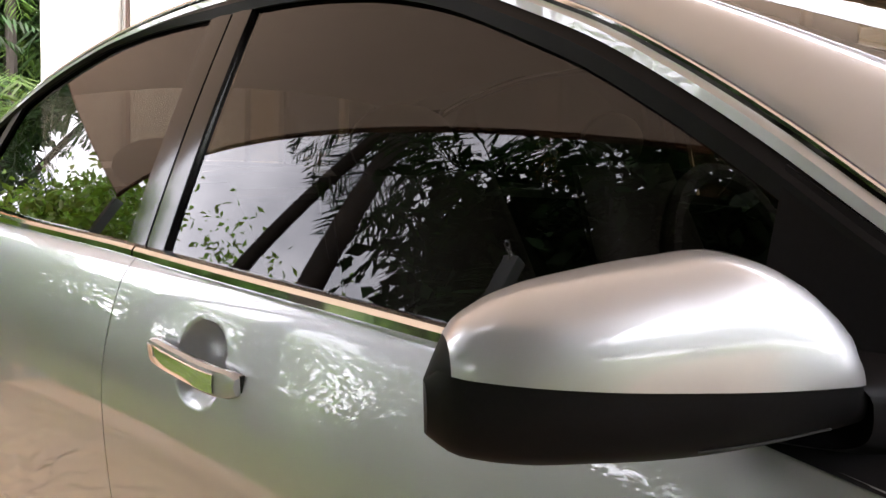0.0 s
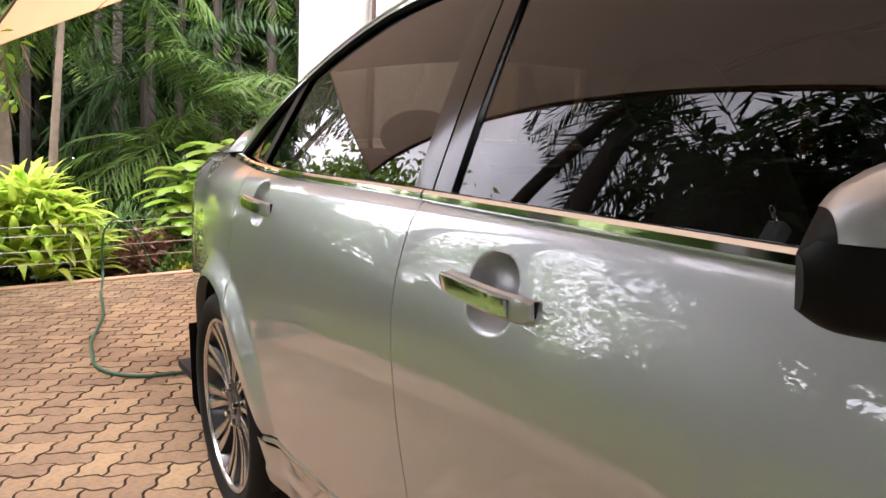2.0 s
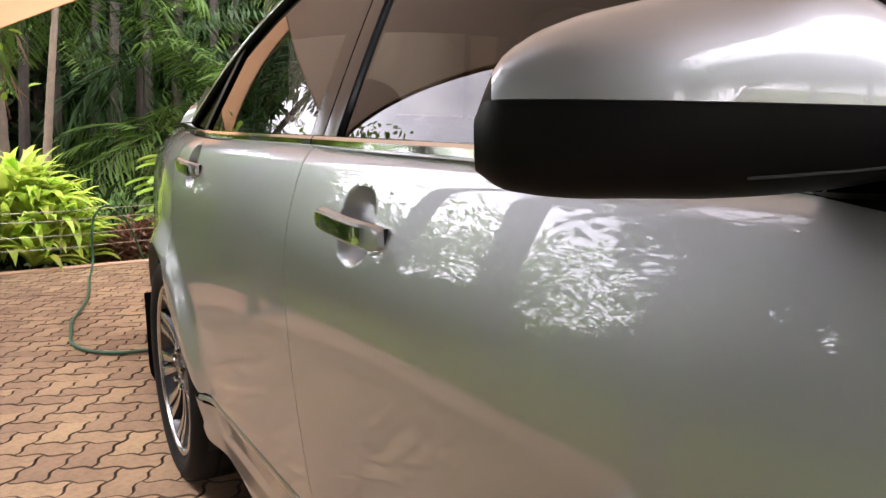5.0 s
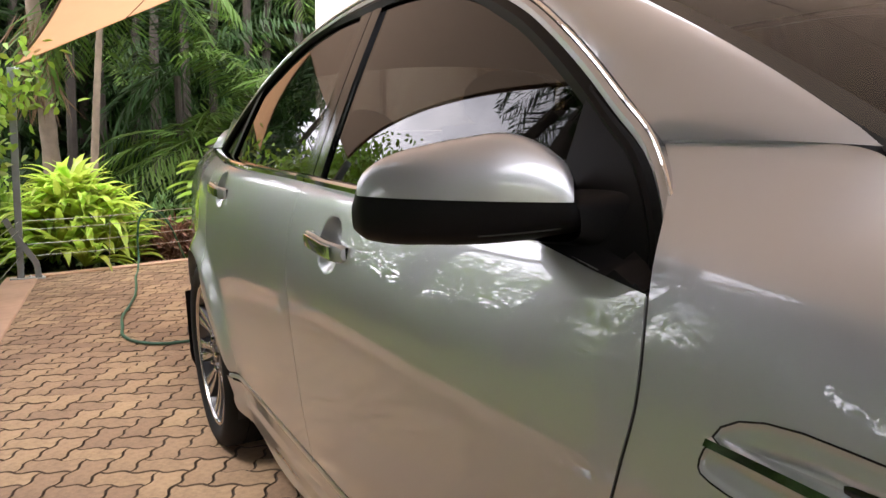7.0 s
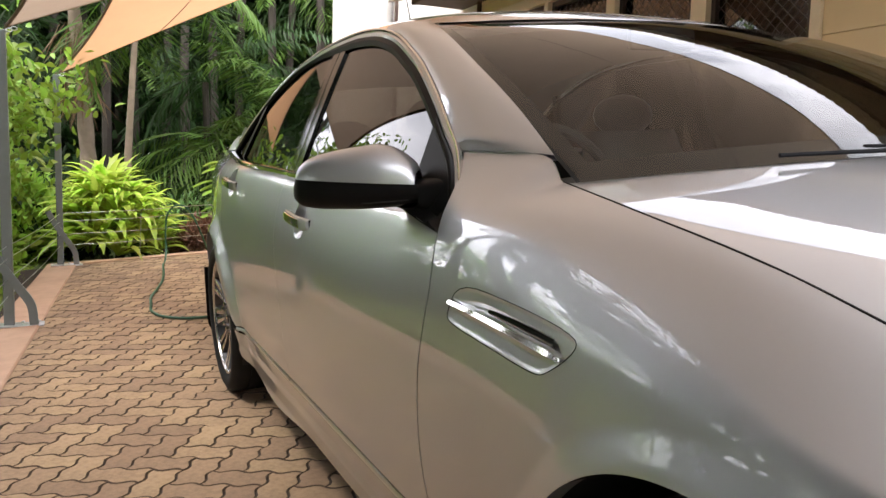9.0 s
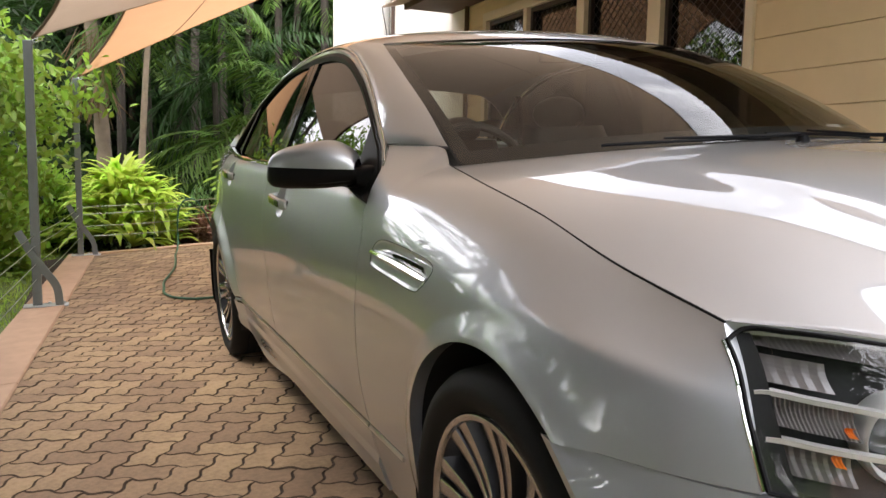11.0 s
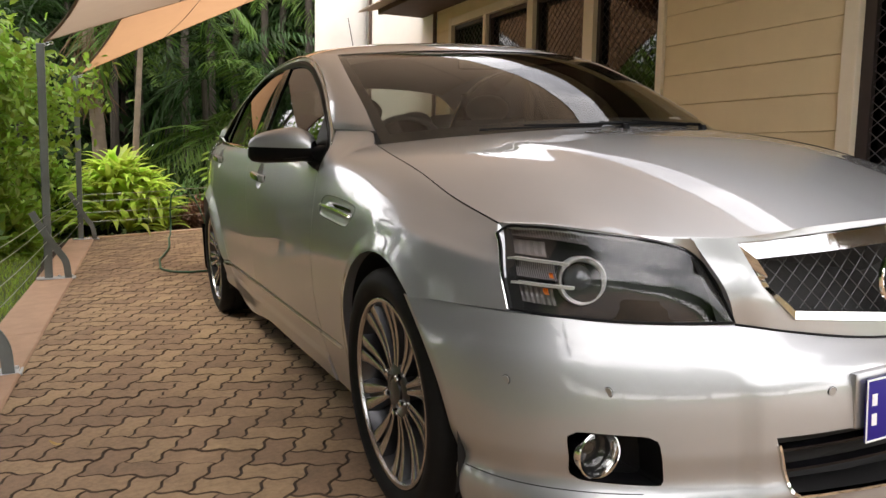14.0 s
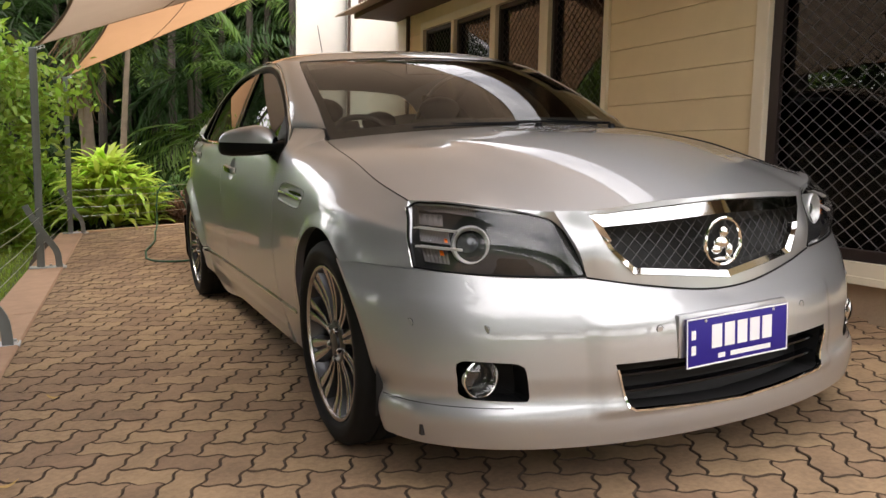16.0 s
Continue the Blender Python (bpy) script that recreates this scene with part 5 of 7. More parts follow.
# ---- door handles ----
for hy, hz in HANDLES:
    ys = np.linspace(hy - 0.109, hy + 0.109, 34)
    zs = hz + 0.09 * (ys - hy)
    bow = np.clip(1 - ((ys - hy) / 0.108) ** 4, 0, 1)
    base = -half_width(ys, zs)
    v, f, v2, f2 = [], [], [], []
    hh = 0.0185 * np.where(ys > hy, np.clip(1 - np.abs((ys - hy) / 0.114) ** 5, 0.2, 1), np.clip(1 - np.abs((ys - hy) / 0.116) ** 14, 0.3, 1))
    for i in range(34):
        o = base[i] - 0.005 - 0.017 * bow[i]
        ring_ = [(o + 0.012, -0.8), (o + 0.002, -1.0), (o - 0.004, -0.85), (o - 0.007, 0.0), (o - 0.004, 0.85), (o + 0.002, 1.0), (o + 0.012, 0.8)]
        for a, b in ring_:
            v.append((a, ys[i], zs[i] + b * hh[i]))
        for a, b in ((o - 0.0050, -0.66), (o - 0.0078, -0.62), (o - 0.0086, 0.0), (o - 0.0078, 0.62), (o - 0.0050, 0.66)):
            v2.append((a, ys[i], zs[i] + b * hh[i]))
    for i in range(33):
        for a in range(7):
            f.append((i * 7 + a, i * 7 + (a + 1) % 7, (i + 1) * 7 + (a + 1) % 7, (i + 1) * 7 + a))
        if hy - 0.088 < ys[i] < hy + 0.098:
            for a in range(4):
                f2.append((i * 5 + a, i * 5 + a + 1, (i + 1) * 5 + a + 1, (i + 1) * 5 + a))
    f += [tuple(range(7)), tuple(33 * 7 + a for a in range(7))]
    for s in (1, -1):
        fx = (lambda g: g) if s == 1 else flip
        door = made[("front_door" if hy < 2 else "rear_door") + ("" if s == 1 else "_far")]
        part("handle", fx((v, f)), M_PAINT, door, "body-coloured door handle")
        part("handle_cover", fx((v2, f2)), M_CHROME, door, "chrome grip cover")
        for y in (hy - 0.099, hy + 0.097):
            z = hz + 0.09 * (y - hy)
            x = -float(half_width(y, z))
            part("handle_foot", fx(box(x - 0.006, x + 0.01, y - 0.006, y + 0.006, z - 0.010, z + 0.010, 0.004)), M_PAINT, door)
        y = hy - 0.111
        z = hz + 0.09 * (y - hy)
        x = -float(half_width(y, z))
        part("handle_gasket", fx(box(x - 0.002, x + 0.01, y - 0.001, y + 0.004, z - 0.014, z + 0.013, 0.001)), M_BLACK, door, "dark rubber gasket")

# ---- wing mirrors ----
AXI, AXO = Vector((-0.832, 0.872, 0)), Vector((-1.050, 1.030, 0))
ax = (AXO - AXI).normalized()
fwd = Vector((ax.y, -ax.x, 0))
if fwd.y > 0:
    fwd = -fwd
KM = [0.0, 0.03, 0.09, 0.18, 0.29, 0.46, 0.65, 0.79, 0.88, 0.95, 1.0]
TOPM = [1.000, 1.026, 1.046, 1.063, 1.073, 1.071, 1.064, 1.056, 1.046, 1.030, 1.000]
BOTM = [0.960, 0.957, 0.955, 0.951, 0.948, 0.946, 0.947, 0.948, 0.951, 0.956, 0.966]
DEPM = [0.052, 0.057, 0.061, 0.065, 0.068, 0.068, 0.064, 0.055, 0.045, 0.033, 0.014]


def seam_z(k):
    return 0.994 + 0.016 * k


def mirror_ring(k, n=40):
    """section of the mirror shell at k along its arm: from the rear top edge over the front to the rear bottom edge"""
    t, b, d = spline(KM, TOPM, k)[0, 0], spline(KM, BOTM, k)[0, 0], spline(KM, DEPM, k)[0, 0]
    o = AXI + (AXO - AXI) * k
    out = []
    for a in np.linspace(90, -90, n):
        c, sn = math.cos(radians(a)), math.sin(radians(a))
        e = 0.62
        px = math.copysign(abs(c) ** e, c) * d
        pz = math.copysign(abs(sn) ** 0.85, sn)
        z = (t + b) / 2 + pz * (t - b) / 2
        p = o + fwd * (px - 0.012)
        out.append((p.x, p.y, z))
    return out


ks = np.linspace(0, 1, 44)
shell = np.array([mirror_ring(k) for k in ks])
for s in (1, -1):
    fx = (lambda g: g) if s == 1 else flip
    # split along the seam
    cap_rows, low_rows = [], []
    for kq, r in zip(ks, shell):
        zz_ = r[:, 2]
        SEAM = seam_z(kq)
        j = int(np.argmin(np.abs(zz_ - SEAM)))
        top_ = r[: j + 1]
        low_ = r[j:]
        cap_rows.append(curve(np.r_[top_[:-1], [[*(r[j, :2]), SEAM if 1 < j < 38 else r[j, 2]]]] if len(top_) > 1 else np.repeat(r[:1], 2, 0) + np.array([[0, 0, 0], [0, 0, 1e-4]]), 22, False))
        low_rows.append(curve(np.r_[[[*(r[j, :2]), SEAM if 1 < j < 38 else r[j, 2]]], low_[1:]] if len(low_) > 1 else np.repeat(r[-1:], 2, 0) + np.array([[0, 0, 0], [0, 0, -1e-4]]), 22, False))
    cap = np.array(cap_rows)
    mirror = part("door_mirror", fx(grid_geo(np.array(low_rows), rev=False)), M_BLACK, car, "black door mirror with a silver cap")
    fw = np.array([fwd.x, fwd.y, 0.25]) * 0.0018
    part("mirror_cap", fx(skin(cap[1:-2] + fw, (-fwd.x, -fwd.y, -0.2), 0.004)), M_PAINT, mirror, "silver painted mirror cap")
    part("mirror_rim", fx(grid_geo(cap[-3:])), M_BLACK, mirror)
    # rear bezel and glass
    edge = np.concatenate([shell[:, 0], shell[::-1, -1]])
    back_ = np.array([-fwd.x, -fwd.y, 0])
    v = [tuple(p) for p in edge] + [tuple(p + back_ * 0.016 + (edge.mean(0) - p) * 0.05) for p in edge] + [tuple(p + back_ * 0.006 + (edge.mean(0) - p) * 0.10) for p in edge]
    n_ = len(edge)
    f = [(a * n_ + i, a * n_ + (i + 1) % n_, (a + 1) * n_ + (i + 1) % n_, (a + 1) * n_ + i) for a in (0, 1) for i in range(n_)]
    part("mirror_bezel", fx((v, f)), M_BLACK, mirror)
    gl = [tuple(p + back_ * 0.008 + (edge.mean(0) - p) * 0.10) for p in edge]
    part("mirror_glass", fx((gl, [tuple(range(n_))])), M_MIRROR, mirror)
    # thick arm from the door's corner into the shell's lower half
    ft = []
    for k in np.linspace(0, 1, 16):
        e = k * k * (3 - 2 * k)
        c = Vector((-0.795, 0.842, 0.963)) * (1 - k) + Vector((-0.872, 0.890, 0.9725)) * k
        ry, rz = 0.085 - 0.030 * e, 0.044 - 0.0195 * e
        ft.append([(c.x - 0.25 * ry * math.copysign(abs(math.cos(t)) ** 0.55, math.cos(t)) * e, c.y + ry * math.copysign(abs(math.cos(t)) ** 0.55, math.cos(t)), c.z + rz * math.copysign(abs(math.sin(t)) ** 0.6, math.sin(t))) for t in np.linspace(0, 2 * math.pi, 33)])
    part("mirror_foot", fx(grid_geo(np.array(ft))), M_BLACK, mirror, "thick black mirror arm")
    part("mirror_end", fx((np.array(shell[0]).tolist(), [tuple(range(len(shell[0])))])), M_BLACK, mirror)
    part("mirror_end", fx((np.array(shell[-1]).tolist(), [tuple(range(len(shell[-1])))])), M_BLACK, mirror)
    # split line under the shell
    sl = [mirror_ring(k)[30] for k in np.linspace(0.08, 0.42, 14)]
    part("mirror_groove", fx(tube([(a + fwd.x * 0.0004, b + fwd.y * 0.0004, c) for a, b, c in sl], 0.0012, 5)), M_MATTE, mirror)
    # black sail panel in the window corner
    o2 = [(0.712, 0.916), (0.742, 0.985), (0.796, 1.042), (0.86, 1.084), (0.925, 1.126), (0.925, 1.06), (0.925, 0.944), (0.80, 0.926)]
    c0, c1 = curve(o2[:5], 20), curve([o2[0], o2[7], o2[6], o2[5], o2[4]], 20, False)
    uu_ = np.linspace(0, 1, 6)[:, None, None]
    q = c0[None] * (1 - uu_) + c1[None] * uu_
    part("mirror_sail", fx(skin(np.stack([-np.maximum(glass_x(q[..., 0], q[..., 1]) + 0.005, (half_width(q[..., 0], q[..., 1]) + 0.002) * (q[..., 1] < belt(q[..., 0].ravel()).reshape(q.shape[:2]) + 0.004)), q[..., 0], q[..., 1]], -1), (1, 0, 0), 0.015)), M_BLACK, made["front_door" + ("" if s == 1 else "_far")], "black mirror triangle")


# ---- wheels ----
def wheel():
    """a wheel at the origin, its face towards -x"""
    w = []
    tyre = lathe([(0.100, 0.255), (0.118, 0.275), (0.122, 0.300), (0.112, 0.325), (0.095, 0.336), (0.05, 0.338), (0.049, 0.332), (0.044, 0.332), (0.043, 0.338), (0.003, 0.338), (0.002, 0.332), (-0.003, 0.332), (-0.004, 0.338), (-0.043, 0.338), (-0.044, 0.332), (-0.049, 0.332), (-0.05, 0.338), (-0.095, 0.336), (-0.112, 0.325), (-0.119, 0.310), (-0.121, 0.307), (-0.122, 0.296), (-0.120, 0.285), (-0.116, 0.272), (-0.104, 0.262), (-0.100, 0.255)], 96, "x")
    w.append(("tyre", tyre, M_RUBBER, "black low-profile tyre", 60))
    rim = lathe([(0.10, 0.256), (0.10, 0.245), (0.02, 0.225), (-0.06, 0.232), (-0.085, 0.240), (-0.094, 0.243), (-0.103, 0.246), (-0.108, 0.252), (-0.108, 0.2575), (-0.100, 0.261)], 96, "x")
    w.append(("rim", rim, M_RIMDARK, "dark alloy rim barrel", 40))
    lip = lathe([(-0.1015, 0.2435), (-0.1085, 0.2465), (-0.1105, 0.252), (-0.1095, 0.257), (-0.104, 0.260)], 96, "x")
    w.append(("rim_lip", lip, M_RIM, "machined rim lip", 40))
    faces, cores = [], []
    for k in range(10):
        a0 = 2 * math.pi * k / 10
        for off in (-1, 1):
            fa, co = [], []
            for t in np.linspace(0, 1, 14):
                r = 0.060 + (0.247 - 0.060) * t
                ang = a0 + off * (0.098 * (1 - t) * 0.75 + (0.040 + 0.066 * t ** 1.6))
                wd = 0.0060 + 0.0125 * t ** 1.5
                x = -0.082 - 0.020 * t ** 0.7 + 0.012 * math.sin(math.pi * t)
                rd, tn = (math.cos(ang), math.sin(ang)), (-math.sin(ang), math.cos(ang))
                fa.append([(x, r * rd[0] + tn[0] * q, r * rd[1] + tn[1] * q) for q in (-wd, -wd * 0.7, wd * 0.7, wd)])
                co.append([(x + dx, r * rd[0] + tn[0] * q, r * rd[1] + tn[1] * q) for dx, q in ((0.0005, -wd), (0.030, -wd * 1.5), (0.030, wd * 1.5), (0.0005, wd))])
            for row in fa:
                row[0] = (row[0][0] + 0.002, *row[0][1:])
                row[3] = (row[3][0] + 0.002, *row[3][1:])
            faces.append(grid_geo(np.array(fa)))
            cores.append(grid_geo(np.array(co)))
        # dark web between the two blades of a spoke
        wb = []
        for t in np.linspace(0.15, 1, 10):
            r = 0.060 + (0.244 - 0.060) * t
            h = 0.098 * (1 - t) * 0.75 + (0.040 + 0.070 * t ** 1.6)
            wb.append([(-0.068 - 0.018 * t ** 0.7, r * math.cos(a0 + h * q), r * math.sin(a0 + h * q)) for q in (-1, -0.5, 0, 0.5, 1)])
        cores.append(grid_geo(np.array(wb)))
        w.append(("spoke", join(*faces), M_RIM, "machined twin-blade spoke", 40))
        w.append(("spoke_back", join(*cores), M_RIMDARK, "dark painted spoke back", 40))
        faces, cores = [], []
    hub = lathe([(-0.05, 0.080), (-0.078, 0.078), (-0.085, 0.066), (-0.086, 0.045), (-0.080, 0.040), (-0.080, 0.036)], 40, "x")
    w.append(("hub", hub, M_RIMDARK, "", 40))
    cap = lathe([(-0.080, 0.036), (-0.090, 0.034), (-0.093, 0.026), (-0.094, 0.0)], 32, "x")
    w.append(("hub_cap", cap, M_RIMDARK, "plain round hub cap", 40))
    for k in range(5):
        a = 2 * math.pi * (k + 0.5) / 5
        cy, cz = 0.057 * math.cos(a), 0.057 * math.sin(a)
        v, f = lathe([(-0.070, 0.0125), (-0.0835, 0.0125), (-0.082, 0.0105), (-0.098, 0.0098), (-0.101, 0.007), (-0.101, 0.0)], 6, "x")
        w.append(("wheel_nut", ([(p, q + cy, r + cz) for p, q, r in v], f), M_CHROME, "", 20))
    w.append(("brake_disc", lathe([(-0.028, 0.07), (-0.030, 0.165), (-0.010, 0.165), (-0.010, 0.07)], 48, "x"), M_DISC, "", 40))
    v, f = lathe([(-0.052, 0.10), (-0.052, 0.175), (0.02, 0.175), (0.02, 0.10), (-0.052, 0.10)], 14, "x", radians(-35), radians(35))
    w.append(("brake_caliper", (v, f), M_RIMDARK, "", 40))
    w.append(("backing", lathe([(0.03, 0.0), (0.03, 0.235)], 40, "x"), M_MATTE, "", 40))
    return w


spec = [(nm, mesh_of(g, nm, True, an), mt, lb) for nm, g, mt, lb, an in wheel()]
for y, x, turn in ((0.0, -0.812, 0.3), (WB, -0.808, 1.1), (0.0, 0.812, 0.7), (WB, 0.808, 0.1)):
    rot = Matrix.Rotation(turn, 4, "X") if x < 0 else Matrix.Rotation(math.pi, 4, "Z") @ Matrix.Rotation(turn, 4, "X")
    wh = None
    for nm, me, mt, lb in spec:
        if wh is None:
            wh = part("wheel", me, mt, car, "alloy wheel with ten twin-blade spokes and a black tyre", m=Matrix.Translation((x, y, HUB_Z + 0.001)) @ rot)
        else:
            part(nm, me, mt, wh, lb)
# mud flaps behind the wheels
for s in (-1, 1):
    g = grid_geo(np.array([[(s * (0.70 + (0.232 - 0.05 * max(0.0, (0.26 - z) / 0.10) ** 2) * u), WB + 0.362 + 0.03 * (0.45 - z) * 2, z) for u in np.linspace(0, 1, 5)] for z in np.linspace(0.17, 0.52, 12)]))
    part("mud_flap", join(g, ([(a, b + 0.008, c) for a, b, c in g[0]], g[1])), M_BLACK, car, "black rubber mud flap")

# ---- wipers, aerial, plates on the screen ----
def on_screen(u, v):
    return Vector(scr[int(round(v * 39)), int(round(u * 40))]) + Vector((0, -0.010, 0.002))


for u0, u1 in ((0.56, 0.30), (0.86, 0.60)):
    a, b = on_screen(u0, 0.0), on_screen(u1, 0.03)
    wip = part("wiper", tube([a + Vector((0, -0.035, -0.012)), a + Vector((0, -0.02, 0.008)), a.lerp(b, 0.3) + Vector((0, -0.03, 0.004)), b + Vector((0, -0.01, 0.004))], [0.008, 0.006, 0.005, 0.003], 8), M_BLACK, car, "black windscreen wiper")
    part("wiper_blade", tube([on_screen(u0 - 0.06 + (u1 - u0) * t * 1.2, 0.0) + Vector((0, 0.012 * t, 0.012 * t)) for t in np.linspace(0, 1, 12)], 0.004, 6), M_BLACK, wip)
    part("wiper_cap", ([tuple(Vector(p) + a + Vector((0, -0.035, -0.016))) for p in lathe([(0.022, 0.0), (0.02, 0.012), (0.0, 0.02)], 16, "z")[0]], lathe([(0, 1)] * 3, 16, "z")[1]), M_BLACK, wip)
part("scuttle", grid_geo(np.array([base_c + np.array([0, -0.045, -0.030]), base_c + np.array([0, -0.01, -0.012]), base_c + np.array([0, 0.02, -0.004])])), M_MATTE, car, "black scuttle under the wipers")
part("aerial", tube([(0.0, 2.78, 1.415), (0.0, 2.80, 1.44), (0.002, 2.93, 1.785)], [0.012, 0.0035, 0.0022], 8), M_BLACK, car, "thin black roof aerial")
part("screen_label", box(0.535, 0.585, 0.0, 0.001, 0.0, 0.03), M_WHITE, car, m=Matrix.Translation((0.02, 0.575, 1.045)) @ Matrix.Rotation(radians(-60), 4, "X"))

# ---- cabin ----
dash = []
for k in np.linspace(0, 1, 10):
    y = 0.50 + 0.52 * k
    z = 0.99 + 0.02 * math.sin(math.pi * k) - 0.16 * max(0, k - 0.7) ** 1.2 * 2
    dash.append([(x, y - 0.15 * (1 - (x / 0.66) ** 2) * (1 - k), z - 0.03 * abs(x / 0.66) ** 3) for x in np.linspace(-0.66, 0.66, 21)])
part("dashboard", grid_geo(np.array(dash)), M_TRIM, car, "dark grey dashboard")
st = tube([(-0.36 + 0.185 * math.cos(t), 1.12 + 0.06 * math.sin(t), 0.93 + 0.175 * math.sin(t)) for t in np.linspace(0, 2 * math.pi, 33)], 0.014, 8)
part("steering_wheel", st, M_TRIM, car)
for x, y in ((-0.36, 1.55), (0.36, 1.55), (-0.36, 2.55), (0.36, 2.55)):
    rows = []
    for k in np.linspace(0, 1, 14):
        wd = 0.26 - 0.06 * k ** 2
        rows.append([(x + wd * math.cos(t), y + 0.20 * k + 0.07 * math.sin(t), 0.58 + (0.48 if y > 2 else 0.52) * k) for t in np.linspace(0, 2 * math.pi, 17)])
    seat = part("seat", join(grid_geo(np.array(rows)), box(x - 0.26, x + 0.26, y - 0.48, y + 0.08, 0.40, 0.58, 0.05)), M_SEAT, car, "dark leather car seat")
    hr = [[(x + 0.13 * math.cos(t) * math.sin(p), y + 0.23 + 0.05 * math.sin(t) * math.sin(p), 1.225 - (0.11 if y > 2 else 0.07) + 0.075 * math.cos(p)) for t in np.linspace(0, 2 * math.pi, 17)] for p in np.linspace(0, math.pi, 9)]
    part("headrest", grid_geo(np.array(hr)), M_SEAT, seat)
part("rear_shelf", box(-0.62, 0.62, 2.95, 3.5, 0.98, 1.0), M_TRIM, car)
part("headlining", grid_geo(np.array([[(x, y, spline(ROOF_Y, roof_z, y)[0, 0] - 0.045 - 0.05 * (x / 0.6) ** 2) for x in np.linspace(-0.60, 0.60, 9)] for y in np.linspace(1.3, 2.85, 10)])), mat("lining_cloth", (0.30, 0.28, 0.25), 0.9, vary=0.05, scale=60), car)
part("inside_mirror", box(-0.11, 0.11, 1.14, 1.165, 1.30, 1.36, 0.012), M_TRIM, car)

# ---- drive and lawn ----
KX, KY, KA = -1.596, 7.33, 0.0675                    # the kerb's inner edge: x = KX + KA * (y - KY) in the drive's axes


def kerb_x(y):
    return KX + KA * (y - KY)


def lawn_z(x, y):
    z = -0.20 - 0.020 * max(0.0, -x - 2.3) - 0.01 * max(0.0, y - 9.0)
    return max(z, -0.75) + 0.03 * noise.noise(Vector((x * 0.35, y * 0.35, 0.0)))


gx = np.r_[-400, -120, -50, -30, -20, np.linspace(-14, 8, 45), 14, 30, 80, 400]
gy = np.r_[-400, -100, -40, -25, np.linspace(-16, 20, 73), 26, 40, 100, 400]
solid("ground", grid_geo(np.array([[(x, y, lawn_z(x, y)) for x in gx] for y in gy])), M_GRASS, "green lawn and garden soil round the drive", "ground", kind="structure")

drive = thing("drive", "red-brown interlocking zigzag pavers with dark joints", "paved drive", m=SLOPE, kind="structure")
part("joint_bed", box(-2.05, 1.88, -9.0, 8.16, -0.16, -0.012), M_JOINT, drive)

# kerb: flush painted concrete strip with a joint every few metres
kerb = thing("kerb", "flat painted terracotta concrete kerb along the drive", "kerb", m=SLOPE, kind="structure")
y = -9.0
while y < 8.3:
    y1 = min(y + 2.4, 8.32)
    a0, a1 = kerb_x(y), kerb_x(y1)
    v = []
    for yy_, ax_ in ((y + 0.004, a0), (y1 - 0.004, a1)):
        v += [(ax_ - 0.30, yy_, -0.22), (ax_ - 0.30, yy_, 0.0), (ax_ - 0.285, yy_, 0.012), (ax_ - 0.022, yy_, 0.012), (ax_ - 0.012, yy_, 0.004), (ax_ - 0.012, yy_, -0.22)]
    f = [(i, (i + 1) % 6, 6 + (i + 1) % 6, 6 + i) for i in range(6)] + [tuple(reversed(range(6))), tuple(range(6, 12))]
    part("kerb_stone", (v, f), M_KERB, kerb, smooth=False)
    y = y1
# far edge strip
v, f = box(-1.56, 1.9, 8.17, 8.32, -0.2, 0.012, 0.008)
part("kerb_stone", (v, f), M_KERB, kerb, smooth=False)


# ---- house ----
HX = 1.90
house = thing("house", "cream weatherboard house with dark security-screened windows", "house", kind="structure")


def wall_box(y0, y1, z0, z1, m=M_WALL, nm="wall"):
    return part(nm, box(HX, HX + 0.14, y0, y1, z0, z1), m, house, smooth=False)


def boards(y0, y1, z0, z1):
    z = z0
    while z < z1 - 0.02:
        zt = min(z + 0.196, z1)
        b = 0.004
        v = []
        for yy_ in (y0, y1):
            v += [(HX - 0.002, yy_, z), (HX - 0.008, yy_, z + 0.001), (HX - 0.010, yy_, z + 0.004), (HX - 0.007, yy_, zt - b), (HX - 0.002, yy_, zt - 0.002)]
        f = [(i, i + 1, 5 + i + 1, 5 + i) for i in range(4)] + [tuple(range(5)), tuple(reversed(range(5, 10)))]
        part("weatherboard", (v, f), M_WALL, house, smooth=False)
        z = zt


Z_DOOR, Z_HEAD = 0.41, 2.32
wall_box(-2.1, -1.62, 0.0, 3.0)
wall_box(-1.62, 0.926, 2.45, 3.0)
wall_box(0.926, 2.34, 0.33, 3.0)
wall_box(2.34, 5.65, 0.33, 1.0)
wall_box(2.34, 5.65, Z_HEAD, 3.0)
wall_box(5.65, 6.02, 0.33, 3.0)
wall_box(6.03, 8.4, 0.0, 3.2, M_WHITEWALL)
part("base_wall", box(HX + 0.02, HX + 0.16, -2.1, 6.02, -0.1, 0.33), M_BASEWALL, house, smooth=False)
boards(0.93, 2.335, 0.31, 2.9)
boards(5.655, 6.015, 0.31, 2.9)
boards(2.34, 5.65, 0.31, 0.97)
boards(2.34, 5.65, Z_HEAD + 0.05, 2.9)
boards(-2.1, -1.66, 0.31, 2.9)
part("wall", box(HX + 0.3, HX + 6.0, 8.0, 8.4, 0.0, 3.0), M_WHITEWALL, house, smooth=False)
# unseen room coloured near black, so its shade shows behind the glass
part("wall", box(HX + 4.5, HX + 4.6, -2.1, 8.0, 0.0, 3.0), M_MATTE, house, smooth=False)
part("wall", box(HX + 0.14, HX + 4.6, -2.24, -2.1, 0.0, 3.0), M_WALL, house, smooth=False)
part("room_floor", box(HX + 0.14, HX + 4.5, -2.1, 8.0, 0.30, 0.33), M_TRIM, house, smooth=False)
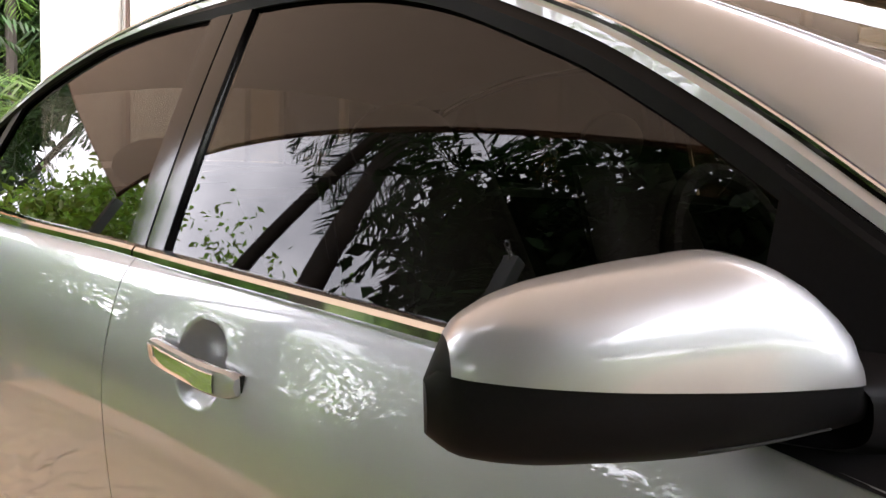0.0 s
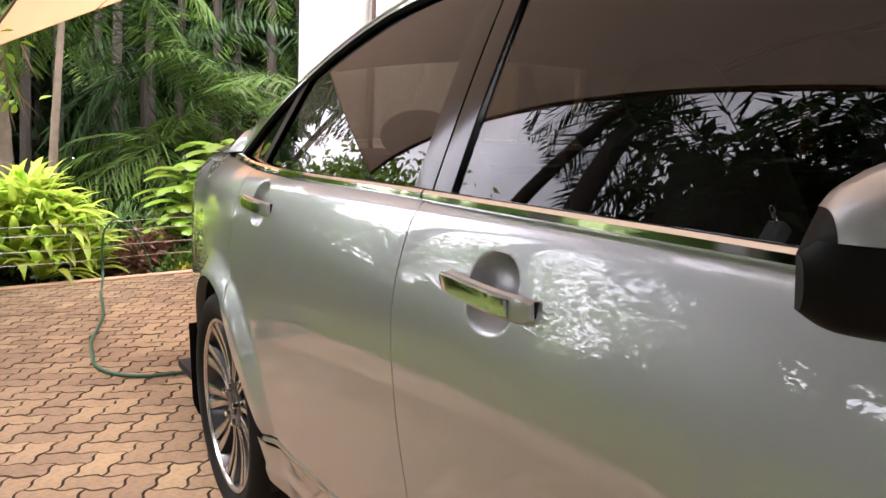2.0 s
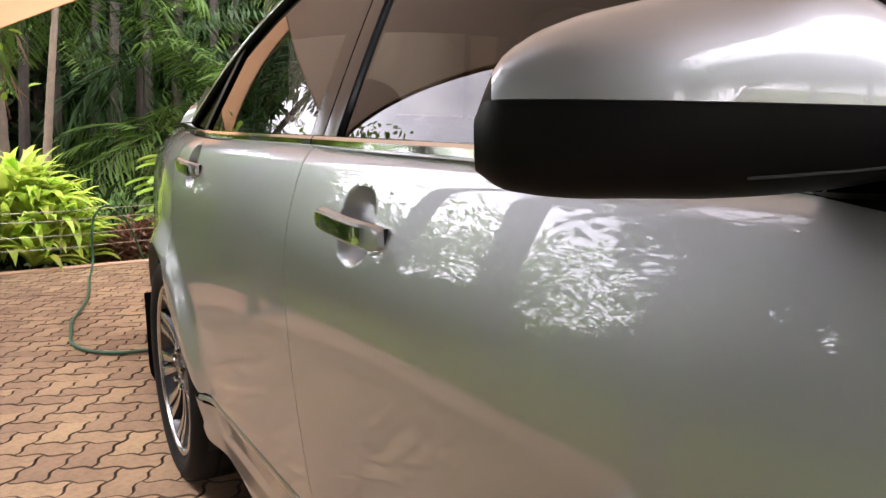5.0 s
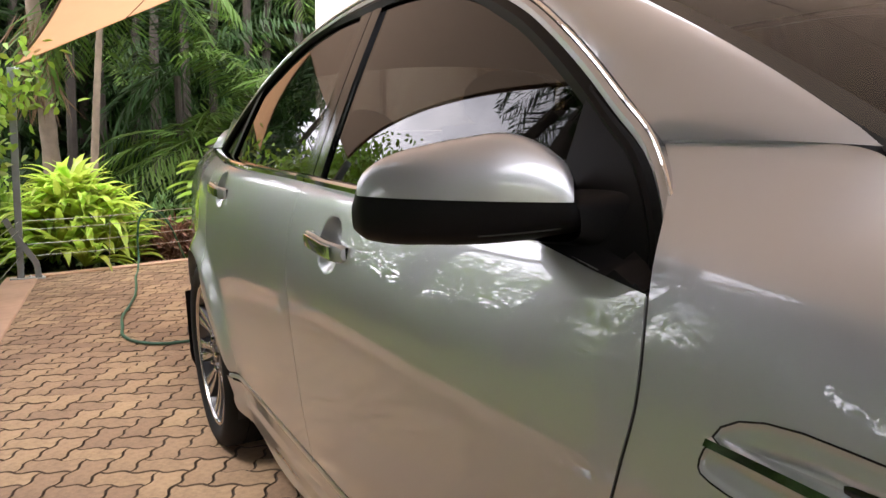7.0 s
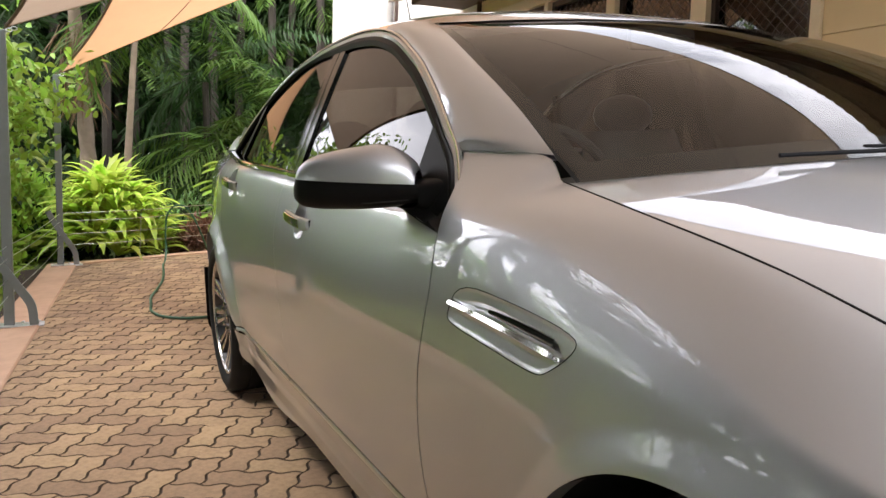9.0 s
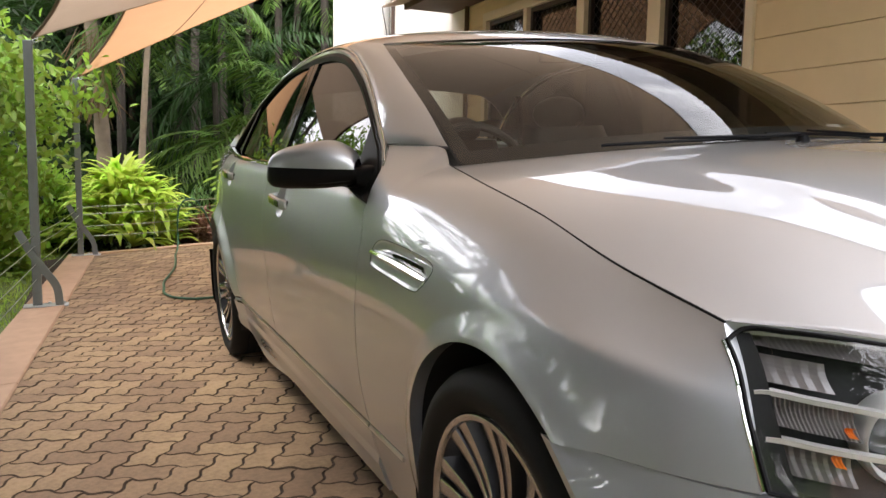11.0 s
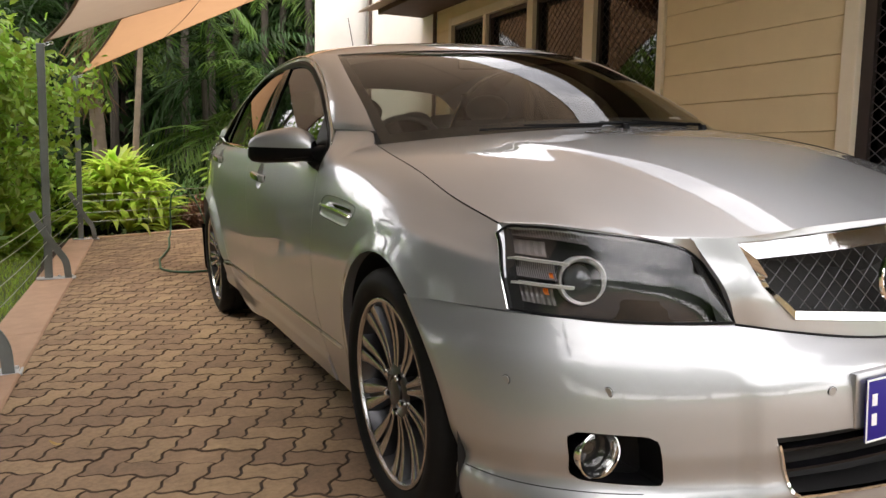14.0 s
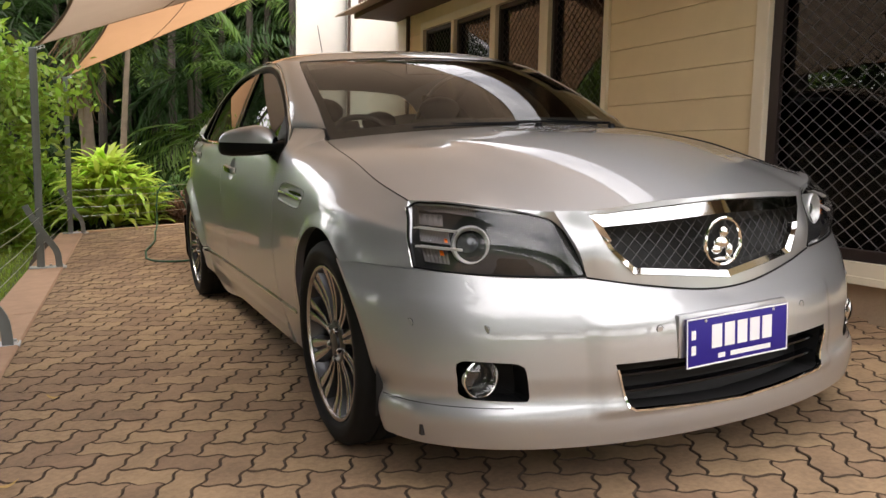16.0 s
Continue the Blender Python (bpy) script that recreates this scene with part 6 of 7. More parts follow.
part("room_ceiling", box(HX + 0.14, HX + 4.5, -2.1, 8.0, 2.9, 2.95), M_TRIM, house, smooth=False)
# thin dark drainpipe where the weatherboards end
part("downpipe", tube([(HX - 0.03, 6.03, 0.1), (HX - 0.03, 6.03, 2.6)], 0.022, 10), M_SOFFIT, house)
# dark tube drawn for the joint where wall and column meet
part("downpipe", tube([(HX - 0.02, 8.16, 0.0), (HX - 0.02, 8.16, 3.1)], 0.02, 10), M_SOFFIT, house)


def mesh_screen(y0, y1, z0, z1, x, dy, dz, w=0.0035):
    """diamond security mesh"""
    v, f = [], []
    H, L = z1 - z0, y1 - y0
    k = -int(H / dz) - 2
    slope = dz / dy
    while k * dy < L + dy:
        for sg in (1, -1):
            # line z = z0 + sg * slope * (y - (y0 + k dy)) clipped to the frame
            ya = y0 + k * dy
            if sg == 1:
                t0, t1 = max(y0, ya), min(y1, ya + H / slope)
                pa, pb = (t0, z0 + slope * (t0 - ya)), (t1, z0 + slope * (t1 - ya))
            else:
                t0, t1 = max(y0, ya), min(y1, ya + H / slope)
                pa, pb = (t0, z1 - slope * (t0 - ya)), (t1, z1 - slope * (t1 - ya))
            if t1 - t0 > 0.01:
                xx = x + (0.002 if sg == 1 else -0.002)
                n = len(v)
                v += [(xx, pa[0], pa[1] - w), (xx, pb[0], pb[1] - w), (xx - 0.004, pb[0], pb[1]), (xx - 0.004, pa[0], pa[1]), (xx, pb[0], pb[1] + w), (xx, pa[0], pa[1] + w)]
                f += [(n, n + 1, n + 2, n + 3), (n + 3, n + 2, n + 4, n + 5)]
        k += 1
    return v, f


# window: four lights with cream mullions, bronze sashes and a mesh
win = thing("window_1", "wide cream-framed window with dark glass and diamond security mesh", "window", kind="structure")
for y0, y1, z0, z1, nm in ((2.30, 2.36, 0.97, 2.37, "window_frame"), (5.60, 5.67, 0.97, 2.37, "window_frame"), (2.36, 5.60, Z_HEAD - 0.03, 2.37, "window_frame"), (2.36, 5.60, 0.97, 1.03, "window_sill"), (4.84, 4.90, 1.03, 2.29, "mullion"), (3.98, 4.08, 1.03, 2.29, "mullion"), (3.10, 3.23, 1.03, 2.29, "mullion")):
    part(nm, box(HX - 0.035, HX + 0.06, y0, y1, z0, z1, 0.004), M_FRAME, win, smooth=False)
for y0, y1 in ((2.36, 3.10), (3.23, 3.98), (4.08, 4.84), (4.90, 5.60)):
    part("pane", box(HX + 0.045, HX + 0.050, y0, y1, 1.03, 2.29), M_WINGLASS, win, smooth=False)
    for a, b, c, d in ((y0, y0 + 0.05, 1.03, 2.29), (y1 - 0.035, y1, 1.03, 2.29), (y0 + 0.05, y1 - 0.035, 1.03, 1.07), (y0 + 0.05, y1 - 0.035, 2.25, 2.29)):
        part("sash", box(HX + 0.005, HX + 0.04, a, b, c, d, 0.003), M_DARKFRAME, win, smooth=False)
    part("security_mesh", mesh_screen(y0 + 0.05, y1 - 0.035, 1.07, 2.25, HX + 0.03, 0.075, 0.070, 0.0026), M_MESH, win, smooth=False)

# sliding screen door
door = thing("door_1", "dark sliding screen door with diamond security mesh in a cream frame", "door", kind="structure")
for y0, y1, z0, z1 in ((0.838, 0.926, 0.33, 2.46), (-1.62, -1.54, 0.33, 2.46), (-1.54, 0.838, 2.38, 2.46), (-1.54, 0.838, 0.33, 0.41)):
    part("door_frame", box(HX - 0.04, HX + 0.08, y0, y1, z0, z1, 0.005), M_FRAME, door, smooth=False)
part("door_step", box(HX - 0.05, HX + 0.02, -1.66, 0.95, 0.30, 0.34, 0.004), M_FRAME, door, smooth=False)
for a, b, c, d in ((0.772, 0.838, 0.41, 2.38), (-0.35, -0.28, 0.41, 2.38), (-1.54, -1.47, 0.41, 2.38), (-1.47, 0.772, 0.41, 0.47), (-1.47, 0.772, 2.32, 2.38)):
    part("screen_frame", box(HX + 0.0, HX + 0.035, a, b, c, d, 0.004), M_DARKFRAME, door, smooth=False)
part("security_mesh", mesh_screen(-0.28, 0.772, 0.47, 2.32, HX + 0.018, 0.095, 0.076, 0.0032), M_MESH, door, smooth=False)
part("security_mesh", mesh_screen(-1.47, -0.35, 0.47, 2.32, HX + 0.018, 0.095, 0.076, 0.0032), M_MESH, door, smooth=False)
part("pane", box(HX + 0.060, HX + 0.065, -1.54, 0.838, 0.41, 2.38), M_WINGLASS, door, smooth=False)

# corrugated eave over the wall
eave = thing("eave", "low corrugated tan roof eave with a dark soffit", "roof", kind="structure")
ys = np.arange(-2.5, 6.45, 0.0095)
rows = []
for x, z in ((1.13, 2.497), (1.6, 2.61), (2.4, 2.80), (6.5, 3.75)):
    rows.append([(x, y_, z + 0.011 * math.sin(2 * math.pi * y_ / 0.076)) for y_ in ys])
part("roof_sheet", grid_geo(np.array(rows)), M_ROOF, eave)
part("soffit", box(1.41, 1.90, -2.46, 6.40, 2.50, 2.52), M_SOFFIT, eave, smooth=False)
part("fascia", box(1.36, 1.41, -2.5, 6.44, 2.49, 2.59, 0.004), M_SOFFIT, eave, smooth=False)
part("gable_end", box(1.41, 2.05, 6.40, 6.44, 2.50, 2.72), M_SOFFIT, eave, smooth=False)

# round white column at the far end
solid("column", lathe([(-0.4, 0.0), (-0.4, 0.355), (5.5, 0.355), (5.5, 0.0)], 64, "z"), M_WHITEWALL, "smooth round white rendered column beside the house", "column", kind="structure", m=Matrix.Translation((1.595, 8.52, 0)))


# ---- fence posts with cranked braces and wires ----
POSTS = [(-2.33, -0.75), (-2.15, 2.17), (-1.933, 5.10), (-1.692, 8.10)]


def drive_z(x):
    return 0.065 * x


def fence_post(x, y, top):
    z0 = drive_z(x) + 0.012
    p = thing("fence_post", "grey steel sail post with a cranked flat brace", "fence post", group="posts along the drive", m=Matrix.Translation((x, y, z0)))
    part("post", box(-0.03, 0.03, -0.03, 0.03, 0.0, top - z0, 0.006), M_STEEL, p, smooth=False)
    part("base_plate", box(-0.09, 0.20, -0.06, 0.06, 0.0, 0.012, 0.003), M_GALV, p, smooth=False)
    br = [(-0.105, 0.545), (-0.02, 0.38), (0.06, 0.255), (0.125, 0.15), (0.145, 0.0)]
    c = curve(br, 24)
    t = np.gradient(c, axis=0)
    t /= np.linalg.norm(t, axis=1)[:, None]
    nn = np.stack([-t[:, 1], t[:, 0]], 1) * 0.026
    v, f = [], []
    for i in range(24):
        for d_, yy_ in ((1, -0.012), (1, 0.012), (-1, 0.012), (-1, -0.012)):
            q = c[i] + nn[i] * d_
            v.append((q[0], yy_ - 0.044, max(q[1], 0.0)))
    for i in range(23):
        for a in range(4):
            b = (a + 1) % 4
            f.append((i * 4 + a, i * 4 + b, (i + 1) * 4 + b, (i + 1) * 4 + a))
    f += [(0, 1, 2, 3), tuple(92 + a for a in (3, 2, 1, 0))]
    part("brace", (v, f), M_STEEL, p, "cranked flat steel brace", smooth=False)
    lk = []
    for k in range(3):
        lk.append(tube([(0.02 + 0.028 * k + 0.017 * math.cos(a), 0.006 * math.sin(a) * (1 if k % 2 else 0.2), top - z0 - 0.01 + 0.012 * k + 0.012 * math.sin(a)) for a in np.linspace(0, 2 * math.pi, 13)], 0.0035, 5))
    part("shackle", join(*lk), M_GALV, p, "galvanised chain shackle")
    for k, (dx, dz_) in enumerate(((0.075, 0.012), (0.17, 0.012))):
        part("bolt", move(lathe([(0.0, 0.011), (0.012, 0.011), (0.014, 0.0)], 6, "z"), Matrix.Translation((dx, 0.035, dz_))), M_GALV, p)
    return p


for (x, y), tp in zip(POSTS, (1.72, 1.73, 1.752, 1.780)):
    fence_post(x, y, tp)
fence = thing("wire_fence", "thin steel fence wires strung between the posts", "fence")
for h in (0.53, 0.45, 0.32, 0.21):
    run = []
    for (x, y), (x2, y2) in zip(POSTS[:-1], POSTS[1:]):
        for k in np.linspace(0, 1, 9)[:-1]:
            xx, yy_ = x + (x2 - x) * k, y + (y2 - y) * k
            run.append((xx, yy_, drive_z(xx) + h - 0.02 * math.sin(math.pi * k)))
    x0, y0 = POSTS[-1]
    for k in np.linspace(0, 1, 15):
        xx = x0 + (1.25 - x0) * k
        run.append((xx, y0 + 0.02, drive_z(xx) + h - 0.012 * math.sin(math.pi * k * 2) ** 2))
    part("wire", tube(run, 0.0030, 5), M_WIRE, fence)
part("wire_stay", tube([(-0.95, 8.12, -0.05), (-0.93, 8.12, 0.47)], 0.003, 5), M_WIRE, fence)

# ---- garden hose ----
hp = [(-0.60, 4.66, 0.012), (-0.74, 4.66, 0.012), (-0.90, 4.70, 0.012), (-1.02, 4.84, 0.012), (-1.075, 5.05, 0.012), (-1.06, 5.34, 0.012), (-1.04, 5.62, 0.012), (-0.96, 6.02, 0.012), (-0.89, 6.39, 0.012), (-0.83, 6.9, 0.012), (-0.785, 7.43, 0.012), (-0.72, 7.9, 0.014), (-0.69, 8.07, 0.09), (-0.676, 8.10, 0.30), (-0.63, 8.12, 0.478), (-0.55, 8.13, 0.545), (-0.47, 8.14, 0.53), (-0.38, 8.16, 0.40), (-0.30, 8.22, 0.20), (-0.235, 8.36, 0.03), (-0.15, 8.7, -0.05)]
solid("garden_hose", tube(curve(hp, 150), 0.0095, 8), M_HOSE, "green garden hose lying across the pavers and over the fence wire", "hose", m=SLOPE)


# ---- shade sails ----
def sail(corners, sag, name_label, cloth, n=36):
    """hyperbolic cloth between four corners with edges bowed inwards"""
    c = [np.array(q, float) for q in corners]
    mid = sum(c) / 4

    def edge(a, b, s):
        t = np.linspace(0, 1, n)[:, None]
        p = a * (1 - t) + b * t
        m_ = (a + b) / 2
        d = mid - m_
        d /= np.linalg.norm(d)
        return p + d * (4 * t * (1 - t)) * s * np.linalg.norm(b - a)

    g = coons(edge(c[0], c[1], sag[0]), edge(c[3], c[2], sag[2]), edge(c[0], c[3], sag[3]), edge(c[1], c[2], sag[1]))
    t = np.sin(np.pi * np.linspace(0, 1, n))
    g[..., 2] -= 0.05 * t[:, None] * t[None]
    s_ = thing("shade_sail", name_label, "shade sail", group="sails over the drive")
    part("cloth", grid_geo(g), cloth, s_, "knitted shade cloth")
    for e, r in ((g[0], 0.005), (g[-1], 0.005), (g[:, 0], 0.012), (g[:, -1], 0.012)):
        part("hem", tube(e, r, 6), M_SAILEDGE if r > 0.01 else cloth, s_, "dark brown stitched hem")
    for k in (12, 24):
        part("seam", tube(g[:, k] - np.array([0, 0, 0.002]), 0.004, 5), M_SAILEDGE, s_)
    return s_


sail([(-1.66, 8.08, 1.80), (1.02, 8.05, 3.16), (1.02, 3.7, 2.96), (-1.35, 4.5, 3.15)], (0.02, 0.01, 0.07, 0.10), "orange-tan shade sail stretched from a steel post", M_SAIL)
sail([(-1.90, 5.08, 1.77), (1.04, 5.1, 2.92), (1.04, -0.3, 2.84), (-2.30, -0.72, 1.74)], (0.02, 0.008, 0.08, 0.085), "long pale tan shade sail stretched between steel posts", M_SAILPALE)

# ---- fallen leaves on the pavers ----
LEAVES = [(-1.780, 1.033, -0.5, 0.8), (-1.895, 0.16, 0.2, 0.9)]
for lx, ly, la, sc in LEAVES:
    rows = []
    for k in np.linspace(0, 1, 9):
        w_ = 0.011 * math.sin(math.pi * min(1, 0.06 + 0.94 * k)) ** 0.8 + 0.0006
        rows.append([((k - 0.5) * 0.075, q * w_, 0.004 + 0.022 * (2 * k - 1) ** 2 + 0.35 * abs(q) * w_) for q in (-1, 0, 1)])
    tagged(part("fallen_leaf", grid_geo(np.array(rows)), M_DRYLEAF, None, m=SLOPE @ Matrix.Translation((lx, ly, 0.0)) @ Matrix.Rotation(la, 4, "Z") @ Matrix.Scale(sc, 4)), "small curled yellow-brown leaf lying on the pavers", "leaf", group="leaves on the drive")

# ---- planting ----
rng = np.random.default_rng(7)


def leaf_quads(pos, ln, wd, dirs, up_mix=0.3, fold=0.15):
    """many leaves: diamond quads at pos, pointing along dirs"""
    pos, dirs = np.asarray(pos), np.asarray(dirs)
    n = len(pos)
    d = dirs / np.linalg.norm(dirs, axis=1)[:, None]
    r = rng.normal(size=(n, 3))
    r[:, 2] += up_mix * 3
    s = np.cross(d, r)
    s /= np.maximum(np.linalg.norm(s, axis=1), 1e-6)[:, None]
    u = np.cross(s, d)
    ln, wd = np.broadcast_to(ln, n)[:, None], np.broadcast_to(wd, n)[:, None]
    a = pos
    b = pos + d * ln * 0.5 + s * wd * 0.5 + u * fold * wd
    c = pos + d * ln - u * ln * 0.12
    e = pos + d * ln * 0.5 - s * wd * 0.5 + u * fold * wd
    v = np.stack([a, b, c, e], 1).reshape(-1, 3)
    f = np.arange(4 * n).reshape(-1, 4)
    return v, f


def rounded(v):
    """leaves given as diamonds, rebuilt with six corners each, folded along the midrib, and set twice as thick"""
    q = v.reshape(-1, 4, 3)
    a, b, c, e = q[:, 0], q[:, 1], q[:, 2], q[:, 3]
    w, x = (b - e) / 2, c - a
    keel = (b + e) / 2 - (a + x * 0.5)
    out = []
    for turn in (0.0, 2.4):
        k, sn = math.cos(turn), math.sin(turn)
        r = np.array([[k, -sn, 0], [sn, k, 0], [0, 0, 1]])
        sc = 0.80 if turn else 0.88
        pts = [a, a + (x * 0.28 + w * 0.95 + keel) * sc, a + (x * 0.66 + w * 0.85 + keel) * sc, a + x * sc, a + (x * 0.66 - w * 0.85 + keel) * sc, a + (x * 0.28 - w * 0.95 + keel) * sc]
        out.append((np.stack(pts, 1) * np.array([1, 1, 0.97 if turn else 1.0])) @ r.T)
    p = np.concatenate(out)
    n = len(p)
    i = np.arange(n)[:, None] * 6
    f = np.concatenate([i + np.array([0, 1, 2, 3]), i + np.array([0, 3, 4, 5])], 1).reshape(-1, 4)
    return p.reshape(-1, 3), f


def cat_vf(items):
    vs, fs, k = [], [], 0
    for v, f in items:
        vs.append(v)
        fs.append(np.asarray(f) + k)
        k += len(v)
    return np.concatenate(vs), np.concatenate(fs)


def frond(length, rise, droop, n=34, leaf=0.45, wd=0.035, side=0.9):
    """a feather palm frond from the origin along +x"""
    t = np.linspace(0, 1, n)
    ang = radians(rise) - np.radians(droop) * t ** 1.3
    st = length / n
    x = np.cumsum(np.cos(ang)) * st
    z = np.cumsum(np.sin(ang)) * st
    tan = np.stack([np.cos(ang), 0 * t, np.sin(ang)], 1)
    pos, dr, ll = [], [], []
    for i in range(3, n):
        lf = leaf * math.sin(math.pi * min(1, 0.12 + 0.88 * t[i])) ** 0.6 + 0.05
        for s in (-1, 1):
            d = tan[i] * 0.55 + np.array([0, s * side, 0]) + np.array([0, 0, -0.42]) + rng.normal(size=3) * 0.10
            pos.append((x[i], 0, z[i]))
            dr.append(d)
            ll.append(lf * rng.uniform(0.85, 1.1))
    v, f = leaf_quads(pos, np.array(ll), wd, np.array(dr), 0.8, 0.1)
    # rachis as a thin strip
    w = 0.014 * (1 - t * 0.8)
    rv = np.concatenate([np.stack([x, -w, z + 0.004], 1), np.stack([x, w, z + 0.004], 1)])
    rf = np.array([(i, i + 1, n + i + 1, n + i) for i in range(n - 1)])
    return cat_vf([(v, f), (rv, rf)])


def turned(vf, rz, scale=1.0, at=(0, 0, 0), roll=0.0):
    v, f = vf
    c, s = math.cos(rz), math.sin(rz)
    cr, sr = math.cos(roll), math.sin(roll)
    w = v * scale
    w = np.stack([w[:, 0], w[:, 1] * cr - w[:, 2] * sr, w[:, 1] * sr + w[:, 2] * cr], 1)
    return np.stack([w[:, 0] * c - w[:, 1] * s, w[:, 0] * s + w[:, 1] * c, w[:, 2]], 1) + np.asarray(at), f


def crown(nf, length, lo=-35, hi=75, leaf=0.45, wd=0.035):
    items = []
    for k in range(nf):
        e = lo + (hi - lo) * ((k * 0.618) % 1.0)
        fr_ = frond(length * rng.uniform(0.8, 1.1), e, rng.uniform(55, 95), leaf=leaf * rng.uniform(0.85, 1.15), wd=wd)
        items.append(turned(fr_, k * 2.39996 + rng.uniform(-0.2, 0.2), at=(0, 0, 0.02 * k), roll=rng.uniform(-0.3, 0.3)))
    return cat_vf(items)


CROWNS = [np_mesh("crown", *crown(18, 2.3, -40, 75, 0.50, 0.034), M_FROND), np_mesh("crown", *crown(15, 2.0, -30, 80, 0.55, 0.038), M_FRONDLIGHT), np_mesh("crown", *crown(20, 2.7, -55, 70, 0.6, 0.034), M_FROND)]


def palm(base, h, lean, r, kind, bark, rings=True, label="slender palm tree with arching feather fronds"):
    p = thing("palm_tree", label, "palm tree", group="palms of the garden", m=Matrix.Translation(base))
    t = np.linspace(0, 1, 40)
    pts = np.stack([lean[0] * t ** 1.4, lean[1] * t ** 1.4, h * t], 1)
    rad = r * (1.25 - 0.55 * t) * (1 + (0.05 * np.sin(t * h * 40) if rings else 0))
    rad[0] *= 1.35
    part("trunk", tube(pts, list(rad), 12), bark, p)
    part("crown", CROWNS[kind], None, p, m=Matrix.Translation(pts[-1]) @ Matrix.Rotation(rng.uniform(0, 6.28), 4, "Z"))
    return p


# palms behind the drive: two bare stems in front of a dark thicket
palm((-0.98, 10.5, -0.35), 3.5, (0.22, 0.1), 0.045, 1, M_BARK)
palm((-1.33, 11.6, -0.4), 4.6, (-0.30, 0.1), 0.10, 0, M_BARK)
for k in range(26):
    x = -2.6 + 9.5 * ((k * 0.381) % 1.0)
    y = 12.4 + 4.6 * ((k * 0.618) % 1.0)
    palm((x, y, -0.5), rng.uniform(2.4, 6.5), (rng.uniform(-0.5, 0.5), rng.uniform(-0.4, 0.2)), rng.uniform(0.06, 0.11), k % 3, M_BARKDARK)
# stemless clumps with big fronds, behind the car
for x, y, z, kd, sc in ((0.35, 11.2, 1.5, 1, 0.85), (1.3, 11.0, 1.9, 1, 0.9), (0.3, 12.2, 2.6, 0, 1.0), (-0.4, 12.6, 0.6, 2, 0.8), (-2.2, 12.6, 0.8, 0, 0.9), (1.9, 10.8, 1.0, 1, 0.7)):
    p = thing("palm_clump", "low clumping palm with long arching fronds", "palm", group="palms of the garden", m=Matrix.Translation((x, y, -0.4)))
    part("trunk", tube([(0, 0, 0), (0.03, 0, z * 0.5), (0, 0.02, z)], 0.05, 8), M_BARKDARK, p)
    part("crown", CROWNS[kd], None, p, m=Matrix.Translation((0, 0, z)) @ Matrix.Rotation(rng.uniform(0, 6), 4, "Z") @ Matrix.Scale(sc, 4))

# dead skirts hanging on the grey trunk
v, f = leaf_quads(np.array([(-1.50 + rng.normal() * 0.10, 11.55 + rng.normal() * 0.1, 2.9 - rng.uniform(0, 0.9)) for _ in range(160)]), 0.7, 0.03, np.array([(rng.normal() * 0.25, rng.normal() * 0.25, -1) for _ in range(160)]))
solid("dead_fronds", np_mesh("dead_fronds", v, f, M_DEADFROND), None, "brown dead palm fronds hanging beside the trunk", "palm fronds", kind="stuff")

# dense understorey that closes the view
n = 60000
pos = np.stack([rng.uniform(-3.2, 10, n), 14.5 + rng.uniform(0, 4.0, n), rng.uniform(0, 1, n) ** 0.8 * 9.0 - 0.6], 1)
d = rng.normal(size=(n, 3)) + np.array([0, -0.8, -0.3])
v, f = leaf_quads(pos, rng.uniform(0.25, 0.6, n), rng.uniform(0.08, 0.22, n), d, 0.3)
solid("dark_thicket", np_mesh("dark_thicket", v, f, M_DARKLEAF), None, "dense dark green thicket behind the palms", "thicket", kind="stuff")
for k in range(24):
    x, y = -3 + 9 * ((k * 0.618) % 1.0), 12.6 + 3.2 * ((k * 0.37) % 1.0)
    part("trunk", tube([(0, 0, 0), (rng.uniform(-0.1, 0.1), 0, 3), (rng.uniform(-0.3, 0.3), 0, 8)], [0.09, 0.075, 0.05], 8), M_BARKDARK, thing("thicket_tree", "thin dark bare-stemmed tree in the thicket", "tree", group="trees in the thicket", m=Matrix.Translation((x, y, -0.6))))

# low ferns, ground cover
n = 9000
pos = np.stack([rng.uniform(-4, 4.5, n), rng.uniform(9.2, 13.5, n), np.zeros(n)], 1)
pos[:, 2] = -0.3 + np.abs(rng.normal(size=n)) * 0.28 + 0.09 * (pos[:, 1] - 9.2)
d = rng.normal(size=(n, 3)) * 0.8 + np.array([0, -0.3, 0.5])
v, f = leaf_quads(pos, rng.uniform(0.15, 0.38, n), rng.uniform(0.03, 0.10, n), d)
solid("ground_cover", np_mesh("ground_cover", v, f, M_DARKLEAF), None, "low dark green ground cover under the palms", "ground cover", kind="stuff")


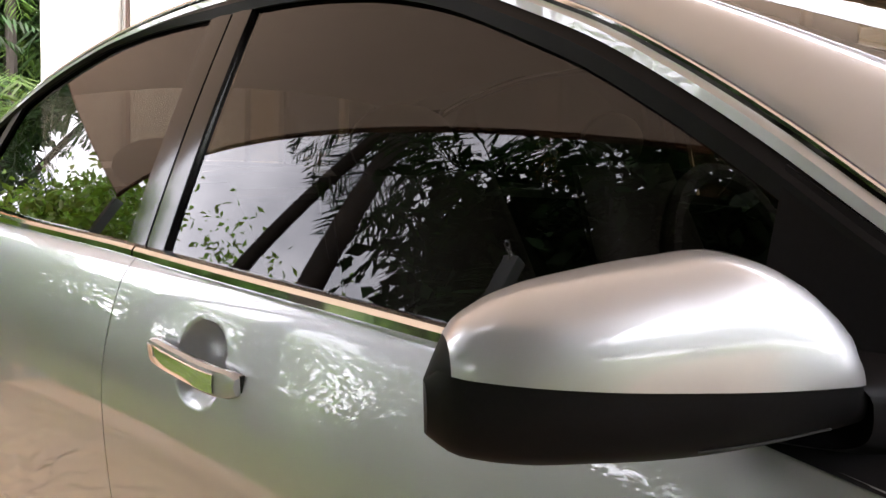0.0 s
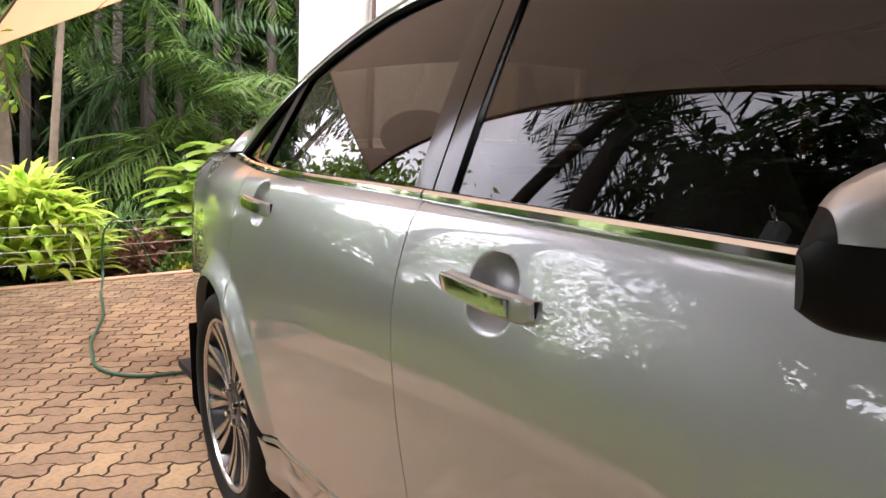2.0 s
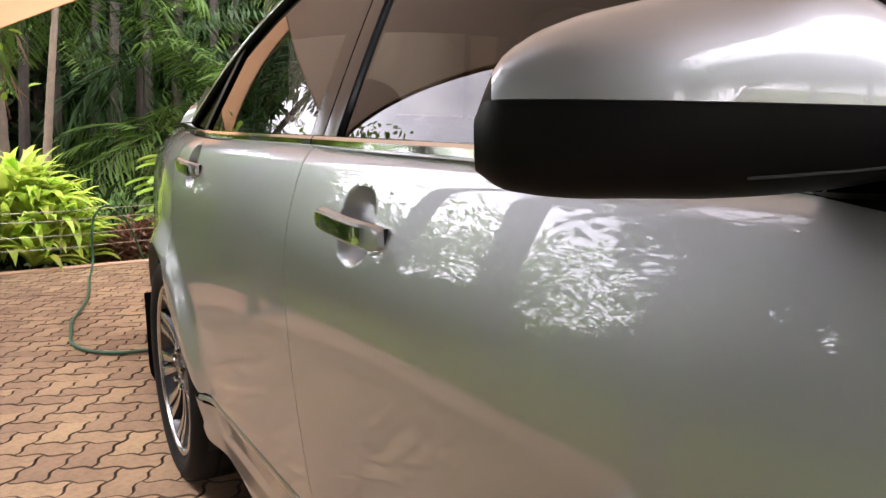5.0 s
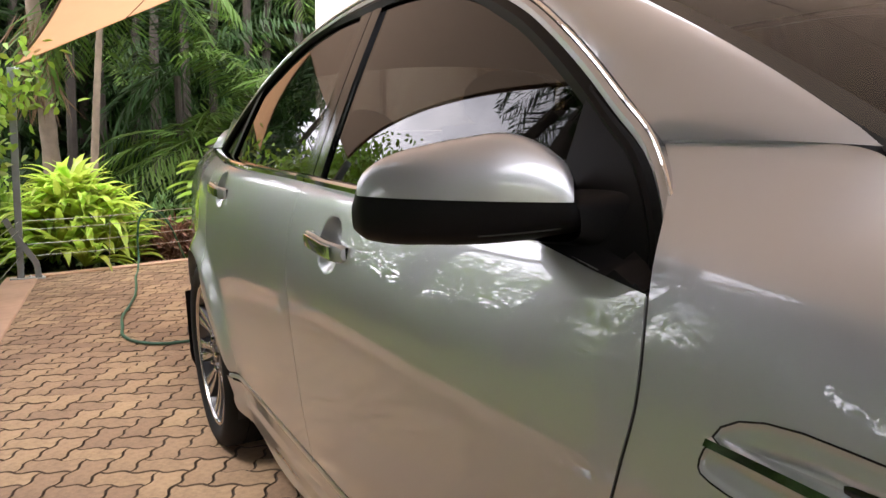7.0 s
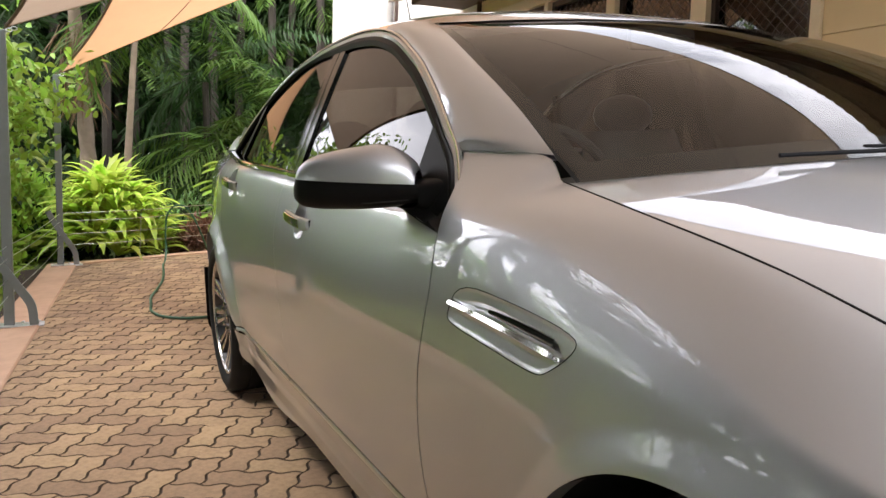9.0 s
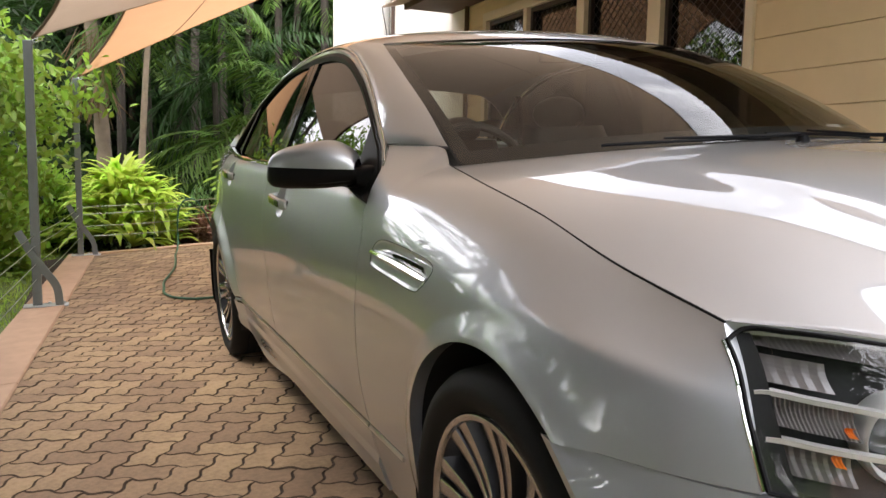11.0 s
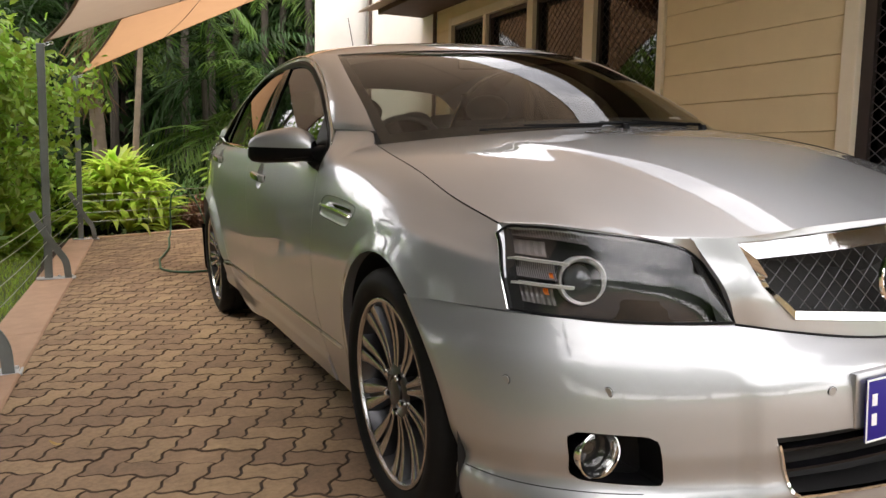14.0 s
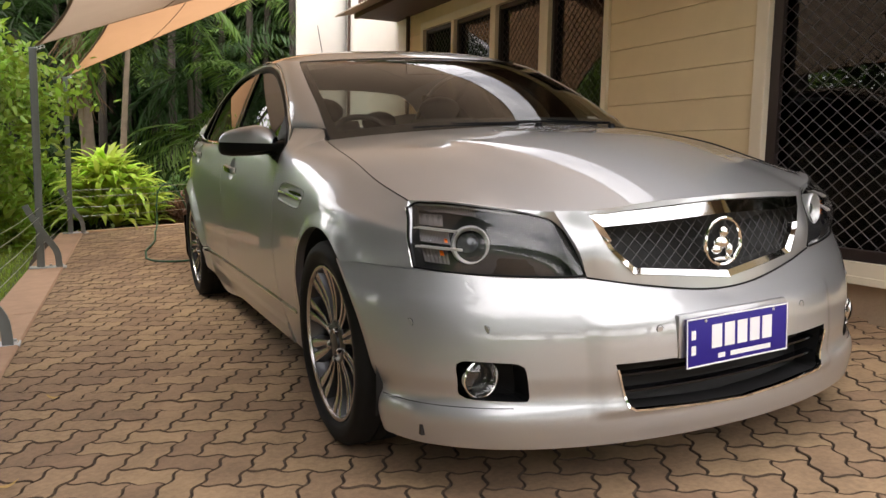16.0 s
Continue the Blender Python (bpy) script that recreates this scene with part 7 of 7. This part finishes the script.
def bush(name, label, at, r, n, leaf, wd, material, squash=0.8, cat="shrub", stems=7, down=0.0, group=""):
    """a shrub: stems and clustered leaves"""
    p = thing(name, label, cat, group=group, m=Matrix.Translation(at))
    tips, st = [], []
    for k in range(stems * 5):
        a, e = rng.uniform(0, 6.28), rng.uniform(0.15, 1.45)
        rr = r * rng.uniform(0.55, 1.0)
        tips.append((rr * math.cos(a) * math.cos(e), rr * math.sin(a) * math.cos(e), rr * math.sin(e) * squash * 1.5))
    for k in range(stems):
        q = tips[k]
        st.append(tube([(0, 0, 0), (q[0] * 0.3, q[1] * 0.3, q[2] * 0.55), q], [0.03, 0.02, 0.008], 6))
    for q in st:
        part("stem", q, M_BARKDARK, p)
    tips = np.array(tips)
    i = rng.integers(0, len(tips), n)
    pos = tips[i] + rng.normal(size=(n, 3)) * r * 0.17
    pos[:, 2] = np.abs(pos[:, 2])
    d = pos / np.maximum(np.linalg.norm(pos, axis=1), 0.01)[:, None] + rng.normal(size=(n, 3)) * 0.6 + np.array([0, 0, 0.1 - down])
    v, f = leaf_quads(pos, rng.uniform(0.7, 1.2, n) * leaf, rng.uniform(0.8, 1.15, n) * wd, d, 0.5)
    if leaf > 0.1 and at[1] > 5 and at[0] > -4:
        v, f = rounded(v)
    part("leaves", np_mesh("leaves", v, f, material), None, p)
    return p


# strap-leaved clump at the end of the drive
p = thing("strap_leaf_shrub", "dense yellow-green strap-leaved shrub at the drive's end", "shrub", m=Matrix.Translation((-1.18, 9.0, -0.32)))
srng = np.random.default_rng(21)
items = []
for k in range(34):
    a, e = k * 2.39996, 0.05 + 1.45 * ((k + 0.5) / 34) ** 1.1
    rr = srng.uniform(0.30, 0.46)
    head = np.array([rr * math.cos(a) * math.cos(e), rr * math.sin(a) * math.cos(e), 0.16 + srng.uniform(0.58, 0.76) * math.sin(e)])
    out = np.array([math.cos(a) * math.cos(e), math.sin(a) * math.cos(e), 0.0])
    for j in range(17):
        b = j * 2.39996 + k
        el = srng.uniform(0.25, 1.45)
        L, W = srng.uniform(0.42, 0.66), srng.uniform(0.085, 0.130)
        dx = np.array([math.cos(b), math.sin(b), 0]) + 0.8 * out
        dx /= max(np.linalg.norm(dx), 0.2)
        side = np.array([-dx[1], dx[0], 0])
        q, vv_, seg = head.copy(), [], 8
        bend_ = srng.uniform(0.9, 2.1)
        for s in range(seg + 1):
            t = s / seg
            an = el - bend_ * t ** 1.7
            wv = W * (0.30 + 0.70 * math.sin(math.pi * min(1, 0.05 + 0.85 * t))) * (1 - t ** 4) * 0.5
            keel = np.array([0, 0, 0.45 * wv])
            vv_ += [q - side * wv + keel, q, q + side * wv + keel]
            q = q + (dx * math.cos(an) + np.array([0, 0, math.sin(an)])) * L / seg
        items.append((np.array(vv_), np.array([(3 * s + o, 3 * s + o + 1, 3 * s + o + 4, 3 * s + o + 3) for s in range(seg) for o in (0, 1)])))
part("leaves", np_mesh("leaves", *cat_vf(items), M_STRAP), None, p, "glossy yellow-green strap leaves")
for k in range(8):
    part("stem", tube([(0, 0, 0), (0.2 * math.cos(k), 0.2 * math.sin(k), 0.35), (0.3 * math.cos(k), 0.3 * math.sin(k), 0.75)], 0.016, 6), M_BARKDARK, p)

bush("copper_shrub", "small copper-brown leaved shrub", (-0.15, 9.2, -0.25), 0.36, 1400, 0.13, 0.03, M_RED, 0.9, down=0.5)
bush("fern_bush", "soft pale green fern bush", (-0.30, 9.9, -0.30), 0.62, 5200, 0.10, 0.022, M_FERN, 0.75)
bush("fern_bush", "soft pale green fern bush", (0.45, 9.6, -0.30), 0.55, 4200, 0.10, 0.022, M_FERN, 0.7)
bush("low_shrub", "low green shrub beside the drive", (0.20, 8.95, -0.25), 0.34, 1500, 0.09, 0.04, M_LEAF, 0.6)
bush("yellow_shrub", "small yellow-leaved shrub beside the drive", (0.12, 8.75, -0.22), 0.16, 260, 0.09, 0.045, mat("yellow_leaf", (0.45, 0.36, 0.03), 0.5, island=0.3, trans=0.3), 0.7, stems=4)
bush("low_shrub", "low green shrub beside the drive", (0.85, 9.0, -0.25), 0.45, 1800, 0.11, 0.05, M_LEAF, 0.7)
# big-leaved plant behind the car's tail
for px_, py_, sc_ in ((0.72, 9.6, 1.0), (0.26, 9.3, 0.85)):
    p = thing("broad_leaf_plant", "tall plant with big ribbed light green leaves", "plant", group="plants behind the drive", m=Matrix.Translation((px_, py_, -0.3)) @ Matrix.Scale(sc_, 4))
    items = []
    for k in range(30):
        a, z = rng.uniform(2.0, 5.6), 0.55 + 1.05 * ((k * 0.618) % 1.0)
        L, W = rng.uniform(0.35, 0.6), rng.uniform(0.13, 0.2)
        q = np.array([0.06 * math.cos(a), 0.06 * math.sin(a), z])
        dx = np.array([math.cos(a), math.sin(a), 0])
        side = np.array([-dx[1], dx[0], 0])
        vv_, seg = [], 10
        for s in range(seg + 1):
            t = s / seg
            an = 0.35 - 1.0 * t
            wv = W * math.sin(math.pi * (0.05 + 0.95 * t)) ** 0.6 * (1.0 if s % 2 else 0.62)
            vv_ += [q - side * wv * 0.8 - np.array([0, 0, 0.03]), q, q + side * wv * 0.8 - np.array([0, 0, 0.03])]
            q = q + (dx * math.cos(an) + np.array([0, 0, math.sin(an)])) * L / seg
        items.append((np.array(vv_), np.array([(3 * s + o, 3 * s + o + 1, 3 * s + o + 4, 3 * s + o + 3) for s in range(seg) for o in (0, 1)])))
    part("leaves", np_mesh("leaves", *cat_vf(items), M_LEAFBRIGHT), None, p)
    part("stem", tube([(0, 0, 0), (0.02, 0.02, 0.9), (0, 0, 1.65)], [0.03, 0.022, 0.012], 8), M_BARKDARK, p)

# leafy shrubs and small trees on the lawn side
for x, y, r, n, lf, mt in ((-2.75, 7.6, 0.62, 1900, 0.15, M_LEAFBRIGHT), (-3.2, 6.5, 0.75, 2000, 0.16, M_LEAF), (-3.1, 8.7, 0.95, 2900, 0.15, M_LEAFBRIGHT), (-4.2, 9.8, 1.0, 2600, 0.16, M_LEAF), (-2.3, 9.8, 0.8, 2400, 0.13, M_LEAFBRIGHT), (-5.4, 8.2, 0.9, 2000, 0.16, M_LEAF), (-6.8, 9.5, 1.0, 2200, 0.16, M_LEAF), (-5.2, 5.2, 0.8, 1800, 0.14, M_LEAF)):
    bush("leafy_shrub", "leafy green shrub on the lawn", (x, y, -0.32), r, n, lf, lf * 0.5, mt, 0.9, group="shrubs by the lawn")


def tree(base, h, lean, r, cr, n, leaf, material, label):
    p = thing("tree", label, "tree", group="trees round the lawn", m=Matrix.Translation(base))
    t = np.linspace(0, 1, 16)
    tp = np.stack([lean[0] * t, lean[1] * t, h * 0.75 * t], 1)
    part("trunk", tube(tp, list(r * (1.2 - 0.7 * t)), 10), M_BARKDARK, p)
    limbs, ends = [], []
    for k in range(10):
        a, e = k * 2.4, rng.uniform(0.2, 1.1)
        s = tp[8 + k % 7]
        q = s + np.array([math.cos(a) * math.cos(e), math.sin(a) * math.cos(e), math.sin(e)]) * cr * rng.uniform(0.6, 1.0)
        ends += [q, (q + s) / 2 + rng.normal(size=3) * 0.2, q + rng.normal(size=3) * cr * 0.25]
        limbs.append(tube([tuple(s), tuple((s + q) / 2 + np.array([0, 0, 0.1])), tuple(q)], [r * 0.4, r * 0.25, r * 0.08], 6))
    for q in limbs:
        part("limb", q, M_BARKDARK, p)
    ends = np.array(ends)
    i = rng.integers(0, len(ends), n)
    pos = ends[i] + rng.normal(size=(n, 3)) * cr * 0.20
    v, f = leaf_quads(pos, rng.uniform(0.7, 1.2, n) * leaf, rng.uniform(0.8, 1.2, n) * leaf * 0.45, rng.normal(size=(n, 3)) + np.array([0, 0, -0.3]), 0.4)
    if base[0] > -4 and base[1] > 5:
        v = v - np.tile(tp[-1] * np.array([1, 1, 0]), (len(v), 1))
        v, f = rounded(v)
        v = v + tp[-1] * np.array([1, 1, 0])
    part("crown", np_mesh("crown", v, f, material), None, p)


tree((-2.75, 7.3, -0.3), 3.0, (0.1, 0.2), 0.045, 0.85, 2200, 0.14, M_LEAFBRIGHT, "young tree with bright green leaves")
tree((-3.4, 9.2, -0.3), 3.6, (0.0, 0.2), 0.05, 1.0, 2600, 0.14, M_LEAFBRIGHT, "young tree with bright green leaves")
tree((-9.5, 1.2, -0.5), 6.0, (-0.4, 0.3), 0.14, 2.6, 5000, 0.18, M_LEAF, "leafy garden tree beside the lawn")
tree((-10.5, -2.5, -0.5), 6.5, (0.3, -0.3), 0.15, 2.6, 5000, 0.2, M_LEAF, "leafy garden tree beside the lawn")
tree((-7.2, 2.6, -0.5), 5.0, (0.2, 0.3), 0.11, 1.9, 4500, 0.16, M_LEAF, "leafy garden tree beside the lawn")
tree((-14.0, -4.5, -0.5), 6.0, (0.3, -0.3), 0.15, 2.6, 5000, 0.2, M_LEAF, "leafy garden tree beside the lawn")
tree((-4.5, -14.0, -0.5), 6.0, (0.3, -0.3), 0.16, 2.8, 5000, 0.2, M_LEAF, "leafy garden tree beside the lawn")
tree((2.0, -15.0, -0.5), 6.0, (0.3, -0.3), 0.16, 2.8, 5000, 0.2, M_LEAF, "leafy garden tree beside the lawn")
tree((-16.0, 14.0, -0.7), 5.0, (0.3, -0.3), 0.16, 2.4, 5000, 0.2, M_LEAF, "leafy garden tree beyond the lawn")
tree((-21.0, 7.0, -0.7), 6.0, (0.3, -0.3), 0.16, 2.8, 5000, 0.2, M_LEAF, "leafy garden tree beyond the lawn")
tree((-10.0, 18.0, -0.7), 4.5, (0.3, -0.3), 0.16, 2.0, 4000, 0.18, M_LEAF, "leafy garden tree beyond the lawn")
tree((-18.0, 1.0, -0.7), 6.5, (0.3, -0.3), 0.16, 2.8, 5000, 0.2, M_LEAF, "leafy garden tree beyond the lawn")
tree((-6.8, 8.8, -0.5), 3.4, (0.1, 0.1), 0.06, 1.7, 3200, 0.15, M_LEAFBRIGHT, "young tree with bright green leaves")
# tall dense trees out of view, added to shade the front of the drive
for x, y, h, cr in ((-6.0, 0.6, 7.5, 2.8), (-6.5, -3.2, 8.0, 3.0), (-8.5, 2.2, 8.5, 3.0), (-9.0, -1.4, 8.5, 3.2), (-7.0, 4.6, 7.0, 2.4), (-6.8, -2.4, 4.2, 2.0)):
    tree((x, y, -0.5), h, (rng.uniform(-0.3, 0.3), rng.uniform(-0.3, 0.3)), 0.17, cr, 12000, 0.27, M_DARKLEAF, "unseen tall dense dark green tree added to shade the drive")
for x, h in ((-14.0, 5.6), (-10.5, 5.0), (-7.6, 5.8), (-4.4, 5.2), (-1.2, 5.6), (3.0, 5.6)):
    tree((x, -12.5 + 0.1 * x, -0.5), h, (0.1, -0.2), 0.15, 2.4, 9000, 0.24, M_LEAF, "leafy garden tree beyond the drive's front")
# shrubs out of view, added to darken low reflections on the car
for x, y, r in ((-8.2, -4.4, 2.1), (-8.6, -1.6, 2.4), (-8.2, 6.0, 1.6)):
    bush("hedge_shrub", "unseen dark green shrub added to darken the car's reflections", (x, y, -0.5), r, 8000, 0.27, 0.13, M_DARKLEAF, 0.9, group="shrubs by the lawn")
# leaning palms over the lawn
palm((-4.5, 8.25, -0.4), 6.4, (0.0, -1.9), 0.10, 2, M_BARKDARK)
palm((-4.5, 6.05, -0.4), 6.0, (0.0, 0.5), 0.15, 2, M_BARKDARK)
palm((-4.9, 4.1, -0.4), 3.4, (0.1, 0.2), 0.12, 0, M_BARKDARK)
palm((-5.6, 2.6, -0.4), 4.2, (0.2, 0.4), 0.13, 2, M_BARKDARK)
palm((-6.5, 0.4, -0.4), 5.0, (0.2, 0.9), 0.14, 0, M_BARKDARK)

# unseen tree added to shade the sails' front and the car's nose
tree((-4.4, -0.9, -0.4), 9.5, (1.5, 0.2), 0.17, 2.2, 9000, 0.25, M_DARKLEAF, "unseen tall tree added to shade the front of the sails")

# lawn blades near the drive
n = 26000
gx_, gy_ = rng.uniform(-6.0, -1.95, n), rng.uniform(1.0, 9.2, n)
keep = gx_ < KX + KA * (gy_ - KY) - 0.33
gx_, gy_ = gx_[keep], gy_[keep]
pos = np.stack([gx_, gy_, np.array([lawn_z(a, b) for a, b in zip(gx_, gy_)]) - 0.005], 1)
n = len(pos)
v, f = leaf_quads(pos, rng.uniform(0.04, 0.09, n), 0.008, rng.normal(size=(n, 3)) * 0.45 + np.array([0, 0, 1]))
solid("grass", np_mesh("grass", v, f, M_BLADE), None, "short bright green lawn grass", "grass", kind="stuff")

# ---- pavers: zigzag-edged blocks in herringbone ----
CELL = 0.1058
PAV_ROT = Matrix.Rotation(radians(-32.0), 4, "Z")
PAV_ORG = Vector((-1.500, 0.089, 0))
ZIG = [(k / 6, math.sin(math.pi * k / 3)) for k in range(6)]
AMP = 0.0098


def lattice_edge(i, j, horizontal):
    """points along one unit edge of the lattice, without its end"""
    out = []
    for t, o in ZIG:
        if horizontal:
            out.append(((i + t) * CELL, j * CELL - o * AMP))
        else:
            out.append((i * CELL + o * AMP, (j + t) * CELL))
    return out


def block_outline(w, h):
    p = []
    for i in range(w):
        p += lattice_edge(i, 0, True)
    for j in range(h):
        p += lattice_edge(w, j, False)
    back_ = []
    for i in range(w):
        back_ += lattice_edge(i, h, True)
    back_.append((w * CELL, h * CELL))
    p += list(reversed(back_))[:-1]
    left = []
    for j in range(h):
        left += lattice_edge(0, j, False)
    left.append((0.0, h * CELL))
    p += list(reversed(left))[:-1]
    return np.array(p)


def block_geo(w, h):
    o = block_outline(w, h)
    t = np.roll(o, -1, 0) - np.roll(o, 1, 0)
    t /= np.linalg.norm(t, axis=1)[:, None]
    nn = np.stack([-t[:, 1], t[:, 0]], 1)
    n = len(o)
    a, b = o + nn * 0.0022, o + nn * 0.0052
    v = [(x, y, -0.03) for x, y in a] + [(x, y, -0.0036) for x, y in a] + [(x, y, 0.0) for x, y in b]
    f = [(k * n + i, k * n + (i + 1) % n, (k + 1) * n + (i + 1) % n, (k + 1) * n + i) for k in (0, 1) for i in range(n)]
    v.append((*o.mean(0), 0.0))
    f += [(2 * n + i, 2 * n + (i + 1) % n, 3 * n) for i in range(n)]
    return v, f


BLOCKS = {"h": mesh_of(block_geo(2, 1), "paver", False), "v": mesh_of(block_geo(1, 2), "paver", False)}
EDGE_FACES = {"h": 2 * len(block_outline(2, 1)), "v": 2 * len(block_outline(1, 2))}
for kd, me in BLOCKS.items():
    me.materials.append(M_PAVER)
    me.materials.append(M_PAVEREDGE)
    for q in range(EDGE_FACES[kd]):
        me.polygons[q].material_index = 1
GEO = {"h": block_geo(2, 1), "v": block_geo(1, 2)}
rest_v, rest_f, rest_m, k0, single = [], [], [], 0, 0
prng = random.Random(3)
for i in range(-90, 100):
    for j in range(-110, 110):
        r = (i - j) % 4
        if r not in (0, 3):
            continue
        kd = "h" if r == 0 else "v"
        c = PAV_ORG + PAV_ROT @ Vector((i * CELL, j * CELL, 0))
        mid = PAV_ORG + PAV_ROT @ Vector(((i + (1 if kd == "h" else 0.5)) * CELL, (j + (0.5 if kd == "h" else 1)) * CELL, 0))
        # the outermost blocks run in under the kerb and the house wall
        if not (-8.9 < mid.y < 8.18) or mid.x < kerb_x(mid.y) - 0.12 or mid.x > 1.90:
            continue
        m = Matrix.Translation((c.x, c.y, prng.uniform(-0.002, 0.001))) @ PAV_ROT @ Matrix.Rotation(prng.uniform(-0.006, 0.006), 4, "X") @ Matrix.Rotation(prng.uniform(-0.006, 0.006), 4, "Y")
        near = c.x < -0.55 and -0.9 < c.y < 5.5
        if near and single < 300:
            part("paver", BLOCKS[kd], None, drive, m=m)
            single += 1
        else:
            gv, gf = GEO[kd]
            rest_v += [tuple(m @ Vector(q)) for q in gv]
            rest_f += [tuple(a + k0 for a in q) for q in gf]
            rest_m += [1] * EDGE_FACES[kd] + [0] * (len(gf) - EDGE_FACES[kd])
            k0 += len(gv)
rest = mesh_of((rest_v, rest_f), "paver_field", False)
rest.materials.append(M_PAVERS)
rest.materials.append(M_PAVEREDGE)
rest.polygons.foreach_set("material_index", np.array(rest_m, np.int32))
part("paver_field", rest, None, drive)["kind"] = "stuff"
